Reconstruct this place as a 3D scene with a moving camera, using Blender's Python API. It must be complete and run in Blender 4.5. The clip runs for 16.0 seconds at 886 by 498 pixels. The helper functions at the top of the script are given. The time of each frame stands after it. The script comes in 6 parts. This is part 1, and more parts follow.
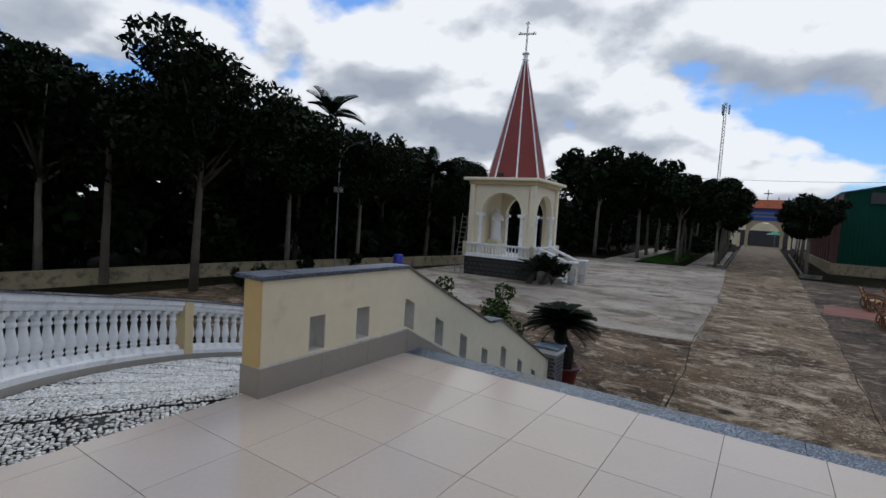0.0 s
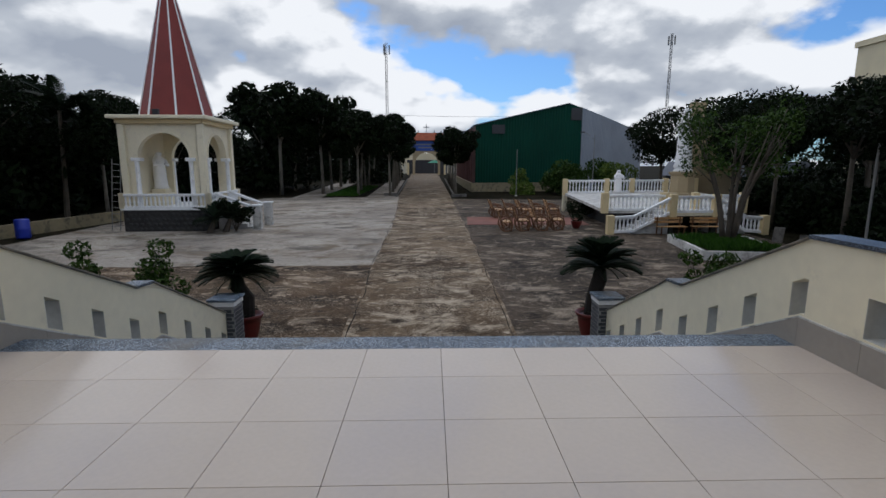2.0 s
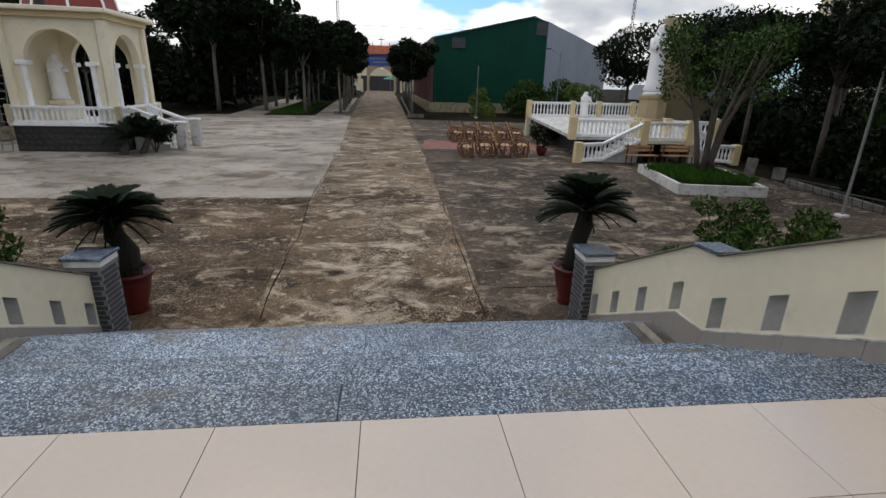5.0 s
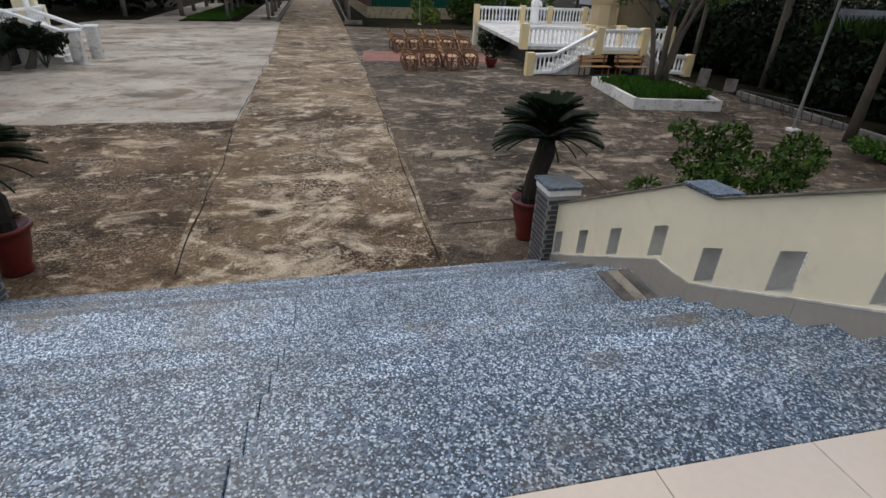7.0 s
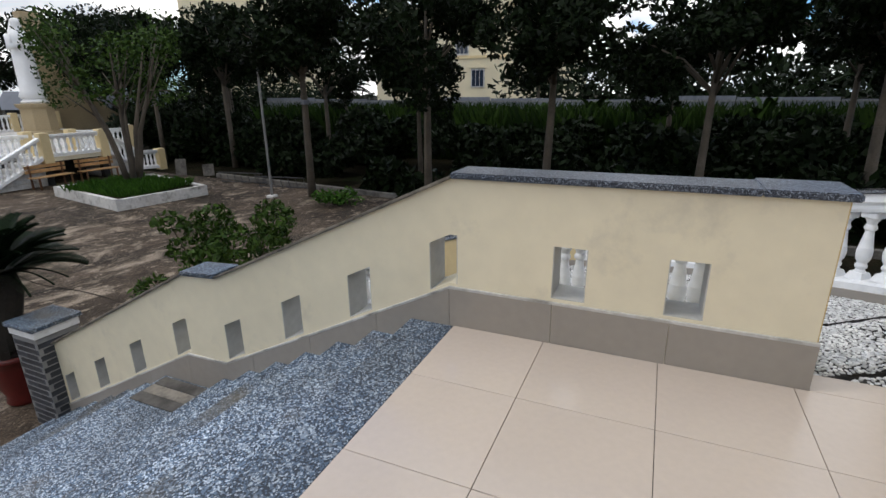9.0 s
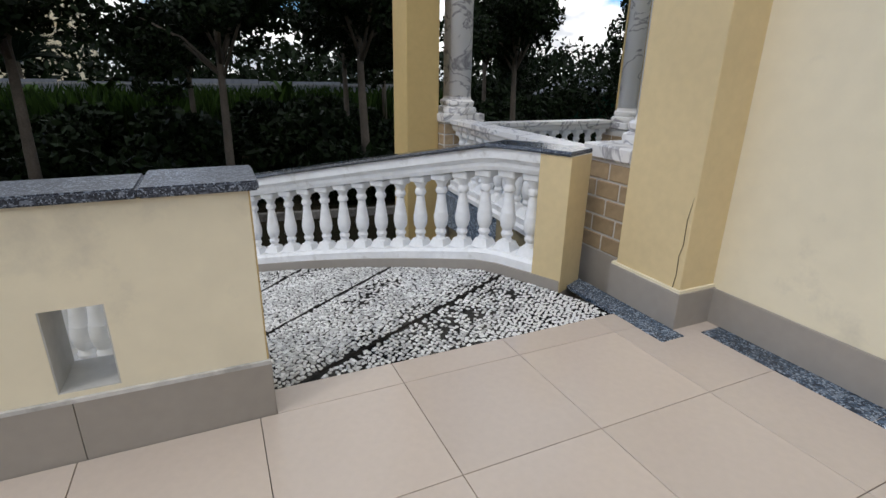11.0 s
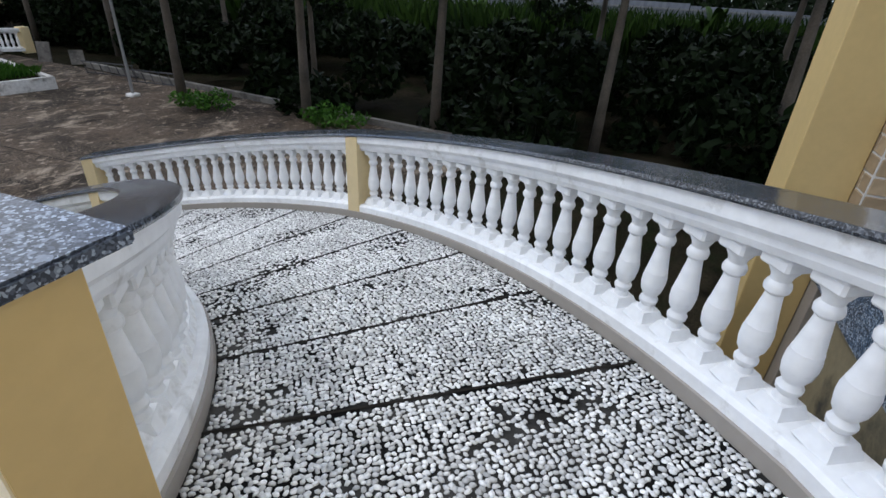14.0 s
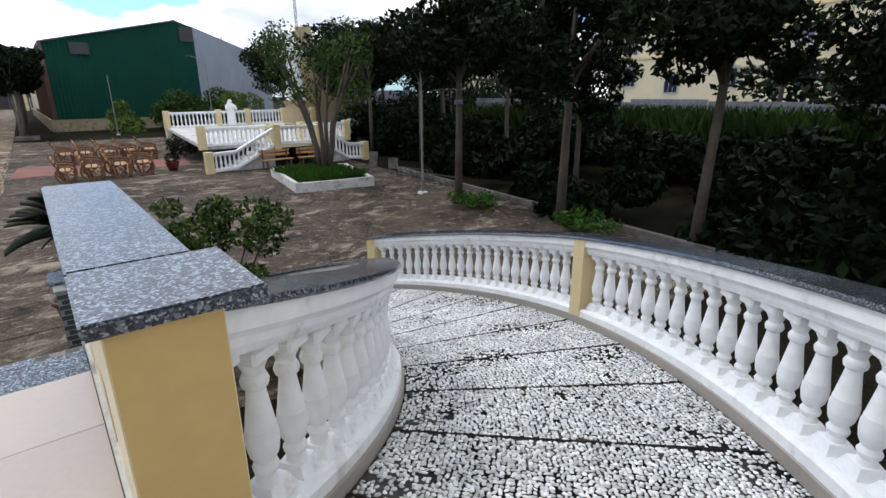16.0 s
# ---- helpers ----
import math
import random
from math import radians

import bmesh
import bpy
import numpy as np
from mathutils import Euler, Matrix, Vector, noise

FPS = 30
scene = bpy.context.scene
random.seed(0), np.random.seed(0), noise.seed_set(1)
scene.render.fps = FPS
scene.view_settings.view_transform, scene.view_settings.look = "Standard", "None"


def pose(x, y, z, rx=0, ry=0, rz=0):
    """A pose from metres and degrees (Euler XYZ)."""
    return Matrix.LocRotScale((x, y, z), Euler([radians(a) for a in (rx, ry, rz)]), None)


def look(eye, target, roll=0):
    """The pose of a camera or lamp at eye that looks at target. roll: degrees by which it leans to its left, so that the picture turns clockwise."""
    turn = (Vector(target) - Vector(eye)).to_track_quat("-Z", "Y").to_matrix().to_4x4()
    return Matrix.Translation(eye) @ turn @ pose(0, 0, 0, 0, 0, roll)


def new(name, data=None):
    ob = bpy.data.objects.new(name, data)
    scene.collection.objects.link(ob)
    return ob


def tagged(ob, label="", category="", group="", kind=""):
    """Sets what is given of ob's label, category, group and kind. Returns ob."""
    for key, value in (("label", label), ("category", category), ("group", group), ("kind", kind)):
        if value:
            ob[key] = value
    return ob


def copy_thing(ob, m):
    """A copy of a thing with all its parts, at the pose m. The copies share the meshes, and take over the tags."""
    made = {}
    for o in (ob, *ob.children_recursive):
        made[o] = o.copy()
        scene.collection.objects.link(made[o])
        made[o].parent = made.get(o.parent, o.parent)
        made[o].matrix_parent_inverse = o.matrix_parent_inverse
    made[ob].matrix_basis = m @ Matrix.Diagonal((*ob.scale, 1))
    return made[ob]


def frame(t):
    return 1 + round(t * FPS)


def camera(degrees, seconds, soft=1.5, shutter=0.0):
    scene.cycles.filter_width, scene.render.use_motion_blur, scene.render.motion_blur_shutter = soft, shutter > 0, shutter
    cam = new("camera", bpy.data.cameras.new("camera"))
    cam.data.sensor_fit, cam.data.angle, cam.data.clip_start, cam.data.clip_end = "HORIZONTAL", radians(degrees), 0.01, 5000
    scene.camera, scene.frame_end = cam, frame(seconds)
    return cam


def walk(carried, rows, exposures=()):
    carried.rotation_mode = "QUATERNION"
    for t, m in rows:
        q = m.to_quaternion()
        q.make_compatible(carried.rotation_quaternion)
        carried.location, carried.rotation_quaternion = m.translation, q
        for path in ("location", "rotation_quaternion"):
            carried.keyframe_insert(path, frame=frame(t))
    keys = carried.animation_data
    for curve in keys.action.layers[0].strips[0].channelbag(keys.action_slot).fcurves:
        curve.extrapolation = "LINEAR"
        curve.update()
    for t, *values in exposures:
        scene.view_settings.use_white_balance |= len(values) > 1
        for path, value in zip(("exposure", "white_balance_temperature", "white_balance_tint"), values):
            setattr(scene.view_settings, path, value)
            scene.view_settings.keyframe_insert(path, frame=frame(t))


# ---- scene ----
cam = camera(83.7, 16.0)
PATH = [
    (0.0, (-0.161, -4.162, 1.490), (-2.342, -0.821, 1.213), 3.60),
    (0.5, (-0.120, -4.115, 1.491), (-1.730, -0.477, 1.076), 3.49),
    (1.0, (-0.032, -4.023, 1.496), (-0.956, -0.162, 1.009), 2.68),
    (1.5, (0.093, -3.952, 1.507), (-0.261, -0.009, 0.932), 0.11),
    (2.0, (0.227, -3.866, 1.498), (0.324, 0.074, 0.815), 0.08),
    (2.5, (0.280, -3.598, 1.445), (0.662, 0.308, 0.677), 0.29),
    (3.0, (0.309, -3.269, 1.457), (0.750, 0.623, 0.644), 0.46),
    (3.2, (0.342, -3.098, 1.420), (0.797, 0.790, 0.597), 0.48),
    (5.3, (0.465, -1.514, 1.375), (0.898, 2.207, -0.027), 2.29),
    (5.5, (0.511, -1.312, 1.333), (0.934, 2.377, -0.155), 2.85),
    (6.0, (0.479, -1.126, 1.337), (0.876, 2.464, -0.380), 2.72),
    (6.5, (0.527, -0.995, 1.342), (0.968, 2.521, -0.512), 2.20),
    (7.0, (0.579, -0.875, 1.323), (1.396, 2.561, -0.554), 2.32),
    (7.5, (0.555, -0.865, 1.356), (2.111, 2.387, -0.376), 2.37),
    (8.0, (0.602, -0.887, 1.362), (2.900, 2.004, -0.175), 2.09),
    (8.5, (0.654, -0.961, 1.389), (3.635, 1.328, 0.020), 0.75),
    (9.0, (0.754, -1.039, 1.366), (4.246, 0.484, 0.147), -0.63),
    (9.5, (0.929, -1.181, 1.362), (4.691, -0.484, 0.196), -2.56),
    (10.0, (1.050, -1.383, 1.272), (4.864, -1.725, 0.116), -1.30),
    (10.2, (1.110, -1.386, 1.250), (4.825, -2.298, 0.079), -0.03),
    (10.8, (1.400, -1.620, 1.270), (4.865, -3.163, 0.001), 0.60),
    (11.6, (1.930, -1.980, 1.300), (5.318, -3.488, -0.198), 1.80),
    (12.3, (2.365, -2.272, 1.309), (5.850, -3.266, -0.384), 2.47),
    (12.5, (2.452, -2.328, 1.276), (5.966, -3.163, -0.442), 3.15),
    (13.0, (2.677, -2.518, 1.267), (6.232, -2.746, -0.551), 4.22),
    (13.5, (2.882, -2.569, 1.276), (6.383, -2.138, -0.610), 5.84),
    (14.0, (3.056, -2.616, 1.351), (6.370, -1.439, -0.555), 3.18),
    (14.5, (3.241, -2.792, 1.262), (6.111, -0.632, -0.499), 1.19),
    (15.0, (3.270, -2.818, 1.272), (5.901, -0.270, -0.337), 0.45),
    (15.5, (3.280, -2.839, 1.305), (5.858, -0.106, -0.067), -0.30),
    (16.0, (3.269, -2.836, 1.325), (5.687, 0.116, 0.127), -0.29),
]
walk(cam, [(t, look(eye, target, roll)) for t, eye, target, roll in PATH],
     [(0.0, -1.17, 6100, 10), (2.5, -1.12, 6200, 10), (4.0, -0.70, 6450, 10), (5.5, -0.68, 6700, 10), (7.5, -0.38, 6700, 10), (9.0, -0.38, 6600, 10), (10.2, -0.52, 6700, 10),
      (12.5, -0.40, 6150, 10), (14.5, -0.17, 6150, 10), (16.0, -0.10, 6400, 10)])

# ---- sky and light ----
world = bpy.data.worlds.new("sky")
scene.world = world
world.use_nodes = True
wt = world.node_tree
wt.nodes.clear()


def wnode(kind, **inputs):
    n = wt.nodes.new(kind)
    for k, v in inputs.items():
        n.inputs[k.replace("_", " ")].default_value = v
    return n


def sky_clouds():
    """A broken deck of cumulus over a blue sky: bright tops, grey bases, open blue gaps."""
    out = wt.nodes.new("ShaderNodeOutputWorld")
    bg = wt.nodes.new("ShaderNodeBackground")
    bg.inputs["Strength"].default_value = 1.0
    sky = wt.nodes.new("ShaderNodeTexSky")
    sky.sky_type = "NISHITA"
    sky.sun_disc = False
    sky.sun_elevation = radians(55)
    sky.sun_rotation = radians(-20)
    scale = wt.nodes.new("ShaderNodeVectorMath")
    scale.operation = "SCALE"
    scale.inputs["Scale"].default_value = 0.15
    blue = wt.nodes.new("ShaderNodeVectorMath")
    blue.operation = "MULTIPLY"
    blue.inputs[1].default_value = (0.8, 1.25, 1.8)
    wt.links.new(sky.outputs[0], blue.inputs[0])
    wt.links.new(blue.outputs[0], scale.inputs[0])
    co = wt.nodes.new("ShaderNodeTexCoord")
    sep = wt.nodes.new("ShaderNodeSeparateXYZ")
    wt.links.new(co.outputs["Generated"], sep.inputs[0])

    def calc(op, a, b):
        n = wt.nodes.new("ShaderNodeMath")
        n.operation = op
        for k, v in enumerate((a, b)):
            if isinstance(v, float):
                n.inputs[k].default_value = v
            else:
                wt.links.new(v, n.inputs[k])
        return n.outputs[0]

    # the cloud deck is a flat layer seen in perspective
    depth = calc("ADD", calc("MAXIMUM", sep.outputs[2], 0.0), 0.42)

    def deck(lift):
        place = wt.nodes.new("ShaderNodeCombineXYZ")
        wt.links.new(calc("MULTIPLY", calc("DIVIDE", sep.outputs[0], depth), lift), place.inputs[0])
        wt.links.new(calc("MULTIPLY", calc("DIVIDE", sep.outputs[1], depth), lift), place.inputs[1])
        place.inputs[2].default_value = 1.37
        n = wnode("ShaderNodeTexNoise", Scale=1.7, Detail=10.0, Roughness=0.49, Distortion=0.0)
        wt.links.new(place.outputs[0], n.inputs["Vector"])
        return n.outputs["Fac"]

    here, above = deck(1.0), deck(0.93)
    mask = wt.nodes.new("ShaderNodeValToRGB")
    mask.color_ramp.elements[0].position, mask.color_ramp.elements[1].position = 0.415, 0.460
    wt.links.new(here, mask.inputs[0])
    # lit tops and grey bases
    relief = calc("MULTIPLY", calc("SUBTRACT", here, above), 3.4)
    thick = calc("MULTIPLY", calc("SUBTRACT", here, 0.5), -0.9)
    tone = wt.nodes.new("ShaderNodeValToRGB")
    el = tone.color_ramp.elements
    el[0].position, el[0].color = 0.24, (0.78, 0.85, 0.98, 1)
    el[1].position, el[1].color = 0.64, (2.0, 2.0, 2.0, 1)
    mid = el.new(0.47)
    mid.color = (1.12, 1.18, 1.27, 1)
    wt.links.new(calc("ADD", calc("ADD", relief, thick), 0.56), tone.inputs[0])
    mix = wt.nodes.new("ShaderNodeMix")
    mix.data_type = "RGBA"
    wt.links.new(mask.outputs[0], mix.inputs["Factor"])
    wt.links.new(scale.outputs[0], mix.inputs["A"])
    wt.links.new(tone.outputs[0], mix.inputs["B"])
    wt.links.new(mix.outputs["Result"], bg.inputs["Color"])
    wt.links.new(bg.outputs[0], out.inputs[0])


sky_clouds()
sun = new("sun", bpy.data.lights.new("sun", "SUN"))
sun.data.energy, sun.data.angle, sun.data.color = 0.95, radians(12), (1.0, 0.97, 0.94)
sun.matrix_basis = look((-12, 33, 50), (0, 0, 0))

# ---- materials ----
def material(name, base, rough=0.6, metal=0.0, vary=0.12, grain=18.0, broad=1.2, bump=0.15, bump_scale=60.0,
             second=None, amount=0.0, per_object=0.0, spec=0.5, coat=0.0, per_island=0.0):
    """Paint, plaster, concrete and the like: a base colour with grain, broad stains and fine relief, in metres."""
    m = bpy.data.materials.new(name)
    m.use_nodes = True
    t = m.node_tree
    b = t.nodes["Principled BSDF"]
    b.inputs["Roughness"].default_value = rough
    b.inputs["Metallic"].default_value = metal
    b.inputs["Specular IOR Level"].default_value = spec
    b.inputs["Coat Weight"].default_value = coat
    co = t.nodes.new("ShaderNodeTexCoord")

    def noise_fac(scale, detail, lo, hi):
        n = t.nodes.new("ShaderNodeTexNoise")
        n.inputs["Scale"].default_value, n.inputs["Detail"].default_value = scale, detail
        t.links.new(co.outputs["Object"], n.inputs["Vector"])
        r = t.nodes.new("ShaderNodeMapRange")
        r.inputs["From Min"].default_value, r.inputs["From Max"].default_value = 0.3, 0.7
        r.inputs["To Min"].default_value, r.inputs["To Max"].default_value = lo, hi
        t.links.new(n.outputs["Fac"], r.inputs["Value"])
        return r.outputs[0]

    def mul(a, c):
        n = t.nodes.new("ShaderNodeMath")
        n.operation = "MULTIPLY"
        t.links.new(a, n.inputs[0])
        t.links.new(c, n.inputs[1])
        return n.outputs[0]

    value = mul(noise_fac(grain, 6, 1 - vary * 0.6, 1 + vary * 0.6), noise_fac(broad, 5, 1 - vary, 1 + vary))
    if per_object:
        info = t.nodes.new("ShaderNodeObjectInfo")
        r = t.nodes.new("ShaderNodeMapRange")
        r.inputs["To Min"].default_value, r.inputs["To Max"].default_value = 1 - per_object, 1 + per_object
        t.links.new(info.outputs["Random"], r.inputs["Value"])
        value = mul(value, r.outputs[0])
    if per_island:
        geo = t.nodes.new("ShaderNodeNewGeometry")
        r = t.nodes.new("ShaderNodeMapRange")
        r.inputs["To Min"].default_value, r.inputs["To Max"].default_value = 1 - per_island, 1 + per_island * 0.4
        t.links.new(geo.outputs["Random Per Island"], r.inputs["Value"])
        value = mul(value, r.outputs[0])
    colour = t.nodes.new("ShaderNodeRGB")
    colour.outputs[0].default_value = (*base, 1)
    src = colour.outputs[0]
    if second:
        mix = t.nodes.new("ShaderNodeMix")
        mix.data_type = "RGBA"
        mix.inputs["B"].default_value = (*second, 1)
        t.links.new(src, mix.inputs["A"])
        n = t.nodes.new("ShaderNodeTexNoise")
        n.inputs["Scale"].default_value, n.inputs["Detail"].default_value, n.inputs["Roughness"].default_value = broad * 2.3, 8, 0.65
        t.links.new(co.outputs["Object"], n.inputs["Vector"])
        r = t.nodes.new("ShaderNodeMapRange")
        r.inputs["From Min"].default_value, r.inputs["From Max"].default_value = 0.62 - amount * 0.3, 0.80 - amount * 0.3
        t.links.new(n.outputs["Fac"], r.inputs["Value"])
        t.links.new(r.outputs[0], mix.inputs["Factor"])
        src = mix.outputs["Result"]
    sc = t.nodes.new("ShaderNodeVectorMath")
    sc.operation = "SCALE"
    t.links.new(src, sc.inputs[0])
    t.links.new(value, sc.inputs["Scale"])
    t.links.new(sc.outputs[0], b.inputs["Base Color"])
    if bump:
        n = t.nodes.new("ShaderNodeTexNoise")
        n.inputs["Scale"].default_value, n.inputs["Detail"].default_value = bump_scale, 4
        t.links.new(co.outputs["Object"], n.inputs["Vector"])
        bp = t.nodes.new("ShaderNodeBump")
        bp.inputs["Strength"].default_value, bp.inputs["Distance"].default_value = bump, 0.004
        t.links.new(n.outputs["Fac"], bp.inputs["Height"])
        t.links.new(bp.outputs[0], b.inputs["Normal"])
    return m


def granite(name, dark, mid, light, rough, scale=150.0, stain=0.0, chips=0.5):
    """Speckled granite: voronoi grains in three tones with broad worn patches."""
    m = bpy.data.materials.new(name)
    m.use_nodes = True
    t = m.node_tree
    b = t.nodes["Principled BSDF"]
    b.inputs["Roughness"].default_value = rough
    co = t.nodes.new("ShaderNodeTexCoord")
    v = t.nodes.new("ShaderNodeTexVoronoi")
    v.inputs["Scale"].default_value = scale
    t.links.new(co.outputs["Object"], v.inputs["Vector"])
    sep = t.nodes.new("ShaderNodeSeparateColor")
    t.links.new(v.outputs["Color"], sep.inputs[0])
    ramp = t.nodes.new("ShaderNodeValToRGB")
    ramp.color_ramp.interpolation = "CONSTANT"
    e = ramp.color_ramp.elements
    e[0].position, e[0].color = 0.0, (*dark, 1)
    e[1].position, e[1].color = 0.46, (*mid, 1)
    e.new(0.83).color = (*light, 1)
    t.links.new(sep.outputs[0], ramp.inputs[0])
    big = t.nodes.new("ShaderNodeTexVoronoi")
    big.inputs["Scale"].default_value = scale * 0.45
    t.links.new(co.outputs["Object"], big.inputs["Vector"])
    bsep = t.nodes.new("ShaderNodeSeparateColor")
    t.links.new(big.outputs["Color"], bsep.inputs[0])
    chip = t.nodes.new("ShaderNodeMapRange")
    chip.inputs["From Min"].default_value, chip.inputs["From Max"].default_value, chip.inputs["To Max"].default_value = 0.86, 0.90, chips
    t.links.new(bsep.outputs[1], chip.inputs["Value"])
    speck = t.nodes.new("ShaderNodeMix")
    speck.data_type = "RGBA"
    speck.inputs["B"].default_value = (*light, 1)
    t.links.new(chip.outputs[0], speck.inputs["Factor"])
    t.links.new(ramp.outputs[0], speck.inputs["A"])
    n = t.nodes.new("ShaderNodeTexNoise")
    n.inputs["Scale"].default_value, n.inputs["Detail"].default_value = 1.6, 6
    t.links.new(co.outputs["Object"], n.inputs["Vector"])
    r = t.nodes.new("ShaderNodeMapRange")
    r.inputs["From Min"].default_value, r.inputs["From Max"].default_value = 0.3, 0.7
    r.inputs["To Min"].default_value, r.inputs["To Max"].default_value = 0.72, 1.3
    t.links.new(n.outputs["Fac"], r.inputs["Value"])
    info = t.nodes.new("ShaderNodeObjectInfo")
    pr = t.nodes.new("ShaderNodeMapRange")
    pr.inputs["To Min"].default_value, pr.inputs["To Max"].default_value = 0.66, 1.24
    t.links.new(info.outputs["Random"], pr.inputs["Value"])
    both = t.nodes.new("ShaderNodeMath")
    both.operation = "MULTIPLY"
    t.links.new(r.outputs[0], both.inputs[0])
    t.links.new(pr.outputs[0], both.inputs[1])
    sc = t.nodes.new("ShaderNodeVectorMath")
    sc.operation = "SCALE"
    t.links.new(speck.outputs["Result"], sc.inputs[0])
    t.links.new(both.outputs[0], sc.inputs["Scale"])
    worn = t.nodes.new("ShaderNodeTexNoise")
    worn.inputs["Scale"].default_value, worn.inputs["Detail"].default_value = 1.3, 7
    t.links.new(co.outputs["Object"], worn.inputs["Vector"])
    wr = t.nodes.new("ShaderNodeMapRange")
    wr.inputs["From Min"].default_value, wr.inputs["From Max"].default_value, wr.inputs["To Max"].default_value = 0.56, 0.70, stain
    t.links.new(worn.outputs["Fac"], wr.inputs["Value"])
    dirt = t.nodes.new("ShaderNodeMix")
    dirt.data_type = "RGBA"
    dirt.inputs["B"].default_value = (0.12, 0.10, 0.07, 1)
    t.links.new(wr.outputs[0], dirt.inputs["Factor"])
    t.links.new(sc.outputs[0], dirt.inputs["A"])
    t.links.new(dirt.outputs["Result"], b.inputs["Base Color"])
    return m


def ground_mix(name, a, c, d, scale, rough=0.85, gravel=0.0, spec=0.18):
    """Weathered concrete: two stain colours and a pale crust over a base, at three scales."""
    m = bpy.data.materials.new(name)
    m.use_nodes = True
    t = m.node_tree
    b = t.nodes["Principled BSDF"]
    b.inputs["Roughness"].default_value = rough
    b.inputs["Specular IOR Level"].default_value = spec
    co = t.nodes.new("ShaderNodeTexCoord")

    def field(s, lo, hi, seed, detail=9, stretch=1.0):
        mp = t.nodes.new("ShaderNodeMapping")
        mp.inputs["Location"].default_value = (seed, seed * 0.7, 0)
        mp.inputs["Scale"].default_value = (stretch, 1, 1)
        t.links.new(co.outputs["Object"], mp.inputs["Vector"])
        n = t.nodes.new("ShaderNodeTexNoise")
        n.inputs["Scale"].default_value, n.inputs["Detail"].default_value, n.inputs["Roughness"].default_value = s, detail, 0.66
        n.inputs["Distortion"].default_value = 0.5
        t.links.new(mp.outputs[0], n.inputs["Vector"])
        r = t.nodes.new("ShaderNodeMapRange")
        r.inputs["From Min"].default_value, r.inputs["From Max"].default_value = lo, hi
        t.links.new(n.outputs["Fac"], r.inputs["Value"])
        return r.outputs[0]

    def mixc(fac, x, y):
        n = t.nodes.new("ShaderNodeMix")
        n.data_type = "RGBA"
        t.links.new(fac, n.inputs["Factor"])
        for key, val in (("A", x), ("B", y)):
            if isinstance(val, tuple):
                n.inputs[key].default_value = (*val, 1)
            else:
                t.links.new(val, n.inputs[key])
        return n.outputs["Result"]

    col = mixc(field(scale, 0.42, 0.58, 1.0, stretch=0.85), a, c)
    col = mixc(field(scale * 3.2, 0.53, 0.64, 7.0, stretch=0.75), col, d)
    col = mixc(field(scale * 4.5, 0.52, 0.66, 3.0, stretch=0.8), col, tuple(0.42 * v for v in a))
    col = mixc(field(scale * 14, 0.57, 0.65, 9.0, stretch=0.8), col, d)
    col = mixc(field(scale * 45, 0.55, 0.72, 5.0, stretch=0.9), col, tuple(0.5 * v for v in a))
    col = mixc(field(scale * 60, 0.58, 0.74, 2.0), col, d)
    if gravel:
        # exposed aggregate where the skin has worn off
        stone = t.nodes.new("ShaderNodeTexVoronoi")
        stone.inputs["Scale"].default_value = 42.0
        t.links.new(co.outputs["Object"], stone.inputs["Vector"])
        pick = t.nodes.new("ShaderNodeSeparateColor")
        t.links.new(stone.outputs["Color"], pick.inputs[0])
        bright = t.nodes.new("ShaderNodeMapRange")
        bright.inputs["From Min"].default_value, bright.inputs["From Max"].default_value, bright.inputs["To Max"].default_value = 0.62, 0.80, gravel
        t.links.new(pick.outputs[0], bright.inputs["Value"])
        worn = t.nodes.new("ShaderNodeMath")
        worn.operation = "MULTIPLY"
        t.links.new(bright.outputs[0], worn.inputs[0])
        t.links.new(field(0.55, 0.42, 0.60, 11.0, 5), worn.inputs[1])
        col = mixc(worn.outputs[0], col, d)
    sc = t.nodes.new("ShaderNodeVectorMath")
    sc.operation = "SCALE"
    g = field(42.0, 0.34, 0.66, 5.0, 5)
    mr = t.nodes.new("ShaderNodeMapRange")
    mr.inputs["To Min"].default_value, mr.inputs["To Max"].default_value = 0.55, 1.45
    t.links.new(g, mr.inputs["Value"])
    t.links.new(col, sc.inputs[0])
    t.links.new(mr.outputs[0], sc.inputs["Scale"])
    t.links.new(sc.outputs[0], b.inputs["Base Color"])
    bp = t.nodes.new("ShaderNodeBump")
    bp.inputs["Strength"].default_value, bp.inputs["Distance"].default_value = 0.5, 0.01
    t.links.new(g, bp.inputs["Height"])
    t.links.new(bp.outputs[0], b.inputs["Normal"])
    return m


def leafy(name, a, c, rough=0.6):
    """Foliage: two greens picked leaf by leaf."""
    m = bpy.data.materials.new(name)
    m.use_nodes = True
    t = m.node_tree
    b = t.nodes["Principled BSDF"]
    b.inputs["Roughness"].default_value = rough
    b.inputs["Specular IOR Level"].default_value = 0.08
    g = t.nodes.new("ShaderNodeNewGeometry")
    mix = t.nodes.new("ShaderNodeMix")
    mix.data_type = "RGBA"
    mix.inputs["A"].default_value, mix.inputs["B"].default_value = (*a, 1), (*c, 1)
    t.links.new(g.outputs["Random Per Island"], mix.inputs["Factor"])
    t.links.new(mix.outputs["Result"], b.inputs["Base Color"])
    return m


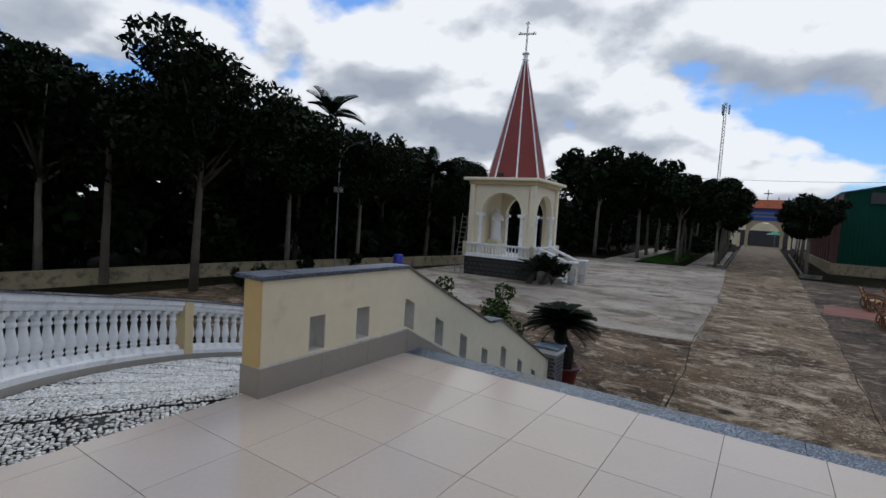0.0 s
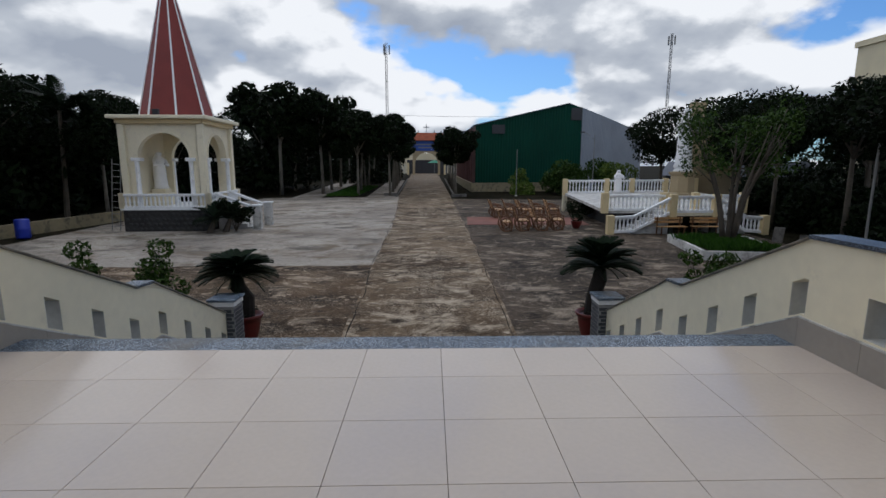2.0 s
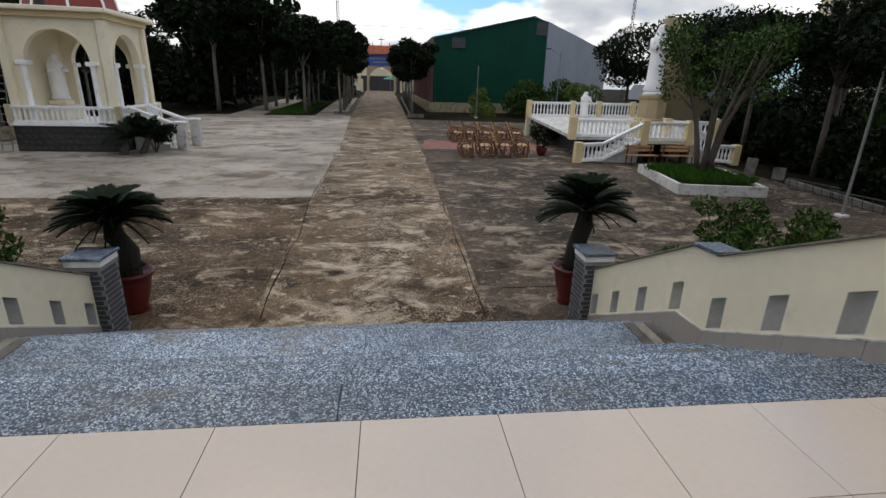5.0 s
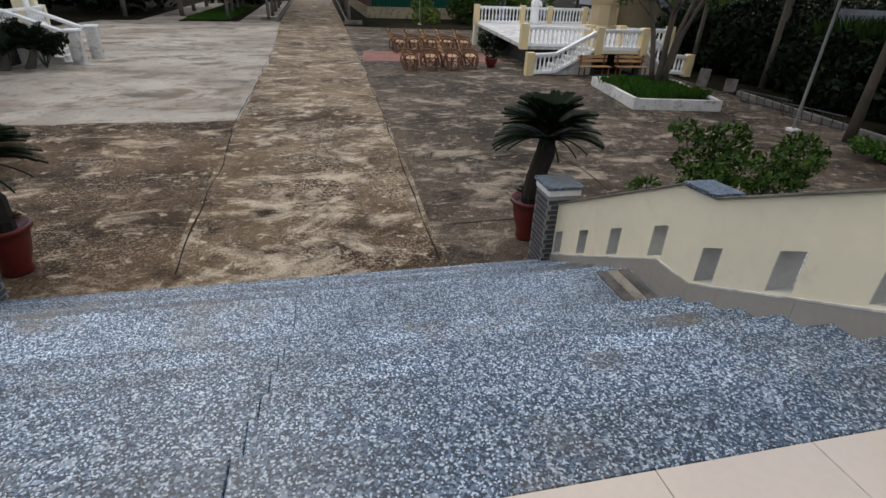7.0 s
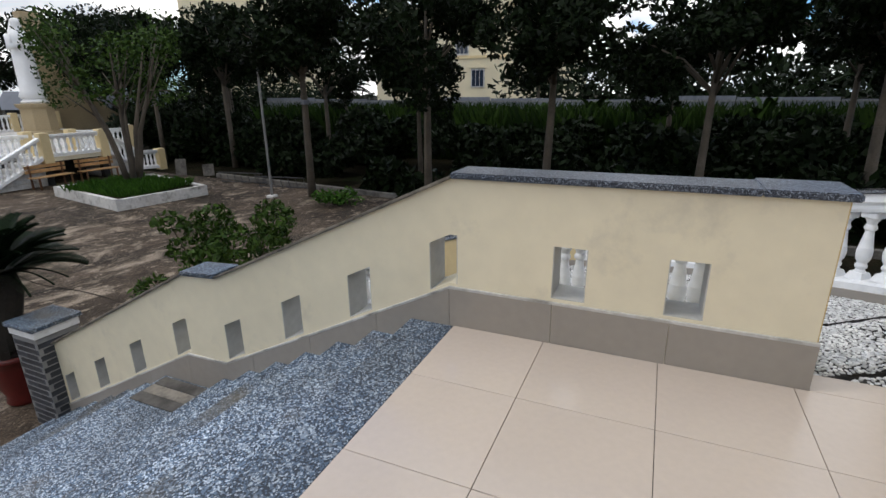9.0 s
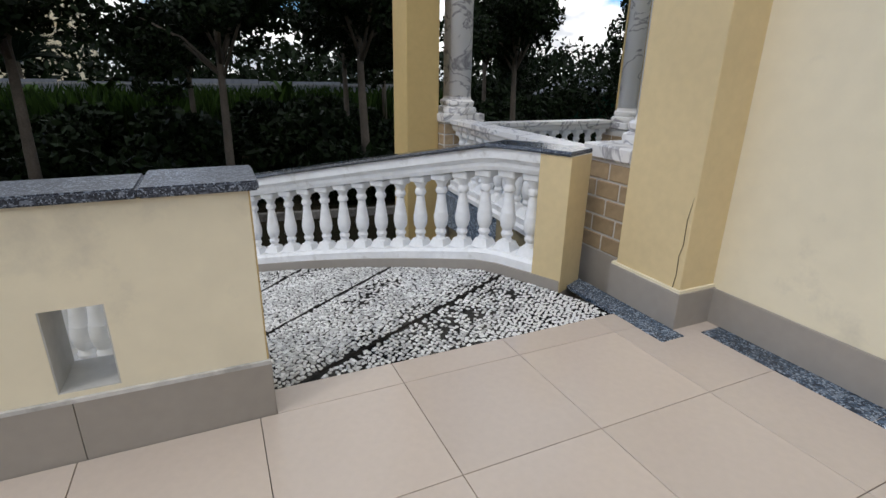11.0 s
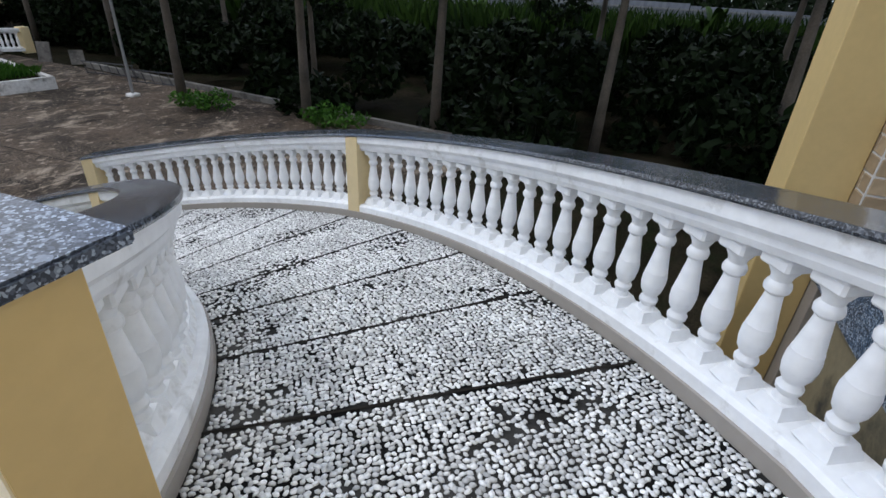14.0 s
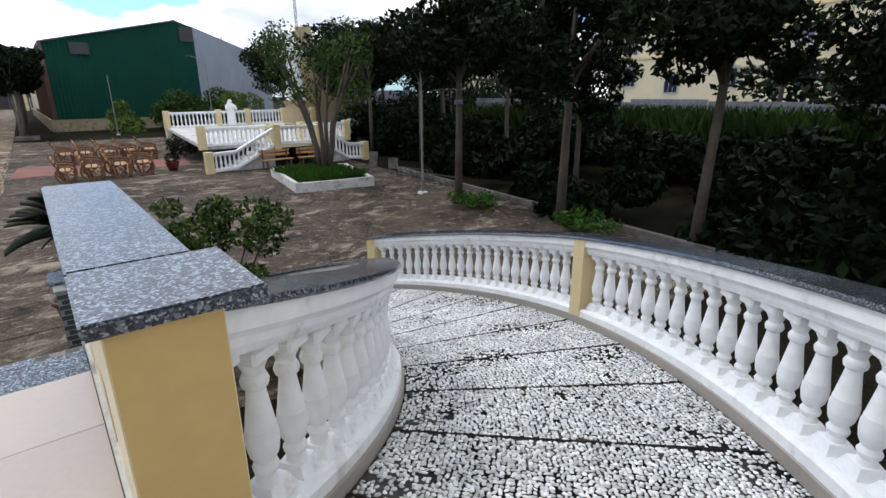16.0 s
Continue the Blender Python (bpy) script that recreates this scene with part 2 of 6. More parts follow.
def marble(name):
    m = bpy.data.materials.new(name)
    m.use_nodes = True
    t = m.node_tree
    b = t.nodes["Principled BSDF"]
    b.inputs["Roughness"].default_value = 0.3
    co = t.nodes.new("ShaderNodeTexCoord")
    n = t.nodes.new("ShaderNodeTexNoise")
    n.inputs["Scale"].default_value, n.inputs["Detail"].default_value, n.inputs["Distortion"].default_value = 2.2, 5, 1.6
    t.links.new(co.outputs["Object"], n.inputs["Vector"])
    ramp = t.nodes.new("ShaderNodeValToRGB")
    e = ramp.color_ramp.elements
    e[0].position, e[0].color = 0.47, (0.78, 0.77, 0.76, 1)
    e[1].position, e[1].color = 0.53, (0.78, 0.77, 0.76, 1)
    e.new(0.497).color = (0.30, 0.29, 0.31, 1)
    t.links.new(n.outputs["Fac"], ramp.inputs[0])
    t.links.new(ramp.outputs[0], b.inputs["Base Color"])
    return m


TILE = material("beige_porcelain_tile", (0.555, 0.475, 0.41), 0.19, vary=0.04, grain=30, broad=0.8, bump=0.0, per_object=0.03)
GROUT = material("dark_grout", (0.10, 0.09, 0.085), 0.9)
GREY_TILE = material("grey_skirting_tile", (0.33, 0.30, 0.265), 0.4, vary=0.06, bump=0.03)
CREAM = material("cream_wall_paint", (0.78, 0.71, 0.535), 0.6, vary=0.05, grain=9, broad=0.9, bump=0.08, second=(0.60, 0.55, 0.43), amount=0.15)
OCHRE = material("ochre_wall_paint", (0.60, 0.44, 0.19), 0.55, vary=0.05, bump=0.06)
PALE_OCHRE = material("pale_ochre_paint", (0.66, 0.53, 0.30), 0.6, vary=0.06, bump=0.06)
WHITE = material("white_gloss_paint", (0.84, 0.85, 0.86), 0.40, vary=0.08, grain=16, broad=2.4, bump=0.2, bump_scale=35,
                 second=(0.50, 0.49, 0.46), amount=0.20)
GRANITE = granite("blue_grey_granite", (0.012, 0.023, 0.042), (0.090, 0.140, 0.210), (0.46, 0.53, 0.61), 0.42, 140.0, 0.7, 0.4)
GRANITE_POLISHED = granite("polished_granite_coping", (0.018, 0.022, 0.030), (0.06, 0.07, 0.09), (0.20, 0.22, 0.25), 0.14, 220.0)
GRANITE_COPING = granite("bright_granite_coping", (0.018, 0.024, 0.038), (0.065, 0.08, 0.11), (0.30, 0.35, 0.43), 0.30, 190.0)
SLATE = material("slate_brick", (0.042, 0.046, 0.056), 0.55, vary=0.25, bump=0.4, bump_scale=80, per_object=0.3)
SANDSTONE = material("tan_stone_block", (0.34, 0.25, 0.15), 0.8, vary=0.22, bump=0.6, bump_scale=40, per_object=0.15)
MORTAR = material("white_mortar", (0.55, 0.53, 0.50), 0.9, bump=0.3)
DARK_MORTAR = material("grey_mortar", (0.24, 0.24, 0.24), 0.9, bump=0.3)
MARBLE = marble("veined_marble")
PEBBLE = material("white_pebble", (0.86, 0.86, 0.85), 0.6, vary=0.14, grain=40, broad=2.2, bump=0.05, per_island=0.42, spec=0.25)
PEBBLE_BED = material("pebble_bed_cement", (0.075, 0.072, 0.067), 0.95, vary=0.4, broad=0.9, bump=0.6, second=(0.006, 0.006, 0.006), amount=0.85, spec=0.1)
CONCRETE_ROAD = ground_mix("stained_road_concrete", (0.050, 0.029, 0.014), (0.170, 0.118, 0.072), (0.46, 0.38, 0.285), 0.36, gravel=0.8)
CONCRETE_BROWN = ground_mix("brown_stained_concrete", (0.024, 0.014, 0.007), (0.105, 0.066, 0.036), (0.38, 0.30, 0.22), 0.34, gravel=0.5)
CONCRETE_DARK = ground_mix("dark_slab_concrete", (0.026, 0.019, 0.013), (0.080, 0.058, 0.041), (0.29, 0.235, 0.18), 0.40, gravel=0.3)
CONCRETE_PALE = ground_mix("pale_new_concrete", (0.29, 0.255, 0.22), (0.42, 0.38, 0.33), (0.18, 0.14, 0.10), 0.16)
# soil and grass held near black, with the shade under trees in the colour
SOIL = ground_mix("shade_darkened_soil_and_grass", (0.0108, 0.0096, 0.0054), (0.0240, 0.0192, 0.0120), (0.0084, 0.0120, 0.0042), 0.3, spec=0.03)
CRACK = material("crack_dirt", (0.022, 0.019, 0.016), 0.95, spec=0.1)
RED_PAVER = material("red_paving", (0.20, 0.075, 0.055), 0.8, vary=0.25, bump=0.3)
WHITEWASH = material("weathered_whitewash", (0.55, 0.54, 0.52), 0.8, vary=0.2, bump=0.3, second=(0.20, 0.19, 0.17), amount=0.35)
BARK = material("tree_bark", (0.085, 0.070, 0.054), 0.9, vary=0.35, grain=25, bump=0.8, bump_scale=30)
PALE_BARK = material("pale_bark", (0.15, 0.135, 0.11), 0.9, vary=0.3, grain=25, bump=0.7, bump_scale=30)
# far below real leaf colour: backlit crown shade is put into the green
LEAF_SHADED = leafy("shade_darkened_leaf", (0.003, 0.006, 0.002), (0.009, 0.018, 0.005))
LEAF_MID = leafy("mid_green_leaf", (0.014, 0.034, 0.006), (0.05, 0.09, 0.016))
LEAF_LIGHT = leafy("light_green_leaf", (0.05, 0.10, 0.015), (0.13, 0.17, 0.035))
LEAF_REED = leafy("reed_leaf", (0.006, 0.016, 0.003), (0.030, 0.060, 0.010))
SAGO_TRUNK = material("scaly_sago_trunk", (0.022, 0.018, 0.014), 0.9, vary=0.4, grain=30, bump=0.9, bump_scale=25)
LEAF_SAGO = leafy("sago_leaf", (0.005, 0.011, 0.006), (0.012, 0.024, 0.010), 0.5)
# pale ochre plaster with the dimming of tree shade put into its colour
SHRINE = material("shade_dimmed_ochre_plaster", (0.36, 0.28, 0.165), 0.8, vary=0.15, broad=0.7, bump=0.2)
OLD_KERB = material("old_kerb_concrete", (0.14, 0.13, 0.118), 0.9, vary=0.3, bump=0.4, second=(0.06, 0.055, 0.05), amount=0.4)
# grey base colour paints the recess shade onto the white reveals
LINING = material("shaded_white_opening", (0.50, 0.50, 0.48), 0.7)
GRASS = leafy("grass_blade", (0.02, 0.06, 0.008), (0.06, 0.14, 0.02))
TERRACOTTA = material("red_glazed_pot", (0.12, 0.014, 0.012), 0.4, vary=0.15, bump=0.1)
ROOF_RED = material("red_spire_cladding", (0.20, 0.026, 0.020), 0.6, vary=0.14, broad=0.7, bump=0.15)
DARK_STONE = material("dark_rubble_stone", (0.028, 0.028, 0.028), 0.8, vary=0.4, grain=7, bump=0.9, bump_scale=10)
STEEL = material("galvanised_pole", (0.26, 0.26, 0.26), 0.5, metal=0.6, vary=0.1, bump=0.05)
DARK_STEEL = material("dark_steel", (0.05, 0.05, 0.055), 0.5, metal=0.5)
WOOD = material("varnished_bench_wood", (0.46, 0.27, 0.12), 0.4, vary=0.3, grain=14, bump=0.2)
DARK_WOOD = material("dark_bench_wood", (0.14, 0.065, 0.03), 0.5, vary=0.3, grain=14, bump=0.2)
GREEN_SHEET = material("green_corrugated_sheet", (0.003, 0.046, 0.029), 0.6, vary=0.12, broad=0.3, bump=0.0, spec=0.12)
GREY_SHEET = material("grey_corrugated_sheet", (0.22, 0.25, 0.30), 0.45, vary=0.1, broad=0.4, bump=0.0)
RED_SHEET = material("faded_red_sheet", (0.16, 0.075, 0.07), 0.6, vary=0.2, bump=0.0)
FENCE_SHEET = material("pale_metal_fence_sheet", (0.17, 0.185, 0.22), 0.5, vary=0.15, broad=0.5, bump=0.0)
HOUSE_CREAM = material("cream_house_render", (0.68, 0.60, 0.42), 0.8, vary=0.07, broad=0.4, bump=0.1)
BLUE_SIGN = material("blue_sign_panel", (0.02, 0.07, 0.32), 0.5)
ROOF_TILE = material("orange_roof_tile", (0.36, 0.09, 0.04), 0.7, vary=0.2)
STATUE_WHITE = material("white_statue_plaster", (0.82, 0.82, 0.82), 0.5, vary=0.06, bump=0.05)
DARK_GLASS = material("dark_window_glass", (0.03, 0.04, 0.06), 0.08, bump=0.0)
UMBRELLA = material("green_umbrella_cloth", (0.03, 0.25, 0.15), 0.7)
# stained plaster, darkened further to paint tree shade on the boundary wall
PLASTER_STAINED_SHADED = material("stained_shade_darkened_plaster", (0.30, 0.25, 0.15), 0.75, vary=0.15, broad=1.0, bump=0.2, second=(0.07, 0.065, 0.05), amount=0.4)
COPING_OLD = material("weathered_coping", (0.24, 0.215, 0.18), 0.7, vary=0.25, grain=30, broad=2.5, bump=0.3, second=(0.09, 0.08, 0.07), amount=0.4)
BLUE_PLASTIC = material("blue_plastic", (0.02, 0.04, 0.35), 0.4)

# ---- building helpers ----
GROUND = -2.0


def link(name, bm, mat, smooth=False):
    me = bpy.data.meshes.new(name)
    bmesh.ops.recalc_face_normals(bm, faces=bm.faces)
    if smooth:
        for f in bm.faces:
            f.smooth = True
    bm.to_mesh(me)
    bm.free()
    me.materials.append(mat)
    return new(name, me)


def adopt(ob, parent):
    ob.parent = parent
    if parent.parent is None and parent.type == "EMPTY":
        ob.matrix_parent_inverse = parent.matrix_basis.inverted()
    return ob


def part(name, bm, mat, parent, label="", smooth=False):
    """One mesh object under a thing or under a part."""
    ob = adopt(link(name, bm, mat, smooth), parent)
    return tagged(ob, label) if label else ob


def piece(name, mesh, parent, m):
    """One of many alike pieces: an object of its own on a shared mesh."""
    ob = adopt(new(name, mesh), parent)
    ob.matrix_basis = m
    return ob


def shared(name, bm, mat, smooth=False):
    me = bpy.data.meshes.new(name)
    bmesh.ops.recalc_face_normals(bm, faces=bm.faces)
    if smooth:
        for f in bm.faces:
            f.smooth = True
    bm.to_mesh(me)
    bm.free()
    me.materials.append(mat)
    return me


def thing(name, at, label, category, group="", kind=""):
    ob = new(name)
    ob.empty_display_size = 0.1
    ob.matrix_basis = pose(*at)
    return tagged(ob, label, category, group, kind)


def structure(name, bm, mat, label, category, smooth=False):
    return tagged(link(name, bm, mat, smooth), label, category, "", "structure")


def box(x0, x1, y0, y1, z0, z1, bevel=0.0, bm=None):
    """A box, with its edges rounded off where bevel is given."""
    own = bmesh.new()
    bmesh.ops.create_cube(own, size=1)
    for v in own.verts:
        v.co = Vector(((x0 + x1) / 2 + v.co.x * (x1 - x0), (y0 + y1) / 2 + v.co.y * (y1 - y0), (z0 + z1) / 2 + v.co.z * (z1 - z0)))
    if bevel:
        bmesh.ops.bevel(own, geom=own.edges[:], offset=bevel, segments=1, affect="EDGES")
    return merge(bm, own)


def merge(bm, own):
    if bm is None:
        return own
    at = [bm.verts.new(v.co) for v in own.verts]
    own.verts.index_update()
    for f in own.faces:
        try:
            bm.faces.new([at[v.index] for v in f.verts])
        except ValueError:
            pass
    own.free()
    return bm


def moved(bm, m):
    bm.transform(m)
    return bm


def lathe(profile, segments=14, bm=None, at=(0, 0, 0)):
    """A turned shape round z from (radius, height) pairs."""
    own = bmesh.new()
    rings = []
    for r, z in profile:
        rings.append([own.verts.new((at[0] + r * math.cos(2 * math.pi * k / segments), at[1] + r * math.sin(2 * math.pi * k / segments), at[2] + z))
                      for k in range(segments)])
    for a, b in zip(rings, rings[1:]):
        for k in range(segments):
            own.faces.new((a[k], a[(k + 1) % segments], b[(k + 1) % segments], b[k]))
    own.faces.new(rings[0][::-1])
    own.faces.new(rings[-1])
    return merge(bm, own)


def tube(points, radii, segments=8, bm=None):
    """A tapered limb along points."""
    own = bmesh.new()
    rings = []
    pts = [Vector(p) for p in points]
    for i, p in enumerate(pts):
        d = (pts[min(i + 1, len(pts) - 1)] - pts[max(i - 1, 0)]).normalized()
        u = d.cross(Vector((0.31, 0.95, 0.05))).normalized()
        w = d.cross(u)
        r = radii[i] if isinstance(radii, (list, tuple)) else radii
        rings.append([own.verts.new(p + (u * math.cos(2 * math.pi * k / segments) + w * math.sin(2 * math.pi * k / segments)) * r) for k in range(segments)])
    for a, b in zip(rings, rings[1:]):
        for k in range(segments):
            own.faces.new((a[k], a[(k + 1) % segments], b[(k + 1) % segments], b[k]))
    own.faces.new(rings[0][::-1])
    own.faces.new(rings[-1])
    return merge(bm, own)


def prism(outline, depth_axis, d0, d1, bm=None):
    """An outline of 2D points, carried along an axis from d0 to d1."""
    own = bmesh.new()

    def put(a, b, d):
        return {"x": (d, a, b), "y": (a, d, b), "z": (a, b, d)}[depth_axis]

    lo = [own.verts.new(put(a, b, d0)) for a, b in outline]
    hi = [own.verts.new(put(a, b, d1)) for a, b in outline]
    n = len(outline)
    own.faces.new(lo[::-1])
    own.faces.new(hi)
    for k in range(n):
        own.faces.new((lo[k], lo[(k + 1) % n], hi[(k + 1) % n], hi[k]))
    return merge(bm, own)


def sweep(path, section, bm=None):
    """A section of (outwards, up) pairs carried along a path of (place, outward direction)."""
    own = bmesh.new()
    rings = [[own.verts.new(Vector(p) + Vector(o) * a + Vector((0, 0, b))) for a, b in section] for p, o in path]
    n = len(section)
    for r, s in zip(rings, rings[1:]):
        for k in range(n):
            own.faces.new((r[k], r[(k + 1) % n], s[(k + 1) % n], s[k]))
    own.faces.new(rings[0][::-1])
    own.faces.new(rings[-1])
    return merge(bm, own)


def from_arrays(name, verts, faces, mat):
    me = bpy.data.meshes.new(name)
    me.from_pydata(np.asarray(verts).tolist(), [], np.asarray(faces).tolist())
    me.materials.append(mat)
    return me


def leaf_cloud(centres, radii, count, size, rng, droop=0.3, narrow=0.45):
    """Folded leaves scattered through blobs: arrays of vertices and faces."""
    centres, radii = np.asarray(centres, float), np.asarray(radii, float)
    w = radii ** 2
    pick = rng.choice(len(centres), count, p=w / w.sum())
    d = rng.normal(size=(count, 3))
    d /= np.linalg.norm(d, axis=1)[:, None]
    r = radii[pick] * rng.uniform(0.45, 1.0, count) ** 0.6
    pos = centres[pick] + d * r[:, None] * np.array([1, 1, 0.75])
    along = rng.normal(size=(count, 3))
    along[:, 2] -= droop
    along /= np.linalg.norm(along, axis=1)[:, None]
    side = np.cross(along, rng.normal(size=(count, 3)))
    side /= np.linalg.norm(side, axis=1)[:, None]
    s = (size * rng.uniform(0.6, 1.4, count))[:, None]
    a, b = pos - along * s * 0.5, pos + along * s * 0.5
    c, e = pos + side * s * narrow * 0.5, pos - side * s * narrow * 0.5
    verts = np.stack([a, c, b, e], 1).reshape(-1, 3)
    faces = np.arange(count * 4).reshape(-1, 4)
    return verts, faces

# ---- terrace, stairs and cheek walls ----
WALL_X = 3.30          # inner face of the cheek walls
WALL_OUT = 3.52        # their outer face
WALL_END = -1.80       # their end on the terrace
TOP = [(WALL_END, 0.905), (0.0, 0.905), (1.98, 0.012), (2.30, 0.012), (4.44, -1.06)]
SKIRT = [(WALL_END, 0.228), (0.03, 0.235), (1.99, -0.725), (2.42, -0.735), (4.44, -1.78)]
RISER, TREAD, NOSE0 = 0.1435, 0.291, 0.28
RAMP_C = (1.415, 2.058)
FLOOR_EDGE = 3.46


def height_at(line, y):
    for (a, za), (b, zb) in zip(line, line[1:]):
        if y <= b:
            return za + (zb - za) * (y - a) / (b - a)
    return line[-1][1]


def step_profile():
    """Nose places and levels of every tread, from the terrace down."""
    rows = [(NOSE0 + TREAD * i, -RISER * i) for i in range(7)]
    y, z = rows[-1]
    rows.append((2.74, z - RISER))
    for i in range(1, 7):
        rows.append((2.74 + TREAD * i, z - RISER * (i + 1)))
    return rows


def build_terrace():
    bm = bmesh.new()
    box(-3.46, 3.46, -4.44, 0.0, -0.35, -0.012, bm=bm)
    return structure("floor", bm, GROUT, "terrace floor of beige porcelain tiles with dark joints", "floor")


terrace = build_terrace()


def build_steps():
    st = thing("staircase", (0, 2.4, GROUND), "broad flight of blue-grey granite steps down to the plaza", "stairs", kind="structure")
    rows = step_profile()
    back = 0.002
    for i, (nose, z) in enumerate(rows):
        nxt = rows[i + 1][1] if i + 1 < len(rows) else GROUND
        for x0, x1 in ((-WALL_X + 0.014, 0.199), (0.201, WALL_X - 0.014)):
            part("tread", box(x0, x1, back, nose + 0.012, z - 0.028, z - (0.003 if i == 0 else 0.0), 0.004), GRANITE, st)
        part("riser", box(-WALL_X + 0.014, WALL_X - 0.014, nose - 0.03, nose, nxt - 0.002, z - 0.029), GRANITE, st)
        part("step_core", box(-WALL_X + 0.01, WALL_X - 0.01, back, nose - 0.032, GROUND - 0.1, z - 0.03), DARK_MORTAR, st)
        back = nose + 0.001
    # patched slab at the edge of the landing
    for sgn in (1, -1):
        for k, mat in enumerate((OLD_KERB, COPING_OLD, OLD_KERB)):
            part("drain_slab", box(*sorted((sgn * (2.92 + 0.115 * k), sgn * (3.03 + 0.115 * k))), 2.16, 2.72, -1.006, -0.998 + 0.003 * (k != 1), 0.002), mat, st)


build_steps()


def holes():
    mids = [-1.235, -0.665, 0.07, 0.675, 1.265, 1.87, 2.475, 3.105, 3.705, 4.27]
    return [(m - 0.09, m + 0.09) for m in mids]


def build_cheek(sgn):
    """A cream parapet that steps down beside the stairs, with slanted openings and a granite coping."""
    w = thing("cheek_wall", (sgn * 3.4, 0, GROUND), "cream parapet wall beside the steps with small openings and granite coping", "wall",
              "cheek walls", "structure")
    xa, xb = sorted((sgn * WALL_X, sgn * WALL_OUT))
    bm = bmesh.new()
    ys = sorted({y for y, _ in TOP} | {y for y, _ in SKIRT} | {v for h in holes() for v in h})
    for a, b in zip(ys, ys[1:]):
        if b - a < 1e-6:
            continue
        mid = (a + b) / 2
        ta, tb = height_at(TOP, a), height_at(TOP, b)
        lo = -0.9 if mid < 0.2 else GROUND - 0.1
        if any(h0 - 1e-6 <= a and b <= h1 + 1e-6 for h0, h1 in holes()):
            ha, hb = height_at(SKIRT, a) + 0.035, height_at(SKIRT, b) + 0.035
            prism([(a, lo), (b, lo), (b, hb), (a, ha)], "x", xa, xb, bm)
            prism([(a, ha + 0.30), (b, hb + 0.30), (b, tb), (a, ta)], "x", xa, xb, bm)
        else:
            prism([(a, lo), (b, lo), (b, tb), (a, ta)], "x", xa, xb, bm)
    part("wall_body", bm, CREAM, w)
    # ochre end face
    part("end_face", box(xa + 0.004, xb - 0.004, WALL_END - 0.006, WALL_END + 0.01, 0.22, 0.90), OCHRE, w, "ochre painted end of the wall")
    # skirting tiles with a pale bead on top
    cuts = [WALL_END - 0.012, -1.18, -0.585, 0.03, 0.55, 1.12, 1.69, 1.99, 2.42, 2.95, 3.5, 4.0, 4.40]
    side = sorted((sgn * (WALL_X - 0.012), sgn * (WALL_X + 0.004)))
    for a, b in zip(cuts, cuts[1:]):
        za, zb = height_at(SKIRT, max(a, WALL_END)), height_at(SKIRT, b)
        lo = -0.10 if b <= 0.04 else min(za, zb) - 0.42
        part("skirting_tile", prism([(a + 0.0015, lo), (b - 0.0015, lo), (b - 0.0015, zb), (a + 0.0015, za)], "x", *side), GREY_TILE, w)
    part("skirting_end", box(xa - 0.006, xb + 0.004, WALL_END - 0.014, WALL_END + 0.0, -0.1, 0.226), GREY_TILE, w)
    bead = bmesh.new()
    edge = sorted((sgn * (WALL_X - 0.014), sgn * (WALL_X + 0.004)))
    line = [(max(c, WALL_END - 0.012), height_at(SKIRT, max(c, WALL_END))) for c in (WALL_END - 0.012, 0.03, 1.99, 2.42, 4.40)]
    for (a, za), (b, zb) in zip(line, line[1:]):
        prism([(a, za + 0.001), (b, zb + 0.001), (b, zb + 0.016), (a, za + 0.016)], "x", *edge, bm=bead)
    part("skirting_bead", bead, WHITEWASH, w)
    # white lining in each opening, greyed to paint in the shade of the recess
    for h0, h1 in holes():
        za, zb = height_at(SKIRT, h0) + 0.035, height_at(SKIRT, h1) + 0.035
        lin = bmesh.new()
        prism([(h0 + 0.001, za - 0.002), (h1 - 0.001, zb - 0.002), (h1 - 0.001, zb + 0.004), (h0 + 0.001, za + 0.004)], "x", xa + 0.002, xb - 0.002, lin)
        prism([(h0 - 0.001, za), (h0 + 0.005, za), (h0 + 0.005, za + 0.298), (h0 - 0.001, za + 0.298)], "x", xa + 0.002, xb - 0.002, lin)
        prism([(h1 - 0.005, zb), (h1 + 0.001, zb), (h1 + 0.001, zb + 0.298), (h1 - 0.005, zb + 0.298)], "x", xa + 0.002, xb - 0.002, lin)
        part("opening_lining", lin, LINING, w, "white reveal, its shade put in as pale grey")
    # coping slabs
    runs = [(WALL_END - 0.035, -1.48), (-1.478, 0.012), (0.015, 0.66), (0.663, 1.32), (1.323, 1.97), (1.965, 2.33), (2.32, 3.0), (3.003, 3.7), (3.703, 4.40)]
    for a, b in runs:
        za, zb = height_at(TOP, max(a, WALL_END)), height_at(TOP, b)
        wide = sorted((sgn * (WALL_X - 0.03), sgn * (WALL_OUT + (0.085 if a < -1.7 else 0.02))))
        level = abs(za - zb) < 0.03
        thick = 0.036 if level else 0.022
        own = prism([(a, za + 0.002), (b, zb + 0.002), (b, zb + thick), (a, za + thick)], "x", *wide)
        bmesh.ops.bevel(own, geom=own.edges[:], offset=0.006, segments=2, affect="EDGES")
        # the landing slab gets brighter granite in place of its sky reflection
        part("coping_slab", own, (GRANITE if a > 1.5 else GRANITE_COPING) if level else COPING_OLD, w)
    return w


for sgn in (1, -1):
    build_cheek(sgn)


def brick_mesh(w, d, h, mat, bevel=0.004):
    return shared("brick", box(-w / 2, w / 2, -d / 2, d / 2, -h / 2, h / 2, bevel), mat)


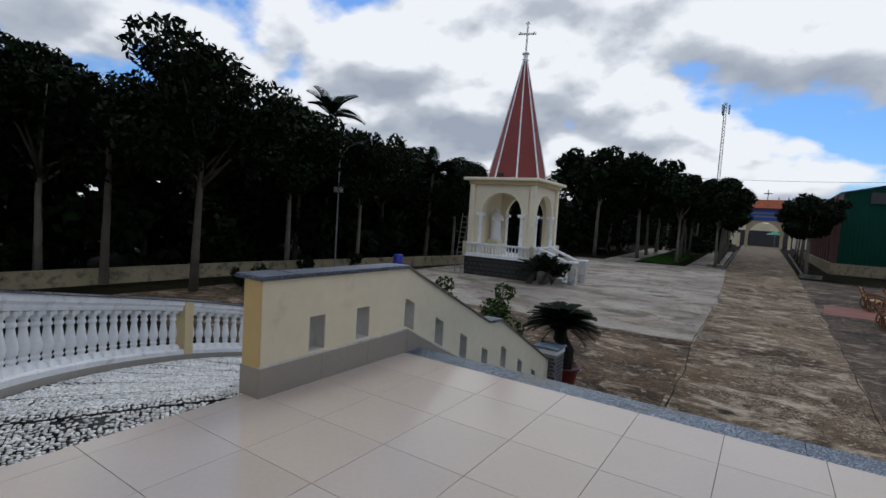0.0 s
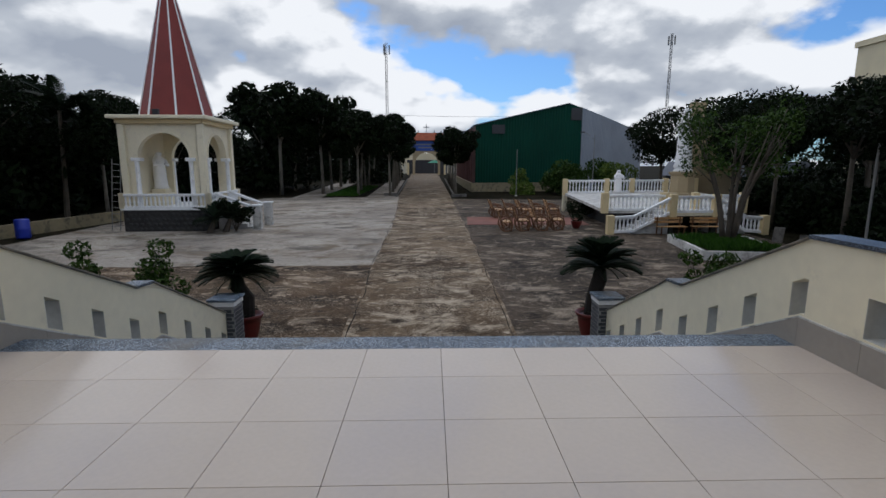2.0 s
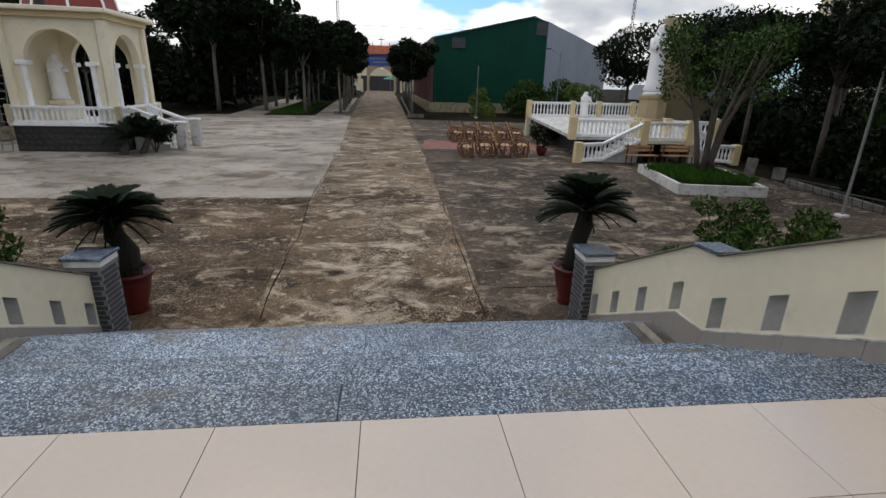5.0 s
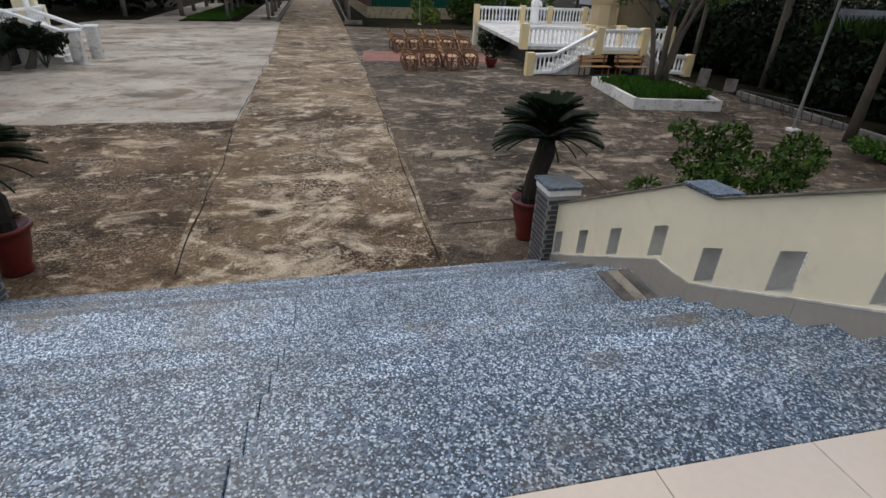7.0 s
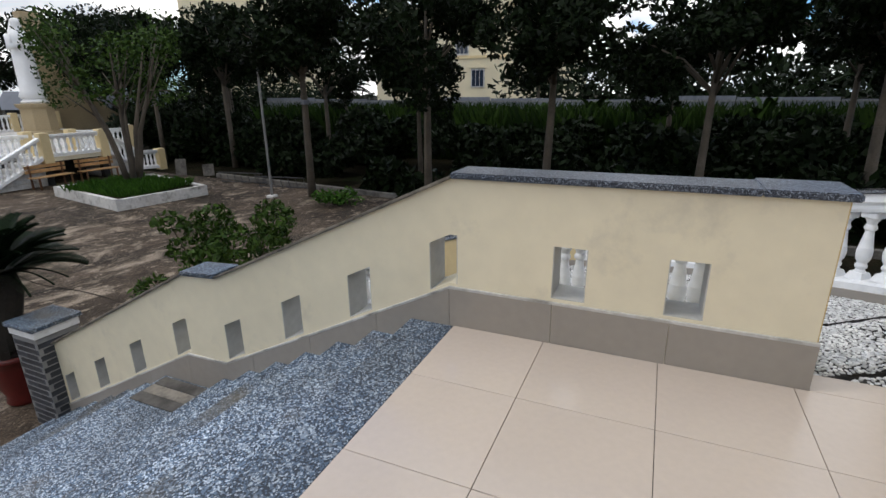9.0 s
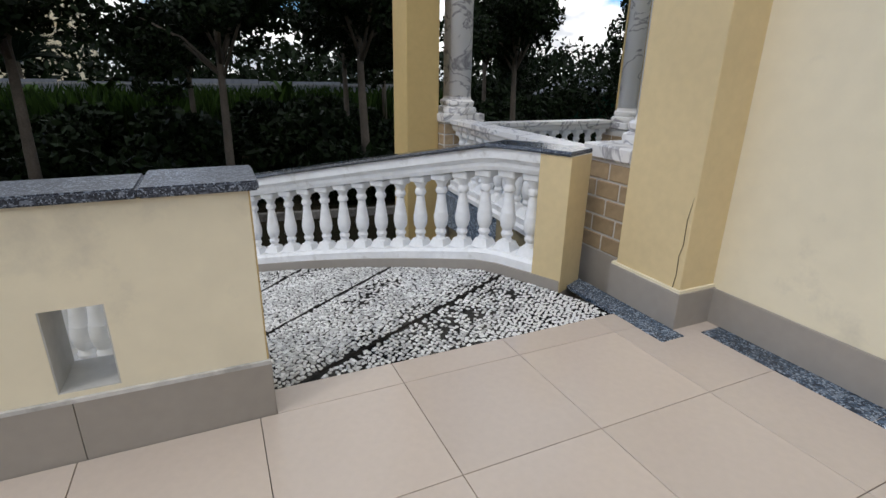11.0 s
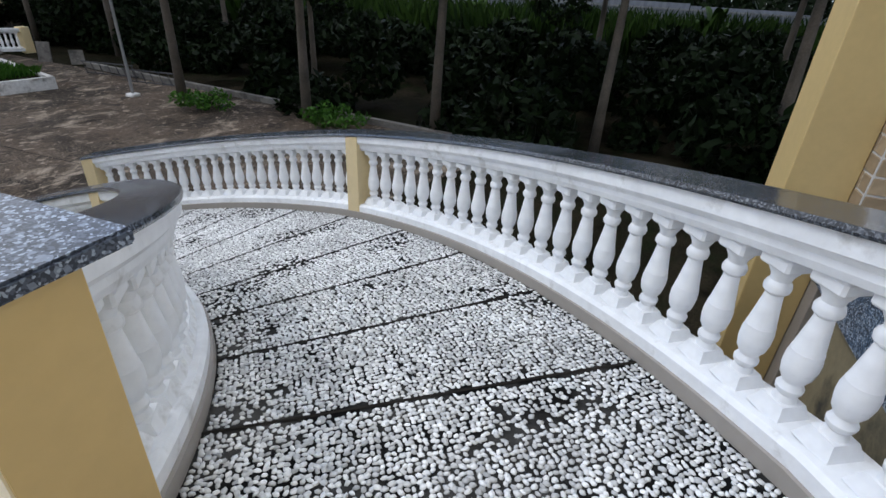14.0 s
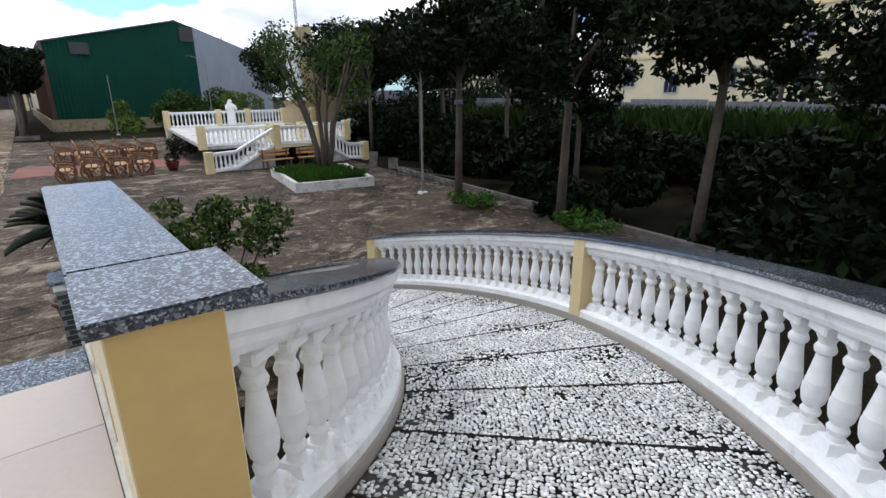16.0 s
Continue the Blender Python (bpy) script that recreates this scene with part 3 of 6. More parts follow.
def build_pier(sgn):
    """Square pier of thin slate bricks at the foot of the steps, with a granite cap."""
    cx, cy, half = sgn * 3.36, 4.60, 0.20
    p = thing("brick_pier", (cx, cy, GROUND), "square pier of dark slate bricks with a granite cap at the stair foot", "pier", "stair piers", "structure")
    part("core", box(cx - half - 0.0015, cx + half + 0.0015, cy - half - 0.0015, cy + half + 0.0015, GROUND - 0.1, -0.93), DARK_MORTAR, p)
    full = brick_mesh(0.192, 0.03, 0.060, SLATE)
    rows = int((2.0 - 0.93) / 0.068)
    for r in range(rows):
        z = GROUND + 0.034 + r * 0.068
        for f in range(4):
            a = f * 90
            for k in range(2):
                off = (k - 0.5) * 0.199 + (0.035 if r % 2 else -0.035) * 0.9
                off = max(-0.104, min(0.104, off))
                m = Matrix.Translation((cx, cy, z)) @ pose(0, 0, 0, 0, 0, a) @ pose(off, -half + 0.0125, 0)
                piece("brick", full, p, m)
    part("cap_block", box(cx - half - 0.015, cx + half + 0.015, cy - half - 0.015, cy + half + 0.015, -0.93, -0.845, 0.004), WHITE, p)
    part("cap_slab", box(cx - half - 0.04, cx + half + 0.04, cy - half - 0.04, cy + half + 0.04, -0.845, -0.80, 0.006), GRANITE, p)


for sgn in (1, -1):
    build_pier(sgn)


# ---- curved pebble ramps and their balustrades ----
def ramp_z(deg):
    z = 0.0 if deg < -61.3 else -0.0215 * (deg + 61.3)
    if deg > -20:
        z = -0.888 - 0.0241 * (deg + 20)
    return max(z, GROUND)


def ramp_point(radius, deg, z=0.0):
    a = radians(deg)
    return Vector((RAMP_C[0] + radius * math.cos(a), RAMP_C[1] + radius * math.sin(a), ramp_z(deg) + z))


def arc_path(radius, a0, a1, step=1.5):
    n = max(2, int(abs(a1 - a0) / step) + 1)
    out = []
    for k in range(n):
        d = a0 + (a1 - a0) * k / (n - 1)
        out.append((ramp_point(radius, d), (math.cos(radians(d)), math.sin(radians(d)), 0)))
    return out


def flip(bm, sgn):
    if sgn < 0:
        for v in bm.verts:
            v.co.x = -v.co.x
    return bm


def baluster_mesh():
    """Turned vase baluster with square foot and head, 0.56 high."""
    prof = [(1.00 * r, z) for r, z in [(0.040, 0.055), (0.036, 0.075), (0.030, 0.085), (0.041, 0.098), (0.044, 0.115), (0.036, 0.130), (0.034, 0.140), (0.048, 0.165),
            (0.055, 0.205), (0.055, 0.240), (0.050, 0.262), (0.051, 0.268), (0.048, 0.274), (0.040, 0.330), (0.032, 0.385), (0.030, 0.405), (0.042, 0.418),
            (0.045, 0.435), (0.040, 0.450), (0.033, 0.460), (0.036, 0.478), (0.048, 0.500), (0.052, 0.512)]]
    bm = lathe(prof, 14)
    foot = bmesh.new()
    bmesh.ops.create_cube(foot, size=1)
    for v in foot.verts:
        s = 0.070 if v.co.z < 0 else 0.046
        v.co = Vector((v.co.x * 2 * s, v.co.y * 2 * s, 0.0 if v.co.z < 0 else 0.06))
    merge(bm, foot)
    return shared("baluster", box(-0.062, 0.062, -0.062, 0.062, 0.510, 0.565, 0.010, bm), WHITE, True)


BALUSTER = baluster_mesh()
for poly in BALUSTER.polygons:
    poly.use_smooth = True
BALUSTER.set_sharp_from_angle(angle=radians(32))
RAIL_LOW, RAIL_TOP = 0.70, 0.85


def balustrade(sgn, radius, a0, a1, posts, spacing, name_label):
    """A curved run: grey curb, white plinth, balusters, moulded white rail and granite top."""
    mid = ramp_point(radius, (a0 + a1) / 2)
    b = thing("balustrade", (sgn * mid.x, mid.y, mid.z), name_label, "balustrade", "ramp balustrades", "structure")
    path = arc_path(radius, a0, a1)
    part("curb", flip(sweep(path, [(-0.135, -2.1), (0.135, -2.1), (0.135, 0.062), (-0.135, 0.062)]), sgn), GREY_TILE, b, "grey curb")
    part("plinth", flip(sweep(path, [(-0.118, 0.062), (0.118, 0.062), (0.118, 0.118), (0.100, 0.138), (-0.100, 0.138), (-0.118, 0.118)]), sgn), WHITE, b)
    rail = [(-0.075, RAIL_LOW), (0.075, RAIL_LOW), (0.088, RAIL_LOW + 0.03), (0.088, RAIL_LOW + 0.055), (0.105, RAIL_LOW + 0.075), (0.118, RAIL_LOW + 0.085),
            (0.118, RAIL_TOP), (-0.118, RAIL_TOP), (-0.118, RAIL_LOW + 0.085), (-0.105, RAIL_LOW + 0.075), (-0.088, RAIL_LOW + 0.055), (-0.088, RAIL_LOW + 0.03)]
    part("rail", flip(sweep(path, rail), sgn), WHITE, b)
    n = max(1, round((a1 - a0) * math.pi / 180 * radius / 0.62))
    for k in range(n):
        s0, s1 = a0 + (a1 - a0) * k / n, a0 + (a1 - a0) * (k + 1) / n - 0.03
        part("top_slab", flip(sweep(arc_path(radius, s0, s1), [(-0.135, RAIL_TOP + 0.001), (0.135, RAIL_TOP + 0.001), (0.138, RAIL_TOP + 0.012), (0.130, RAIL_TOP + 0.028),
                                                               (-0.130, RAIL_TOP + 0.028), (-0.138, RAIL_TOP + 0.012)]), sgn), GRANITE_POLISHED, b)
    for p0, p1 in posts:
        own = sweep(arc_path(radius, p0, p1, 3), [(-0.126, -0.02), (0.126, -0.02), (0.126, RAIL_TOP - 0.004), (-0.126, RAIL_TOP - 0.004)])
        part("post", flip(own, sgn), PALE_OCHRE, b, "pale ochre square post")
    deg = spacing / radius * 180 / math.pi
    stops = [a0] + [v for p in posts for v in p] + [a1]
    spans = [(stops[i], stops[i + 1]) for i in range(0, len(stops), 2)]
    for s0, s1 in spans:
        if s1 - s0 < deg:
            continue
        k = round((s1 - s0) / deg)
        for i in range(k):
            d = s0 + (s1 - s0) * (i + 0.5) / k
            at = ramp_point(radius, d, 0.138)
            piece("baluster", BALUSTER, b, pose(sgn * at.x, at.y, at.z, 0, 0, sgn * (d + 90)))
    return b


R_IN, R_OUT = 4.28, 6.155


def ramp_bed(sgn):
    """The sloping pebble bed, cut into panels by dark joints."""
    joints = [-62.7, -53.5, -44.9, -36.5, -28.4, -20.2, -12.0, -4.0, 4.0, 12.0, 20.0]
    bm = bmesh.new()
    step, radial = 1.0, 6
    angles = np.arange(-80, 30.01, step)
    grid = []
    for d in angles:
        grid.append([bm.verts.new(ramp_point(R_IN + (R_OUT - R_IN) * k / radial, float(d), -0.012)) for k in range(radial + 1)])
    for a, b in zip(grid, grid[1:]):
        for k in range(radial):
            bm.faces.new((a[k], a[k + 1], b[k + 1], b[k]))
    geom = bm.verts[:] + bm.edges[:] + bm.faces[:]
    bmesh.ops.bisect_plane(bm, geom=geom, plane_co=(FLOOR_EDGE, 0, 0), plane_no=(1, 0, 0), clear_inner=True)
    return structure("ramp_bed" if sgn > 0 else "ramp_bed_far", flip(bm, sgn), PEBBLE_BED, "curved ramp paved with white pebbles set in dark cement", "ramp"), joints


def pebble_fields(sgn, bed, joints, rng, pitch):
    """White pebbles set close together in rows that wander, with gaps and bald dark spots."""
    base = bmesh.new()
    bmesh.ops.create_icosphere(base, subdivisions=1, radius=0.5)
    bv = np.array([v.co[:] for v in base.verts])
    bf = np.array([[v.index for v in f.verts] for f in base.faces])
    base.free()
    places = []
    r = R_IN + 0.02
    row = 0
    while r < R_OUT - 0.01:
        n = int(radians(110) * r / (pitch * 0.88))
        deg = -80 + (np.arange(n) + (row % 2) * 0.5 + rng.uniform(-0.26, 0.26, n)) * 110 / n
        rad = r + rng.uniform(-0.22, 0.22, n) * pitch
        places.append(np.stack([rad, deg], 1))
        r += pitch * 0.76
        row += 1
    p = np.concatenate(places)
    for j in joints:
        p = p[np.abs(p[:, 1] - j) * math.pi / 180 * p[:, 0] > 0.017]
    a = np.radians(p[:, 1])
    x, y = RAMP_C[0] + p[:, 0] * np.cos(a), RAMP_C[1] + p[:, 0] * np.sin(a)
    keep = (x > FLOOR_EDGE + 0.012) & (y > -3.67)
    bald = np.array([noise.noise(Vector((u * 1.7, v * 1.7, 0))) + 0.5 * noise.noise(Vector((u * 6, v * 6, 4))) for u, v in zip(x, y)])
    keep &= rng.uniform(size=len(x)) > np.clip((bald - 0.24) * 1.6, 0.015, 0.42)
    p, x, y = p[keep], x[keep], y[keep]
    z = np.array([ramp_z(d) for d in p[:, 1]]) - 0.010
    n = len(x)
    length = rng.uniform(0.80, 1.14, n) * pitch
    width = length * rng.uniform(0.60, 0.86, n)
    turn = rng.uniform(0, math.pi, n)
    tall = pitch * rng.uniform(0.22, 0.34, n)
    order = np.argsort(p[:, 1])
    single = set(order[:300].tolist()) if sgn > 0 else set()
    meshes = []
    for i in range(4):
        v = bv * (1 + 0.14 * rng.normal(size=(len(bv), 1)))
        me = from_arrays("pebble", v, bf, PEBBLE)
        for q in me.polygons:
            q.use_smooth = True
        meshes.append(me)
    for i in single:
        m = Matrix.Translation((x[i], y[i], z[i])) @ pose(0, 0, 0, 0, 0, math.degrees(turn[i])) @ Matrix.Diagonal((length[i], width[i], tall[i], 1))
        piece("pebble", meshes[i % 4], bed, m)
    rest = np.array([i for i in range(n) if i not in single])
    wob = 1 + 0.13 * rng.normal(size=(len(rest), len(bv), 1))
    v = bv[None] * wob
    v = v * np.stack([length, width, tall], 1)[rest][:, None]
    c, s = np.cos(turn[rest])[:, None], np.sin(turn[rest])[:, None]
    vx, vy = v[..., 0] * c - v[..., 1] * s, v[..., 0] * s + v[..., 1] * c
    out = np.stack([sgn * (vx + x[rest][:, None]), vy + y[rest][:, None], v[..., 2] + z[rest][:, None]], -1)
    faces = bf[None] + (np.arange(len(rest)) * len(bv))[:, None, None]
    me = from_arrays("pebbles", out.reshape(-1, 3), faces.reshape(-1, 3), PEBBLE)
    me.polygons.foreach_set("use_smooth", np.ones(len(me.polygons), bool))
    ob = adopt(new("pebbles", me), bed)
    tagged(ob, "white river pebbles set in cement", kind="stuff")


rng = np.random.default_rng(5)
for sgn in (1, -1):
    bed, joints = ramp_bed(sgn)
    strips = bmesh.new()
    for j in joints:
        w = 0.009
        row = []
        for k in range(13):
            rad = R_IN + (R_OUT - R_IN) * k / 12
            wob = 0.5 * (noise.noise(Vector((rad * 2, j, 0)))) * 0.02
            dd = math.degrees(w / rad)
            row.append((ramp_point(rad, j - dd + math.degrees(wob / rad), -0.006), ramp_point(rad, j + dd + math.degrees(wob / rad), -0.006)))
        vs = [(strips.verts.new(a), strips.verts.new(b)) for a, b in row]
        for (a, b), (c, d) in zip(vs, vs[1:]):
            if min(v.co.x for v in (a, b, c, d)) > FLOOR_EDGE:
                strips.faces.new((a, b, d, c))
    part("expansion_joint", flip(strips, sgn), CRACK, bed, "dark weathered joint between the ramp panels")
    pebble_fields(sgn, bed, joints, rng, 0.031 if sgn > 0 else 0.038)
    balustrade(sgn, R_OUT + 0.135, -66.7, 18.6, [(-66.75, -64.8), (-21.7, -20.1), (17.2, 18.6)], 0.188,
               "white turned balustrade with granite top along the ramp outer edge")
    balustrade(sgn, R_IN - 0.135, -60.5, 22.0, [(-19.5, -16.6), (20.0, 22.0)], 0.166,
               "white turned balustrade with granite top along the ramp inner edge")

# ---- church front and side porch ----
def build_facade():
    """Front wall with a doorway behind the camera's first steps, and a closed room behind it."""
    for n, (x0, x1, z0) in enumerate(((-3.9, -1.5, -0.3), (1.5, 3.24, -0.3), (-1.5, 1.5, 3.1))):
        structure("wall_front", box(x0, x1, -4.44, -4.14, z0, 7.0), CREAM, "cream painted church front wall", "wall")
    structure("wall_room", box(-4.2, 4.2, -9.2, -9.0, -0.3, 4.2), CREAM, "plain cream inner wall", "wall")
    for s in (-1, 1):
        structure("wall_room", box(*sorted((s * 3.9, s * 4.1)), -9.0, -4.44, -0.3, 4.2), CREAM, "plain cream inner wall", "wall")
    structure("ceiling", box(-4.2, 4.2, -9.2, -4.44, 4.2, 4.4), CREAM, "plain cream ceiling of the entrance room", "ceiling")
    structure("floor_room", box(-3.9, 3.9, -9.0, -4.44, -0.3, -0.004), TILE, "tiled floor of the entrance room", "floor")
    for s in (-1, 1):
        p = thing("pilaster", (s * 3.43, -4.0, 0), "ochre corner pilaster with grey tiled foot and a thin crack", "pilaster", "front pilasters", "structure")
        part("shaft", box(*sorted((s * 3.20, s * 3.67)), -4.30, -3.88, 0.19, 7.0, 0.004), PALE_OCHRE, p)
        part("foot", box(*sorted((s * 3.18, s * 3.70)), -4.32, -3.86, -0.1, 0.205, 0.003), GREY_TILE, p, "grey tiled foot")
        part("foot_bead", box(*sorted((s * 3.185, s * 3.695)), -4.31, -3.865, 0.206, 0.222), CREAM, p)
        line = [(3.245, 0.22), (3.235, 0.30), (3.24, 0.40), (3.225, 0.47), (3.228, 0.60), (3.212, 0.72)]
        cr = bmesh.new()
        pts = [(s * x, -3.8785, z) for x, z in line]
        tube(pts, [0.0022] * 5 + [0.001], 4, cr)
        part("crack", cr, CRACK, p)
    structure("trim_wall", box(1.5, 3.2, -4.138, -4.125, -0.02, 0.20), GREY_TILE, "grey skirting along the front wall", "trim")
    structure("trim_wall", box(-3.2, -1.5, -4.138, -4.125, -0.02, 0.20), GREY_TILE, "grey skirting along the front wall", "trim")
    for a, b in ((1.5, 2.3), (2.303, 3.1), (3.103, 3.98)):
        structure("trim_granite", box(a, b, -3.858 if a > 3 else -4.124, -3.70 if a > 3 else -3.98, -0.02, 0.004, 0.002), GRANITE, "granite border strip on the floor", "trim")


build_facade()


def column(parent, x, y, z0, z1, r=0.125):
    part("column_base", lathe([(r * 1.5, 0), (r * 1.55, 0.03), (r * 1.5, 0.06), (r * 1.2, 0.075), (r * 1.32, 0.10), (r * 1.3, 0.13), (r * 1.05, 0.15), (r, 0.18)], 24,
                              at=(x, y, z0)), MARBLE, parent, smooth=False)
    part("column_shaft", lathe([(r, 0.18), (r * 0.99, (z1 - z0) * 0.5), (r * 0.92, z1 - z0)], 28, at=(x, y, z0)), MARBLE, parent, smooth=True)


BLOCK_CACHE = {}


def pedestal(name_at, w, d, z0, z1, columns):
    x, y = name_at
    p = thing("porch_pedestal", (x, y, z0), "stone block pedestal with a marble slab and veined marble columns", "pedestal", "porch pedestals", "structure")
    part("core", box(x - w / 2 - 0.002, x + w / 2 + 0.002, y - d / 2 - 0.002, y + d / 2 + 0.002, z0, z1), MORTAR, p)
    part("foot", box(x - w / 2 - 0.006, x + w / 2 + 0.006, y - d / 2 - 0.006, y + d / 2 + 0.006, z0 - 2.0, z0 + 0.20, 0.004), GREY_TILE, p, "grey foot")
    bh, bw = 0.105, 0.20
    rows = int((z1 - z0 - 0.20) / (bh + 0.012))
    for face in range(4):
        span = w if face % 2 == 0 else d
        dist = d / 2 if face % 2 == 0 else w / 2
        n = max(1, round(span / (bw + 0.012)))
        size = span / n - 0.012
        for r in range(rows):
            edges = [0.0] + [(k + (0.5 if r % 2 else 0.0)) * span / n for k in range(0 if r % 2 else 1, n)] + [span]
            for a, b in zip(edges, edges[1:]):
                if b - a < 0.03:
                    continue
                key = (round(b - a - 0.012, 3),)
                if key not in BLOCK_CACHE:
                    BLOCK_CACHE[key] = shared("stone_block", box(-key[0] / 2, key[0] / 2, -0.012, 0.012, -bh / 2, bh / 2, 0.006), SANDSTONE)
                m = Matrix.Translation((x, y, z0 + 0.20 + (r + 0.5) * (bh + 0.012))) @ pose(0, 0, 0, 0, 0, face * 90) @ pose((a + b) / 2 - span / 2, -dist + 0.004, 0)
                piece("stone_block", BLOCK_CACHE[key], p, m)
    part("marble_slab", box(x - w / 2 - 0.03, x + w / 2 + 0.03, y - d / 2 - 0.03, y + d / 2 + 0.03, z1, z1 + 0.09, 0.01), MARBLE, p, "veined marble slab")
    for cx, cy in columns:
        column(p, cx, cy, z1 + 0.09, 6.6)
    return p


def straight_rail(p0, p1, z, label, lower=2.2):
    """Straight balustrade between two places at floor height z."""
    a, b = Vector((*p0, z)), Vector((*p1, z))
    d = (b - a).normalized()
    o = Vector((d.y, -d.x, 0))
    r = thing("porch_balustrade", ((a.x + b.x) / 2, (a.y + b.y) / 2, z), label, "balustrade", "porch balustrades", "structure")
    path = [(a, o), (b, o)]
    part("porch_base", sweep(path, [(-0.10, -lower), (0.10, -lower), (0.10, 0.02), (-0.10, 0.02)]), PLASTER_STAINED_SHADED, r, "stained cream base wall")
    part("plinth", sweep(path, [(-0.13, 0.02), (0.13, 0.02), (0.13, 0.06), (0.10, 0.08), (0.10, 0.13), (-0.10, 0.13), (-0.10, 0.08), (-0.13, 0.06)]), WHITE, r)
    part("rail", sweep(path, [(-0.07, 0.69), (0.07, 0.69), (0.09, 0.72), (0.09, 0.75), (0.12, 0.77), (0.12, 0.81), (-0.12, 0.81), (-0.12, 0.77), (-0.09, 0.75), (-0.09, 0.72)]),
         MARBLE, r, "weathered marble rail")
    n = round((b - a).length / 0.19)
    for i in range(n):
        at = a + (b - a) * (i + 0.5) / n
        piece("baluster", BALUSTER, r, pose(at.x, at.y, z + 0.128))


def build_porch():
    structure("porch_floor", box(3.75, 7.2, -7.6, -4.05, -0.35, 0.02), GRANITE, "granite floor of the side porch", "floor")
    pedestal((3.92, -4.22), 0.42, 0.50, 0.0, 0.80, [(3.92, -4.30)])
    pedestal((6.90, -4.30), 0.48, 0.46, 0.0, 0.80, [(6.80, -4.32), (7.04, -4.36)])
    pedestal((6.95, -7.0), 0.48, 0.46, 0.0, 0.64, [(6.92, -6.95)])
    p = thing("porch_pillar", (7.02, -3.87, GROUND), "square ochre porch pillar beside marble columns", "pillar", "porch pillars", "structure")
    part("shaft", box(6.80, 7.24, -4.06, -3.68, GROUND - 0.1, 6.6, 0.006), OCHRE, p)
    p = thing("porch_pillar", (7.3, -7.2, GROUND), "square ochre porch pillar beside marble columns", "pillar", "porch pillars", "structure")
    part("shaft", box(7.12, 7.5, -7.75, -7.28, GROUND - 0.1, 6.6, 0.006), OCHRE, p)
    straight_rail((4.16, -4.05), (6.64, -4.25), 0.02, "white turned porch balustrade with marble rail over a stained base")
    straight_rail((7.06, -4.56), (7.06, -6.74), -0.06, "white turned porch balustrade with marble rail over a stained base")
    structure("porch_ceiling", box(3.2, 7.6, -8.0, -3.4, 6.6, 6.8), CREAM, "cream porch ceiling", "ceiling")
    structure("wall_side", box(3.24, 3.5, -12.0, -4.44, -2.0, 7.0), CREAM, "cream church side wall", "wall")
    structure("wall_side", box(-3.9, -3.6, -12.0, -4.44, -2.0, 7.0), CREAM, "cream church side wall", "wall")


build_porch()

# ---- ground ----
def slab(name, outline, z0, z1, mat, label, category="pavement", ragged=0.0, seed=0):
    """A poured slab with a slightly uneven outline."""
    pts = []
    n = len(outline)
    for i in range(n):
        a, b = Vector(outline[i]), Vector(outline[(i + 1) % n])
        k = max(1, int((b - a).length / 0.9)) if ragged else 1
        for j in range(k):
            p = a.lerp(b, j / k)
            w = ragged * noise.noise(Vector((p.x * 0.8, p.y * 0.8, seed)))
            nrm = Vector((b.y - a.y, a.x - b.x)).normalized()
            pts.append(tuple(p + nrm * w) if j else tuple(p))
    return structure(name, prism(pts, "z", z0, z1), mat, label, category)


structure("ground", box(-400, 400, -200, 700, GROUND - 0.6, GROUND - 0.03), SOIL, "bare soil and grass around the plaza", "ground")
slab("pavement_front", [(-19.0, 3.0), (-1.0, 3.0), (-1.0, 13.3), (-19.0, 12.8)], GROUND - 0.2, GROUND - 0.004, CONCRETE_BROWN,
     "brown stained old concrete apron before the steps", ragged=0.15, seed=1)
slab("pavement_pale", [(-18.0, 12.6), (-1.4, 13.15), (-1.4, 26.0), (-2.6, 50.0), (-16.5, 46.5), (-18.5, 30)], GROUND - 0.2, GROUND, CONCRETE_PALE,
     "pale newer concrete slab of the plaza", ragged=0.25, seed=2)
slab("road", [(-1.55, 4.4), (2.0, 4.4), (2.15, 20), (2.35, 50), (2.6, 175), (-6.5, 175), (-3.3, 52), (-2.0, 26), (-1.8, 12.9)], GROUND - 0.2, GROUND + 0.002, CONCRETE_ROAD,
     "stained concrete drive leading to the gate", "road", ragged=0.10, seed=3)
slab("pavement_side", [(1.6, 3.0), (13.9, 0.0), (15.2, 9.7), (16.4, 22), (14, 44), (1.9, 46)], GROUND - 0.2, GROUND - 0.003, CONCRETE_DARK,
     "dark uneven concrete slabs with mossy joints", ragged=0.12, seed=4)
# near-black soil colour here replaces concrete to paint in the shade behind the balusters
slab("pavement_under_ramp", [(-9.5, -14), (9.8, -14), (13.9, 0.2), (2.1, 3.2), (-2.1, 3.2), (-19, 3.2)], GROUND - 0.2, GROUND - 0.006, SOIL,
     "ground beside the church, its shade put in as near-black", ragged=0.05, seed=5)
slab("pavement_red", [(2.35, 24.6), (9.4, 24.3), (9.7, 28.2), (2.6, 28.6)], GROUND - 0.1, GROUND + 0.012, RED_PAVER, "strip of red paving before the platform")


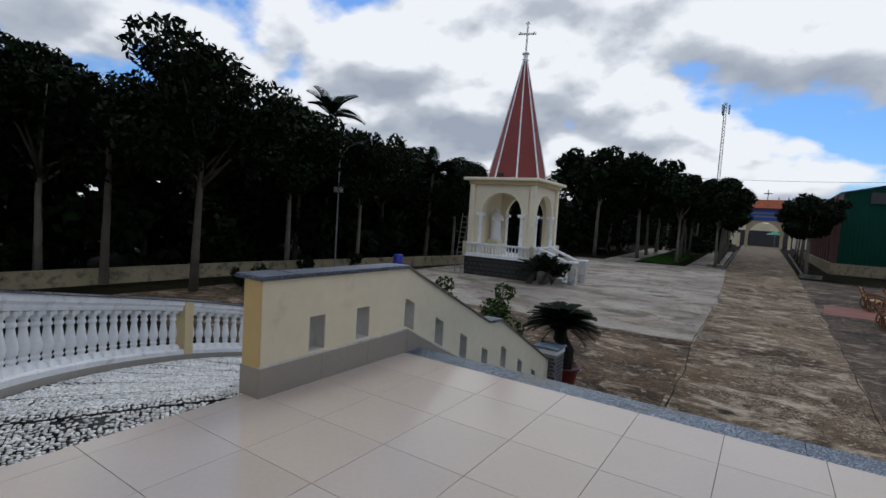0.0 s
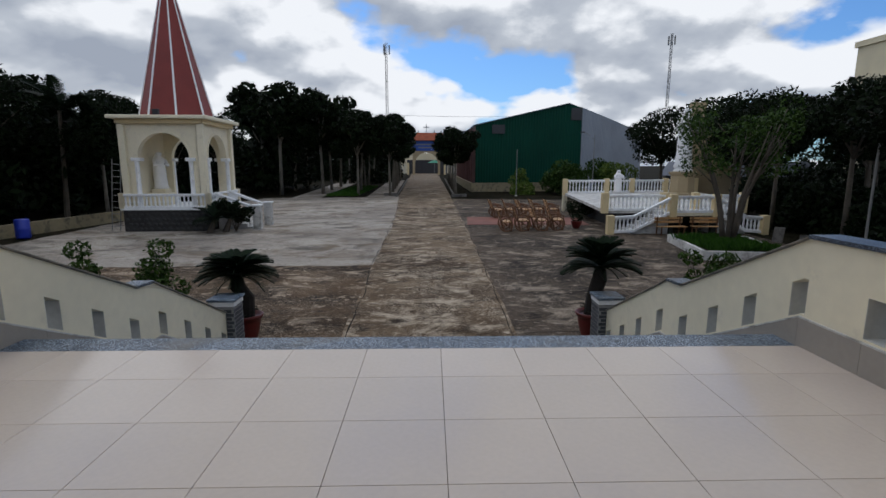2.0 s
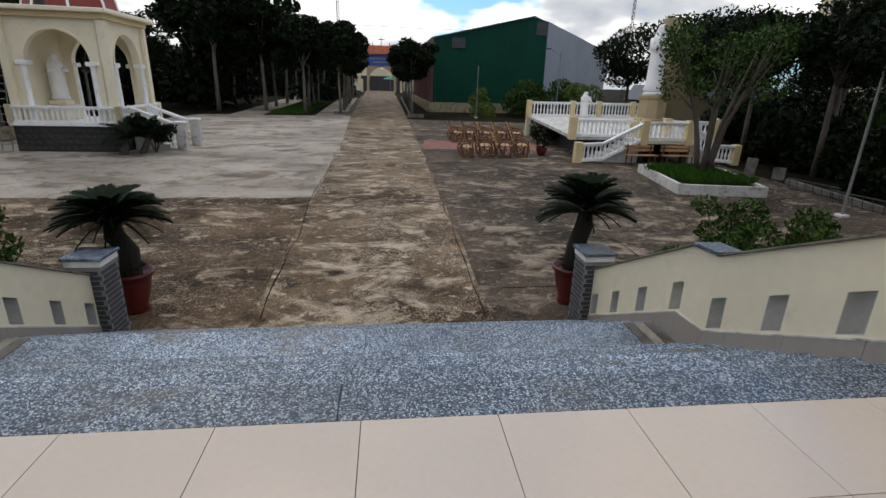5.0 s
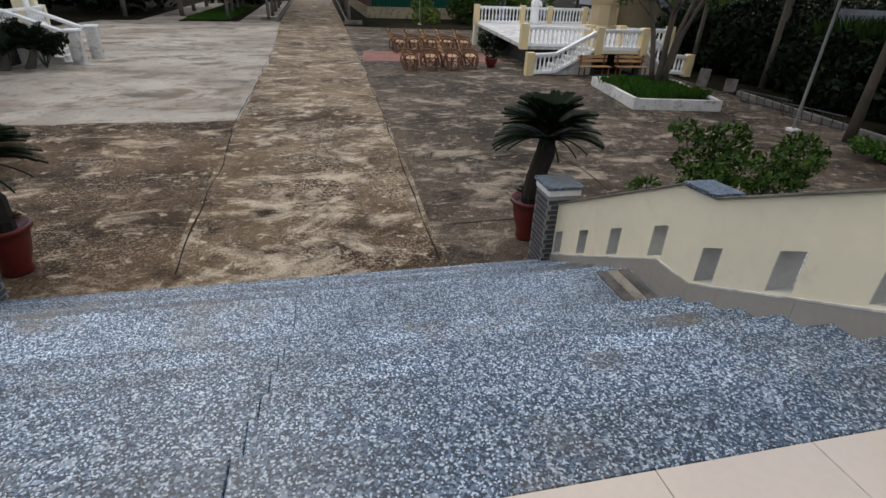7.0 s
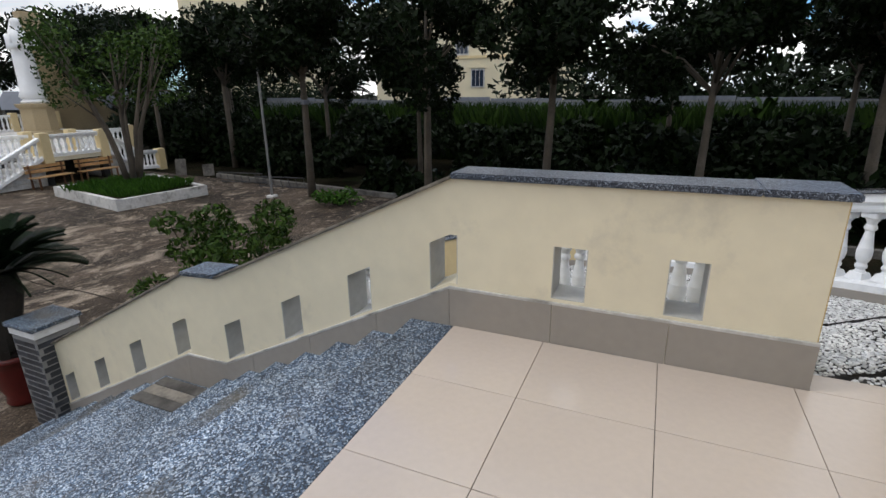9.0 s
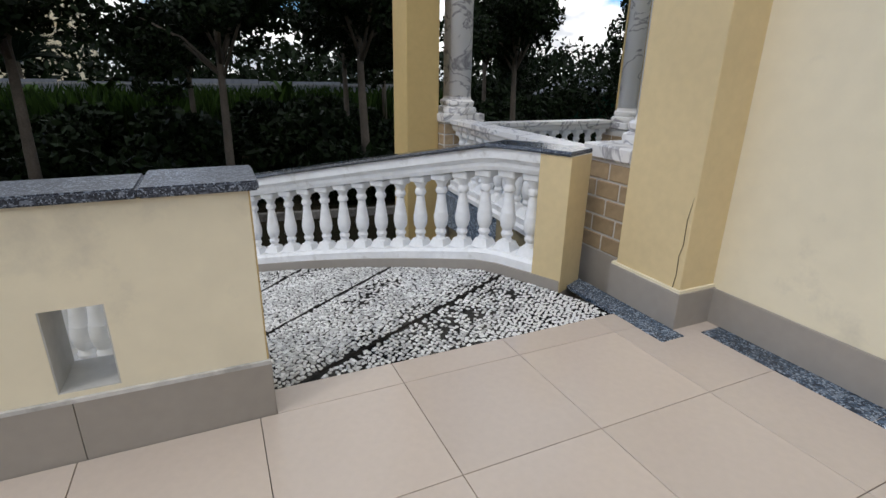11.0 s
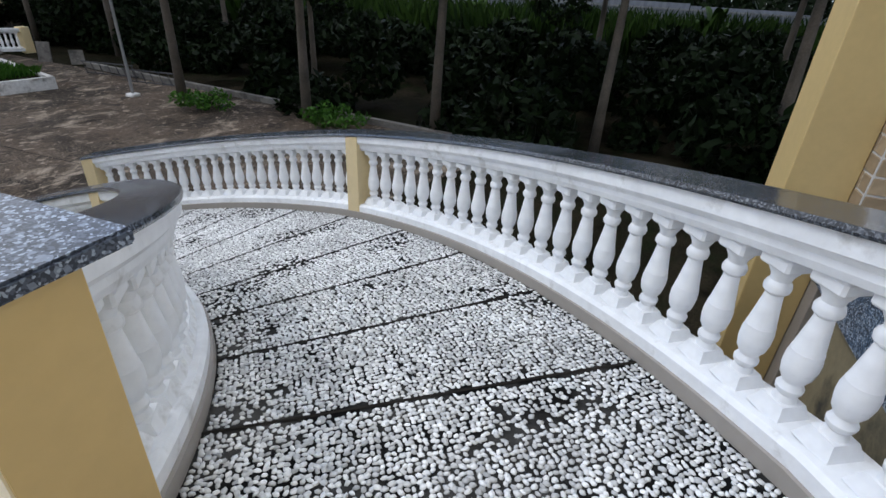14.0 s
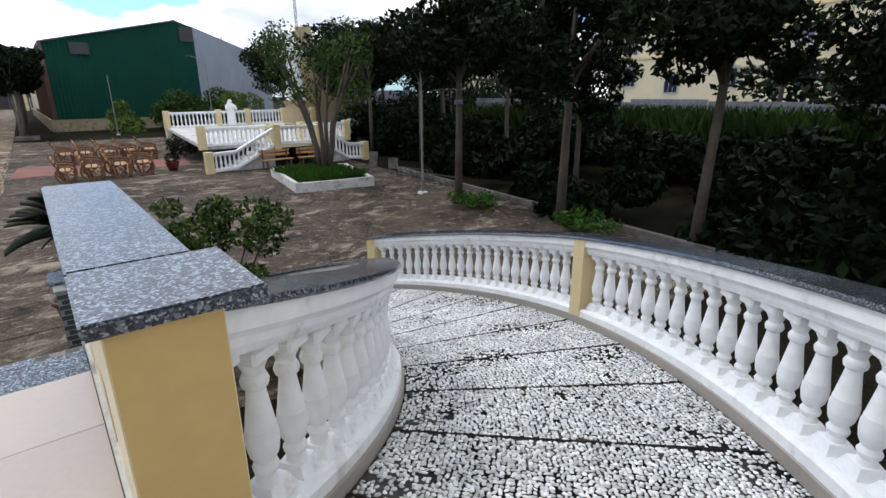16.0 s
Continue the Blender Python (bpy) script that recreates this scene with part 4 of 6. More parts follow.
def ribbon(name, pts, width, seed, label):
    """A ragged crack or joint filled with dirt."""
    bm = bmesh.new()
    rows = []
    line = []
    for (a, b) in zip(pts, pts[1:]):
        n = max(2, int((Vector(b) - Vector(a)).length / 0.25))
        line += [Vector(a).lerp(Vector(b), k / n) for k in range(n)]
    line.append(Vector(pts[-1]))
    for i, p in enumerate(line):
        d = (line[min(i + 1, len(line) - 1)] - line[max(i - 1, 0)]).normalized()
        o = Vector((d.y, -d.x))
        w = width * (0.35 + 0.9 * abs(noise.noise(Vector((p.x * 1.3, p.y * 1.3, seed)))))
        s = 0.10 * noise.noise(Vector((p.x * 0.7, p.y * 0.7, seed + 3)))
        rows.append((bm.verts.new((*(p + o * (s - w)), GROUND + 0.006)), bm.verts.new((*(p + o * (s + w)), GROUND + 0.006))))
    for (a, b), (c, d) in zip(rows, rows[1:]):
        bm.faces.new((a, b, d, c))
    return structure(name, bm, CRACK, label, "crack")


ribbon("crack_road", [(-1.5, 5.0), (-1.58, 8.6), (-1.85, 12.9), (-2.05, 26), (-2.6, 40)], 0.022, 1, "dark dirt-filled crack along the drive")
ribbon("crack_road", [(1.95, 4.9), (2.05, 12.2), (2.12, 24.6), (2.35, 46)], 0.018, 2, "dark dirt-filled joint along the drive")
for k, (x0, x1, y) in enumerate(((2.2, 14.5, 9.2), (2.2, 15.0, 14.5), (2.2, 9.0, 19.0), (2.3, 13, 6.0))):
    ribbon("joint_slab", [(x0, y), ((x0 + x1) / 2, y + 0.3), (x1, y - 0.1)], 0.02, 5 + k, "dirt-filled joint between old slabs")
for k, (y0, y1, x) in enumerate(((3.5, 20, 5.6), (3.5, 20.0, 8.9), (1.5, 20, 12.0))):
    ribbon("joint_slab", [(x, y0), (x + 0.15, (y0 + y1) / 2), (x + 0.1, y1)], 0.018, 15 + k, "dirt-filled joint between old slabs")


def kerb(name, p0, p1, w, h, mat, label, step=1.0):
    a, b = Vector((*p0, 0)), Vector((*p1, 0))
    d = (b - a).normalized()
    k = thing(name, (*((a + b) / 2)[:2], GROUND), label, "kerb", kind="structure")
    n = max(1, int((b - a).length / step))
    for i in range(n):
        u, v = a.lerp(b, i / n), a.lerp(b, (i + 1) / n - 0.008 / (b - a).length)
        o = Vector((d.y, -d.x, 0))
        path = [(Vector((u.x, u.y, GROUND)), o), (Vector((v.x, v.y, GROUND)), o)]
        part("kerb_stone", sweep(path, [(-w / 2, -0.1), (w / 2, -0.1), (w / 2, h - 0.015), (w / 2 - 0.015, h), (-w / 2 + 0.015, h), (-w / 2, h - 0.015)]), mat, k)


kerb("kerb", (13.1, -6.0), (16.1, 16.0), 0.14, 0.16, OLD_KERB, "long weathered concrete kerb before the trees")
kerb("kerb", (-3.4, 48.5), (-5.0, 110), 0.15, 0.14, OLD_KERB, "weathered kerb beside the drive", 3.0)
kerb("kerb", (2.75, 48.5), (3.4, 110), 0.15, 0.14, OLD_KERB, "weathered kerb beside the drive", 3.0)
kerb("kerb", (2.4, 48.6), (4.0, 48.8), 0.25, 0.30, OLD_KERB, "whitewashed end of a planting bed", 1.6)
kerb("kerb", (-3.3, 50.5), (-4.9, 50.6), 0.25, 0.30, OLD_KERB, "whitewashed end of a planting bed", 1.6)


def low_wall(name, pts, h, mat, label):
    for a, b in zip(pts, pts[1:]):
        va, vb = Vector((*a, GROUND - 0.1)), Vector((*b, GROUND - 0.1))
        d = (vb - va).normalized()
        structure(name, sweep([(va, (d.y, -d.x, 0)), (vb, (d.y, -d.x, 0))], [(-0.09, 0), (0.09, 0), (0.09, h + 0.06), (0.11, h + 0.06), (0.11, h + 0.1), (-0.11, h + 0.1), (-0.11, h + 0.06), (-0.09, h + 0.06)]),
                  mat, label, "wall")


low_wall("wall_boundary", [(-22.5, -14), (-21.3, 10), (-18.9, 26), (-17.6, 40)], 0.6, PLASTER_STAINED_SHADED, "low stained cream boundary wall, colour darkened for tree shade")
low_wall("wall_boundary", [(5.3, 58.5), (20.5, 60.5)], 1.1, PLASTER_STAINED_SHADED, "low stained cream wall before the shed")
low_wall("wall_boundary", [(5.3, 58.5), (5.0, 120)], 1.1, PLASTER_STAINED_SHADED, "low stained cream wall beside the drive")
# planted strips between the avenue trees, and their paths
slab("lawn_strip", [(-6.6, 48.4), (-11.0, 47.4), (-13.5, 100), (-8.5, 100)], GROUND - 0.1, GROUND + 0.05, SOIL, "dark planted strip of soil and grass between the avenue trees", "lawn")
slab("path_pale", [(-3.7, 50.4), (-6.5, 48.4), (-8.3, 100), (-5.2, 100)], GROUND - 0.1, GROUND + 0.004, CONCRETE_PALE, "pale concrete path beside the avenue")
slab("path_pale", [(-11.1, 47.3), (-13.9, 46.6), (-17.5, 100), (-13.7, 100)], GROUND - 0.1, GROUND + 0.004, CONCRETE_PALE, "pale concrete path beside the avenue")

# ---- grotto chapel with its spire ----
def arch_panel(w, h, open_w, spring, t):
    """A wall panel of width w (x centred) and height h with a round arched opening; local x, z, thickness along y."""
    r = open_w / 2
    steps = 16
    curve = [(r * math.cos(math.pi * k / steps), spring + r * math.sin(math.pi * k / steps)) for k in range(steps + 1)]
    return shell(curve, [(w / 2, 0), (w / 2, h), (-w / 2, h), (-w / 2, 0)], [(r, 0)], [(-r, 0)], t)


def shell(curve, outer, first, last, t):
    """One closed solid between an inner curve and a run of outer corners."""
    bm = bmesh.new()
    outline = first + curve + last + outer[::-1] if last else curve + outer[::-1]
    lo = [bm.verts.new((x, -t / 2, z)) for x, z in outline]
    hi = [bm.verts.new((x, t / 2, z)) for x, z in outline]
    faces = [bm.faces.new(lo), bm.faces.new(hi[::-1])]
    n = len(outline)
    for k in range(n):
        bm.faces.new((lo[k], lo[(k + 1) % n], hi[(k + 1) % n], hi[k]))
    bm.normal_update()
    bmesh.ops.triangulate(bm, faces=faces)
    return bm


def arch_band(open_w, spring, t, width=0.10):
    r = open_w / 2
    angles = [math.pi * k / 18 for k in range(19)]
    inner = [(r * math.cos(a), spring + r * math.sin(a)) for a in angles]
    outer = [((r + width) * math.cos(a), spring + (r + width) * math.sin(a)) for a in angles]
    return shell(inner, outer, [], [], t)


def build_chapel():
    turn = 2.0
    base = Matrix.Translation((-13.45, 24.05, GROUND)) @ pose(0, 0, 0, 0, 0, turn)
    c = new("chapel")
    c.matrix_basis = base
    tagged(c, "small open cream chapel with arches and a tall red spire", "chapel")

    def add(name, bm, mat, m=Matrix.Identity(4), label="", parent=None, smooth=False):
        return part(name, moved(bm, base @ m), mat, parent or c, label, smooth)

    H0, H1, B = 1.12, 5.45, 3.86       # floor, eave, body width
    half = B / 2
    add("plinth", box(-2.15, 2.15, -2.15, 2.15, -0.1, H0 - 0.02), DARK_STONE, label="dark rubble stone plinth")
    rng2 = random.Random(4)
    rubble = bmesh.new()
    bmesh.ops.create_icosphere(rubble, subdivisions=1, radius=0.5)
    stone = shared("rubble_stone", rubble, DARK_STONE, True)
    for side in range(2):
        for r in range(4):
            for k in range(14):
                u = -2.0 + (k + 0.5 * (r % 2)) * 0.30 + rng2.uniform(-0.05, 0.05)
                m = base @ pose(0, 0, 0, 0, 0, 90 * side) @ pose(u, -2.13, 0.12 + r * 0.25) @ Matrix.Diagonal((rng2.uniform(0.24, 0.33), 0.14, rng2.uniform(0.2, 0.26), 1))
                piece("rubble_stone", stone, c, m)
    add("floor_slab", box(-2.25, 2.25, -2.25, 2.25, H0 - 0.02, H0 + 0.08, 0.02), WHITE)
    for f in range(4):
        m = pose(0, 0, 0, 0, 0, 90 * f)
        if f != 3:
            add("arch_wall", arch_panel(B, H1 - H0, 2.55, 2.55, 0.26), CREAM, m @ pose(0, -half + 0.13, H0 + 0.06))
        else:
            add("back_wall", box(-half, half, -half, -half + 0.26, H0 + 0.06, H1), CREAM, m)
        if f != 3:
            add("arch_band", arch_band(2.55, 2.55, 0.34), CREAM, m @ pose(0, -half + 0.13, H0 + 0.06))
            for s in (-1, 1):
                col = lathe([(0.15, 0), (0.15, 0.08), (0.115, 0.12), (0.105, 2.3), (0.13, 2.36), (0.10, 2.38)], 14)
                add("column", col, WHITE, m @ pose(s * 1.34, -half - 0.02, H0 + 0.08), smooth=True)
                add("capital", box(-0.24, 0.24, -0.2, 0.2, 2.38, 2.56, 0.02), WHITE, m @ pose(s * 1.34, -half + 0.05, H0 + 0.08))
    for sx in (-1, 1):
        for sy in (-1, 1):
            add("corner_pier", box(sx * half - 0.16, sx * half + 0.16, sy * half - 0.16, sy * half + 0.16, H0 + 0.07, H1 - 0.02, 0.01), CREAM)
    add("eave_moulding", box(-2.15, 2.15, -2.15, 2.15, H1, H1 + 0.22, 0.02), PALE_OCHRE)
    add("eave_slab", box(-2.42, 2.42, -2.42, 2.42, H1 + 0.22, H1 + 0.40, 0.03), CREAM)
    # balcony rails on two sides
    for f in (0, 1, 3):
        m = pose(0, 0, 0, 0, 0, 90 * f)
        rail = add("balcony_rail", box(-2.24, 2.24, -2.24, -2.06, H0 + 0.72, H0 + 0.82, 0.01), WHITE, m)
        add("balcony_plinth", box(-2.24, 2.24, -2.24, -2.06, H0 + 0.08, H0 + 0.16, 0.01), WHITE, m)
        for k in range(20):
            if f == 1 and 7 <= k <= 12:
                continue
            at = base @ m @ pose(-1.98 + k * 0.208, -2.15, H0 + 0.16)
            piece("baluster", BALUSTER, c, at)
        for s in (-1, 1):
            add("balcony_post", box(s * 2.15 - 0.12, s * 2.15 + 0.12, -2.27, -2.03, H0 + 0.08, H0 + 0.86, 0.01), CREAM, m)
    # spire with white ribs
    zb, zt, rb = H1 + 0.40, 13.1, 1.80
    n = 8
    for k in range(n):
        a0, a1 = 2 * math.pi * (k + 0.5) / n, 2 * math.pi * (k + 1.5) / n
        bm = bmesh.new()
        q = [bm.verts.new((rb * math.cos(a), rb * math.sin(a), zb)) for a in (a0, a1)] + [bm.verts.new((0.12 * math.cos(a), 0.12 * math.sin(a), zt)) for a in (a1, a0)]
        bm.faces.new(q)
        geo = bmesh.ops.extrude_face_region(bm, geom=bm.faces[:])
        for v in [g for g in geo["geom"] if isinstance(g, bmesh.types.BMVert)]:
            v.co.xy *= 0.94
        add("spire_face", bm, ROOF_RED)
        add("spire_rib", tube([(rb * 1.005 * math.cos(a0), rb * 1.005 * math.sin(a0), zb), (0.13 * math.cos(a0), 0.13 * math.sin(a0), zt)], [0.055, 0.03], 6), WHITE)
    add("finial", lathe([(0.16, 0), (0.2, 0.08), (0.17, 0.14), (0.12, 0.18), (0.14, 0.36), (0.22, 0.42), (0.22, 0.48), (0.08, 0.56)], 12), WHITE, pose(0, 0, zt))
    cross = bmesh.new()
    z0 = zt + 0.5
    box(-0.055, 0.055, -0.05, 0.05, z0, z0 + 1.75, 0.015, cross)
    box(-0.42, 0.42, -0.05, 0.05, z0 + 1.08, z0 + 1.19, 0.015, cross)
    for x, z in ((-0.42, 1.135), (0.42, 1.135), (0, 1.75)):
        for dx, dz in ((0, 0.07), (0.07, 0), (-0.07, 0)):
            box(x + dx - 0.05, x + dx + 0.05, -0.05, 0.05, z0 + z + dz - 0.05, z0 + z + dz + 0.05, 0.02, cross)
    add("cross", cross, WHITE, pose(0, 0, 0, 0, 0, 18), "white cross with trefoil ends")
    add("floodlight", box(-0.16, 0.16, -2.40, -2.25, H1 + 0.42, H1 + 0.68, 0.02), DARK_STEEL, label="small floodlight on the eave")
    # niche altar
    add("altar", box(-1.66, -0.75, -0.6, 0.7, H0 + 0.08, H0 + 0.75, 0.03), CREAM)
    st = tagged(link("statue", moved(statue(2.0), base @ pose(-1.2, 0.05, H0 + 0.97, 0, 0, 60)), STATUE_WHITE, True), "white robed statue standing on the chapel altar", "statue")
    add("altar_step", box(-1.6, -0.85, -0.3, 0.4, H0 + 0.75, H0 + 0.97, 0.02), CREAM)
    # side steps with brick cheeks
    for s in (-1, 1):
        add("step_cheek", box(3.55, 3.95, s * 1.0 - 0.2, s * 1.0 + 0.2, -0.05, 1.25, 0.01), WHITEWASH, pose(0.6, -0.4, 0), "whitewashed brick pier")
        add("step_cap", box(3.5, 4.0, s * 1.0 - 0.25, s * 1.0 + 0.25, 1.25, 1.33, 0.01), WHITE, pose(0.6, -0.4, 0))
        add("step_rail", tube([(2.2, s * 1.0 - 0.4, H0 + 0.8), (4.2, s * 1.0 - 0.4, 1.15)], [0.09, 0.09], 6), WHITE)
    for k in range(6):
        add("step", box(2.25 + k * 0.3, 2.55 + k * 0.3, -1.3, 0.5, -0.05, H0 - (k + 1) * 0.17), WHITEWASH)
    return c


def statue(h):
    """A robed standing shape with folded arms and a veil, as one mesh."""
    bm = lathe([(0.0, 0.0), (0.17, 0.0), (0.20, 0.03), (0.17, 0.10), (0.155, 0.3), (0.145, 0.5), (0.13, 0.62), (0.15, 0.72), (0.155, 0.78), (0.11, 0.84), (0.055, 0.865), (0.06, 0.885),
                (0.078, 0.93), (0.075, 0.97), (0.05, 0.995), (0.0, 1.0)], 18)
    for v in bm.verts:
        a = math.atan2(v.co.y, v.co.x)
        v.co.x *= 1 + 0.07 * math.sin(a * 7) * (v.co.z < 0.75)
        v.co.y *= 0.8 + 0.06 * math.cos(a * 6) * (v.co.z < 0.75)
    for s in (-1, 1):
        tube([(s * 0.15, 0.0, 0.78), (s * 0.19, -0.06, 0.64), (s * 0.05, -0.15, 0.68)], [0.05, 0.05, 0.035], 8, bm)
    tube([(0, 0.07, 0.97), (0, 0.10, 0.8), (0, 0.12, 0.4), (0, 0.10, 0.05)], [0.05, 0.11, 0.12, 0.13], 8, bm)
    bm.transform(Matrix.Diagonal((h, h, h, 1)))
    return bm


build_chapel()

# ---- raised platform with stairs and statue ----
def rail_run(parent, a, b, height=0.82, spacing=0.21, posts=True):
    """Balustrade between two 3D places, level or sloping."""
    a, b = Vector(a), Vector(b)
    flat = Vector((b.x - a.x, b.y - a.y, 0))
    d = flat.normalized()
    o = Vector((d.y, -d.x, 0))
    path = [(a, o), (b, o)]
    part("plinth", sweep(path, [(-0.09, -0.02), (0.09, -0.02), (0.09, 0.10), (-0.09, 0.10)]), WHITE, parent)
    part("rail", sweep(path, [(-0.09, height - 0.13), (0.09, height - 0.13), (0.11, height - 0.08), (0.11, height), (-0.11, height), (-0.11, height - 0.08)]), WHITE, parent)
    n = max(1, round(flat.length / spacing))
    squeeze = (height - 0.22) / 0.565
    for i in range(n):
        at = a.lerp(b, (i + 0.5) / n)
        piece("baluster", BALUSTER, parent, Matrix.Translation((at.x, at.y, at.z + 0.09)) @ Matrix.Diagonal((1.05, 1.05, squeeze, 1)))


def post(parent, x, y, z0, z1, w=0.34):
    part("post", box(x - w / 2, x + w / 2, y - w / 2, y + w / 2, z0, z1, 0.015), PALE_OCHRE, parent, "pale ochre square post")


def build_platform():
    p = thing("platform", (13.0, 26, GROUND), "raised cream platform with white balustrades and twin front stairs", "platform", kind="structure")
    Z, ZB = -0.94, -0.66
    out = [(9.4, 22.0), (16.9, 22.2), (20.2, 27.0), (20.6, 34.0), (10.2, 33.0)]

    def deck_z(y):
        return Z + (ZB - Z) * max(0.0, y - 22.0) / 11.0

    def deck_block(corners, low, high):
        """A block under the gently rising deck; low is None where it stands in the ground."""
        bm = bmesh.new()
        bot = [bm.verts.new((x, y, GROUND - 0.1 if low is None else deck_z(y) + low)) for x, y in corners]
        top = [bm.verts.new((x, y, deck_z(y) + high)) for x, y in corners]
        bm.faces.new(bot[::-1])
        bm.faces.new(top)
        for k in range(len(corners)):
            n = (k + 1) % len(corners)
            bm.faces.new((bot[k], bot[n], top[n], top[k]))
        return bm

    part("deck", deck_block(out, -0.16, 0.0), WHITEWASH, p, "cream painted deck")
    part("base_wall", deck_block([(10.3, 22.7), (16.2, 23.0), (19.2, 27.0), (19.6, 33.2), (11.0, 32.2)], None, -0.16), DARK_STONE, p, "dark recessed base wall")
    back = [(10.2, 32.9), (13.4, 33.2), (15.4, 33.4), (18.1, 33.7), (20.5, 33.9)]
    for a, b in zip(back, back[1:]):
        rail_run(p, (*a, deck_z(a[1])), (*b, deck_z(b[1])), 0.95, 0.24)
    rail_run(p, (9.4, 22.05, Z), (12.6, 22.1, Z))
    rail_run(p, (14.3, 22.2, Z), (16.9, 22.2, Z))
    rail_run(p, (16.9, 22.2, Z), (20.1, 26.9, deck_z(26.9)), spacing=0.24)
    for x, y in [(9.4, 22.05), (12.6, 22.2), (14.3, 22.2), (16.9, 22.2), (20.1, 26.9)] + back:
        post(p, x, y, deck_z(y) - 0.16, deck_z(y) + (1.05 if y > 30 else 0.92))
    part("support", box(10.05, 10.35, 32.75, 33.05, GROUND - 0.05, ZB - 0.18), CREAM, p)
    # twin stairs that climb along the front
    y0, y1 = 20.55, 22.0
    for s, (xa, xb) in ((1, (9.2, 12.3)), (-1, (17.05, 14.5))):
        steps = 6
        for k in range(steps):
            u0, u1 = xa + (xb - xa) * (0.35 + 0.65 * k / steps), xa + (xb - xa) * (0.35 + 0.65 * (k + 1) / steps)
            z = GROUND + (Z - GROUND) * (k + 1) / steps
            part("step", box(*sorted((u0, xb)), y0 + 0.1, y1, z - 0.17, z, 0.005), WHITEWASH, p)
        ua = xa + (xb - xa) * 0.38
        rail_run(p, (xa, y0, GROUND + 0.06), (ua, y0, GROUND + 0.12))
        rail_run(p, (ua, y0, GROUND + 0.12), (xb, y0, Z + 0.04))
        post(p, xa, y0, GROUND - 0.05, GROUND + 0.94)
        post(p, xb, y0, Z - 0.2, Z + 0.94)
    rail_run(p, (12.3, y0, Z + 0.04), (14.5, y0, Z + 0.04))
    part("landing", box(12.2, 14.6, y0 - 0.05, 22.2, Z - 0.15, Z - 0.004, 0.01), CREAM, p)
    # sweeping guard from the stair to the deck
    for sx, sy in ((12.3, 20.6), (14.5, 20.6)):
        part("landing_leg", box(sx - 0.12, sx + 0.12, sy, sy + 0.24, GROUND - 0.05, Z - 0.15), DARK_STONE, p)
    # pedestal, statue and the tall shrine wall
    sx, sy = 18.0, 31.0
    q = thing("statue_pedestal", (sx, sy, deck_z(sy)), "tapered ochre plaster pedestal under the white statue", "pedestal")
    part("body", lathe([(1.0, 0), (1.0, 0.15), (0.85, 0.22), (0.80, 1.35), (0.95, 1.48), (1.0, 1.62), (0.6, 1.66)], 8, at=(sx, sy, deck_z(sy))), SHRINE, q)
    part("cap", lathe([(0.62, 1.66), (0.66, 1.74), (0.5, 1.86), (0.3, 1.9)], 16, at=(sx, sy, deck_z(sy))), STATUE_WHITE, q)
    tagged(link("statue", moved(statue(4.1), pose(sx, sy, deck_z(sy) + 1.88, 0, 0, -8) @ Matrix.Diagonal((0.8, 0.8, 1, 1))), STATUE_WHITE, True), "tall white robed statue on its ochre pedestal", "statue")
    shrine = thing("shrine_wall", (21.0, 33.1, Z), "tall pale ochre shrine wall curving down behind the statue", "shrine")
    prof = [(20.2 + 1.15 * u, Z + v) for u, v in ((0, -1.0), (4.5, -1.0), (4.5, 0.8), (3.5, 1.3), (2.6, 2.3), (1.7, 3.6), (1.0, 5.3), (0.7, 6.7), (0, 6.7))]
    part("wall_body", prism(prof, "y", 34.15, 34.55), SHRINE, shrine)
    part("pillar", box(20.0, 21.0, 34.1, 34.8, Z - 1.0, Z + 7.0, 0.03), SHRINE, shrine)
    tagged(link("statue", moved(statue(1.7), pose(14.1, 32.7, deck_z(32.7))), STATUE_WHITE, True), "small white statue standing on the platform edge", "statue")


build_platform()


# ---- benches ----
def build_bench():
    b = thing("wheel_bench", (0, 0, 0), "varnished wooden bench with spoked wheel ends on the plaza", "bench", "wheel benches")
    L = 1.15
    for k in range(3):
        part("seat_slat", box(-0.02 + k * 0.155, 0.125 + k * 0.155, -L / 2, L / 2, 0.415, 0.445, 0.006), WOOD, b)
    for k in range(3):
        part("back_slat", moved(box(-0.015, 0.015, -L / 2, L / 2, -0.05, 0.05, 0.006), pose(-0.10 - 0.045 * k, 0, 0.58 + 0.135 * k, 0, -18, 0)), WOOD, b)
    for s in (-1, 1):
        y = s * (L / 2 - 0.06)
        part("back_leg", tube([(0.08, y, 0.0), (-0.02, y, 0.42), (-0.24, y, 0.95)], [0.035, 0.038, 0.03], 6), DARK_WOOD, b)
        part("front_leg", tube([(0.40, y, 0.0), (0.40, y, 0.42)], [0.035, 0.035], 6), DARK_WOOD, b)
        part("arm", tube([(-0.16, y, 0.70), (0.2, y, 0.68), (0.42, y, 0.62), (0.42, y, 0.42)], [0.028] * 4, 6), DARK_WOOD, b)
        rim = bmesh.new()
        pts = [(0.16 + 0.30 * math.cos(a), s * (L / 2 + 0.01), 0.30 + 0.30 * math.sin(a)) for a in np.linspace(0, 2 * math.pi, 19)]
        tube(pts, [0.028] * 19, 6, rim)
        wheel = part("wheel_rim", rim, DARK_WOOD, b)
        for k in range(4):
            a = math.pi * k / 4
            part("spoke", tube([(0.16 - 0.28 * math.cos(a), s * (L / 2 + 0.01), 0.30 - 0.28 * math.sin(a)), (0.16 + 0.28 * math.cos(a), s * (L / 2 + 0.01), 0.30 + 0.28 * math.sin(a))],
                               [0.014, 0.014], 5), DARK_WOOD, wheel)
    return b


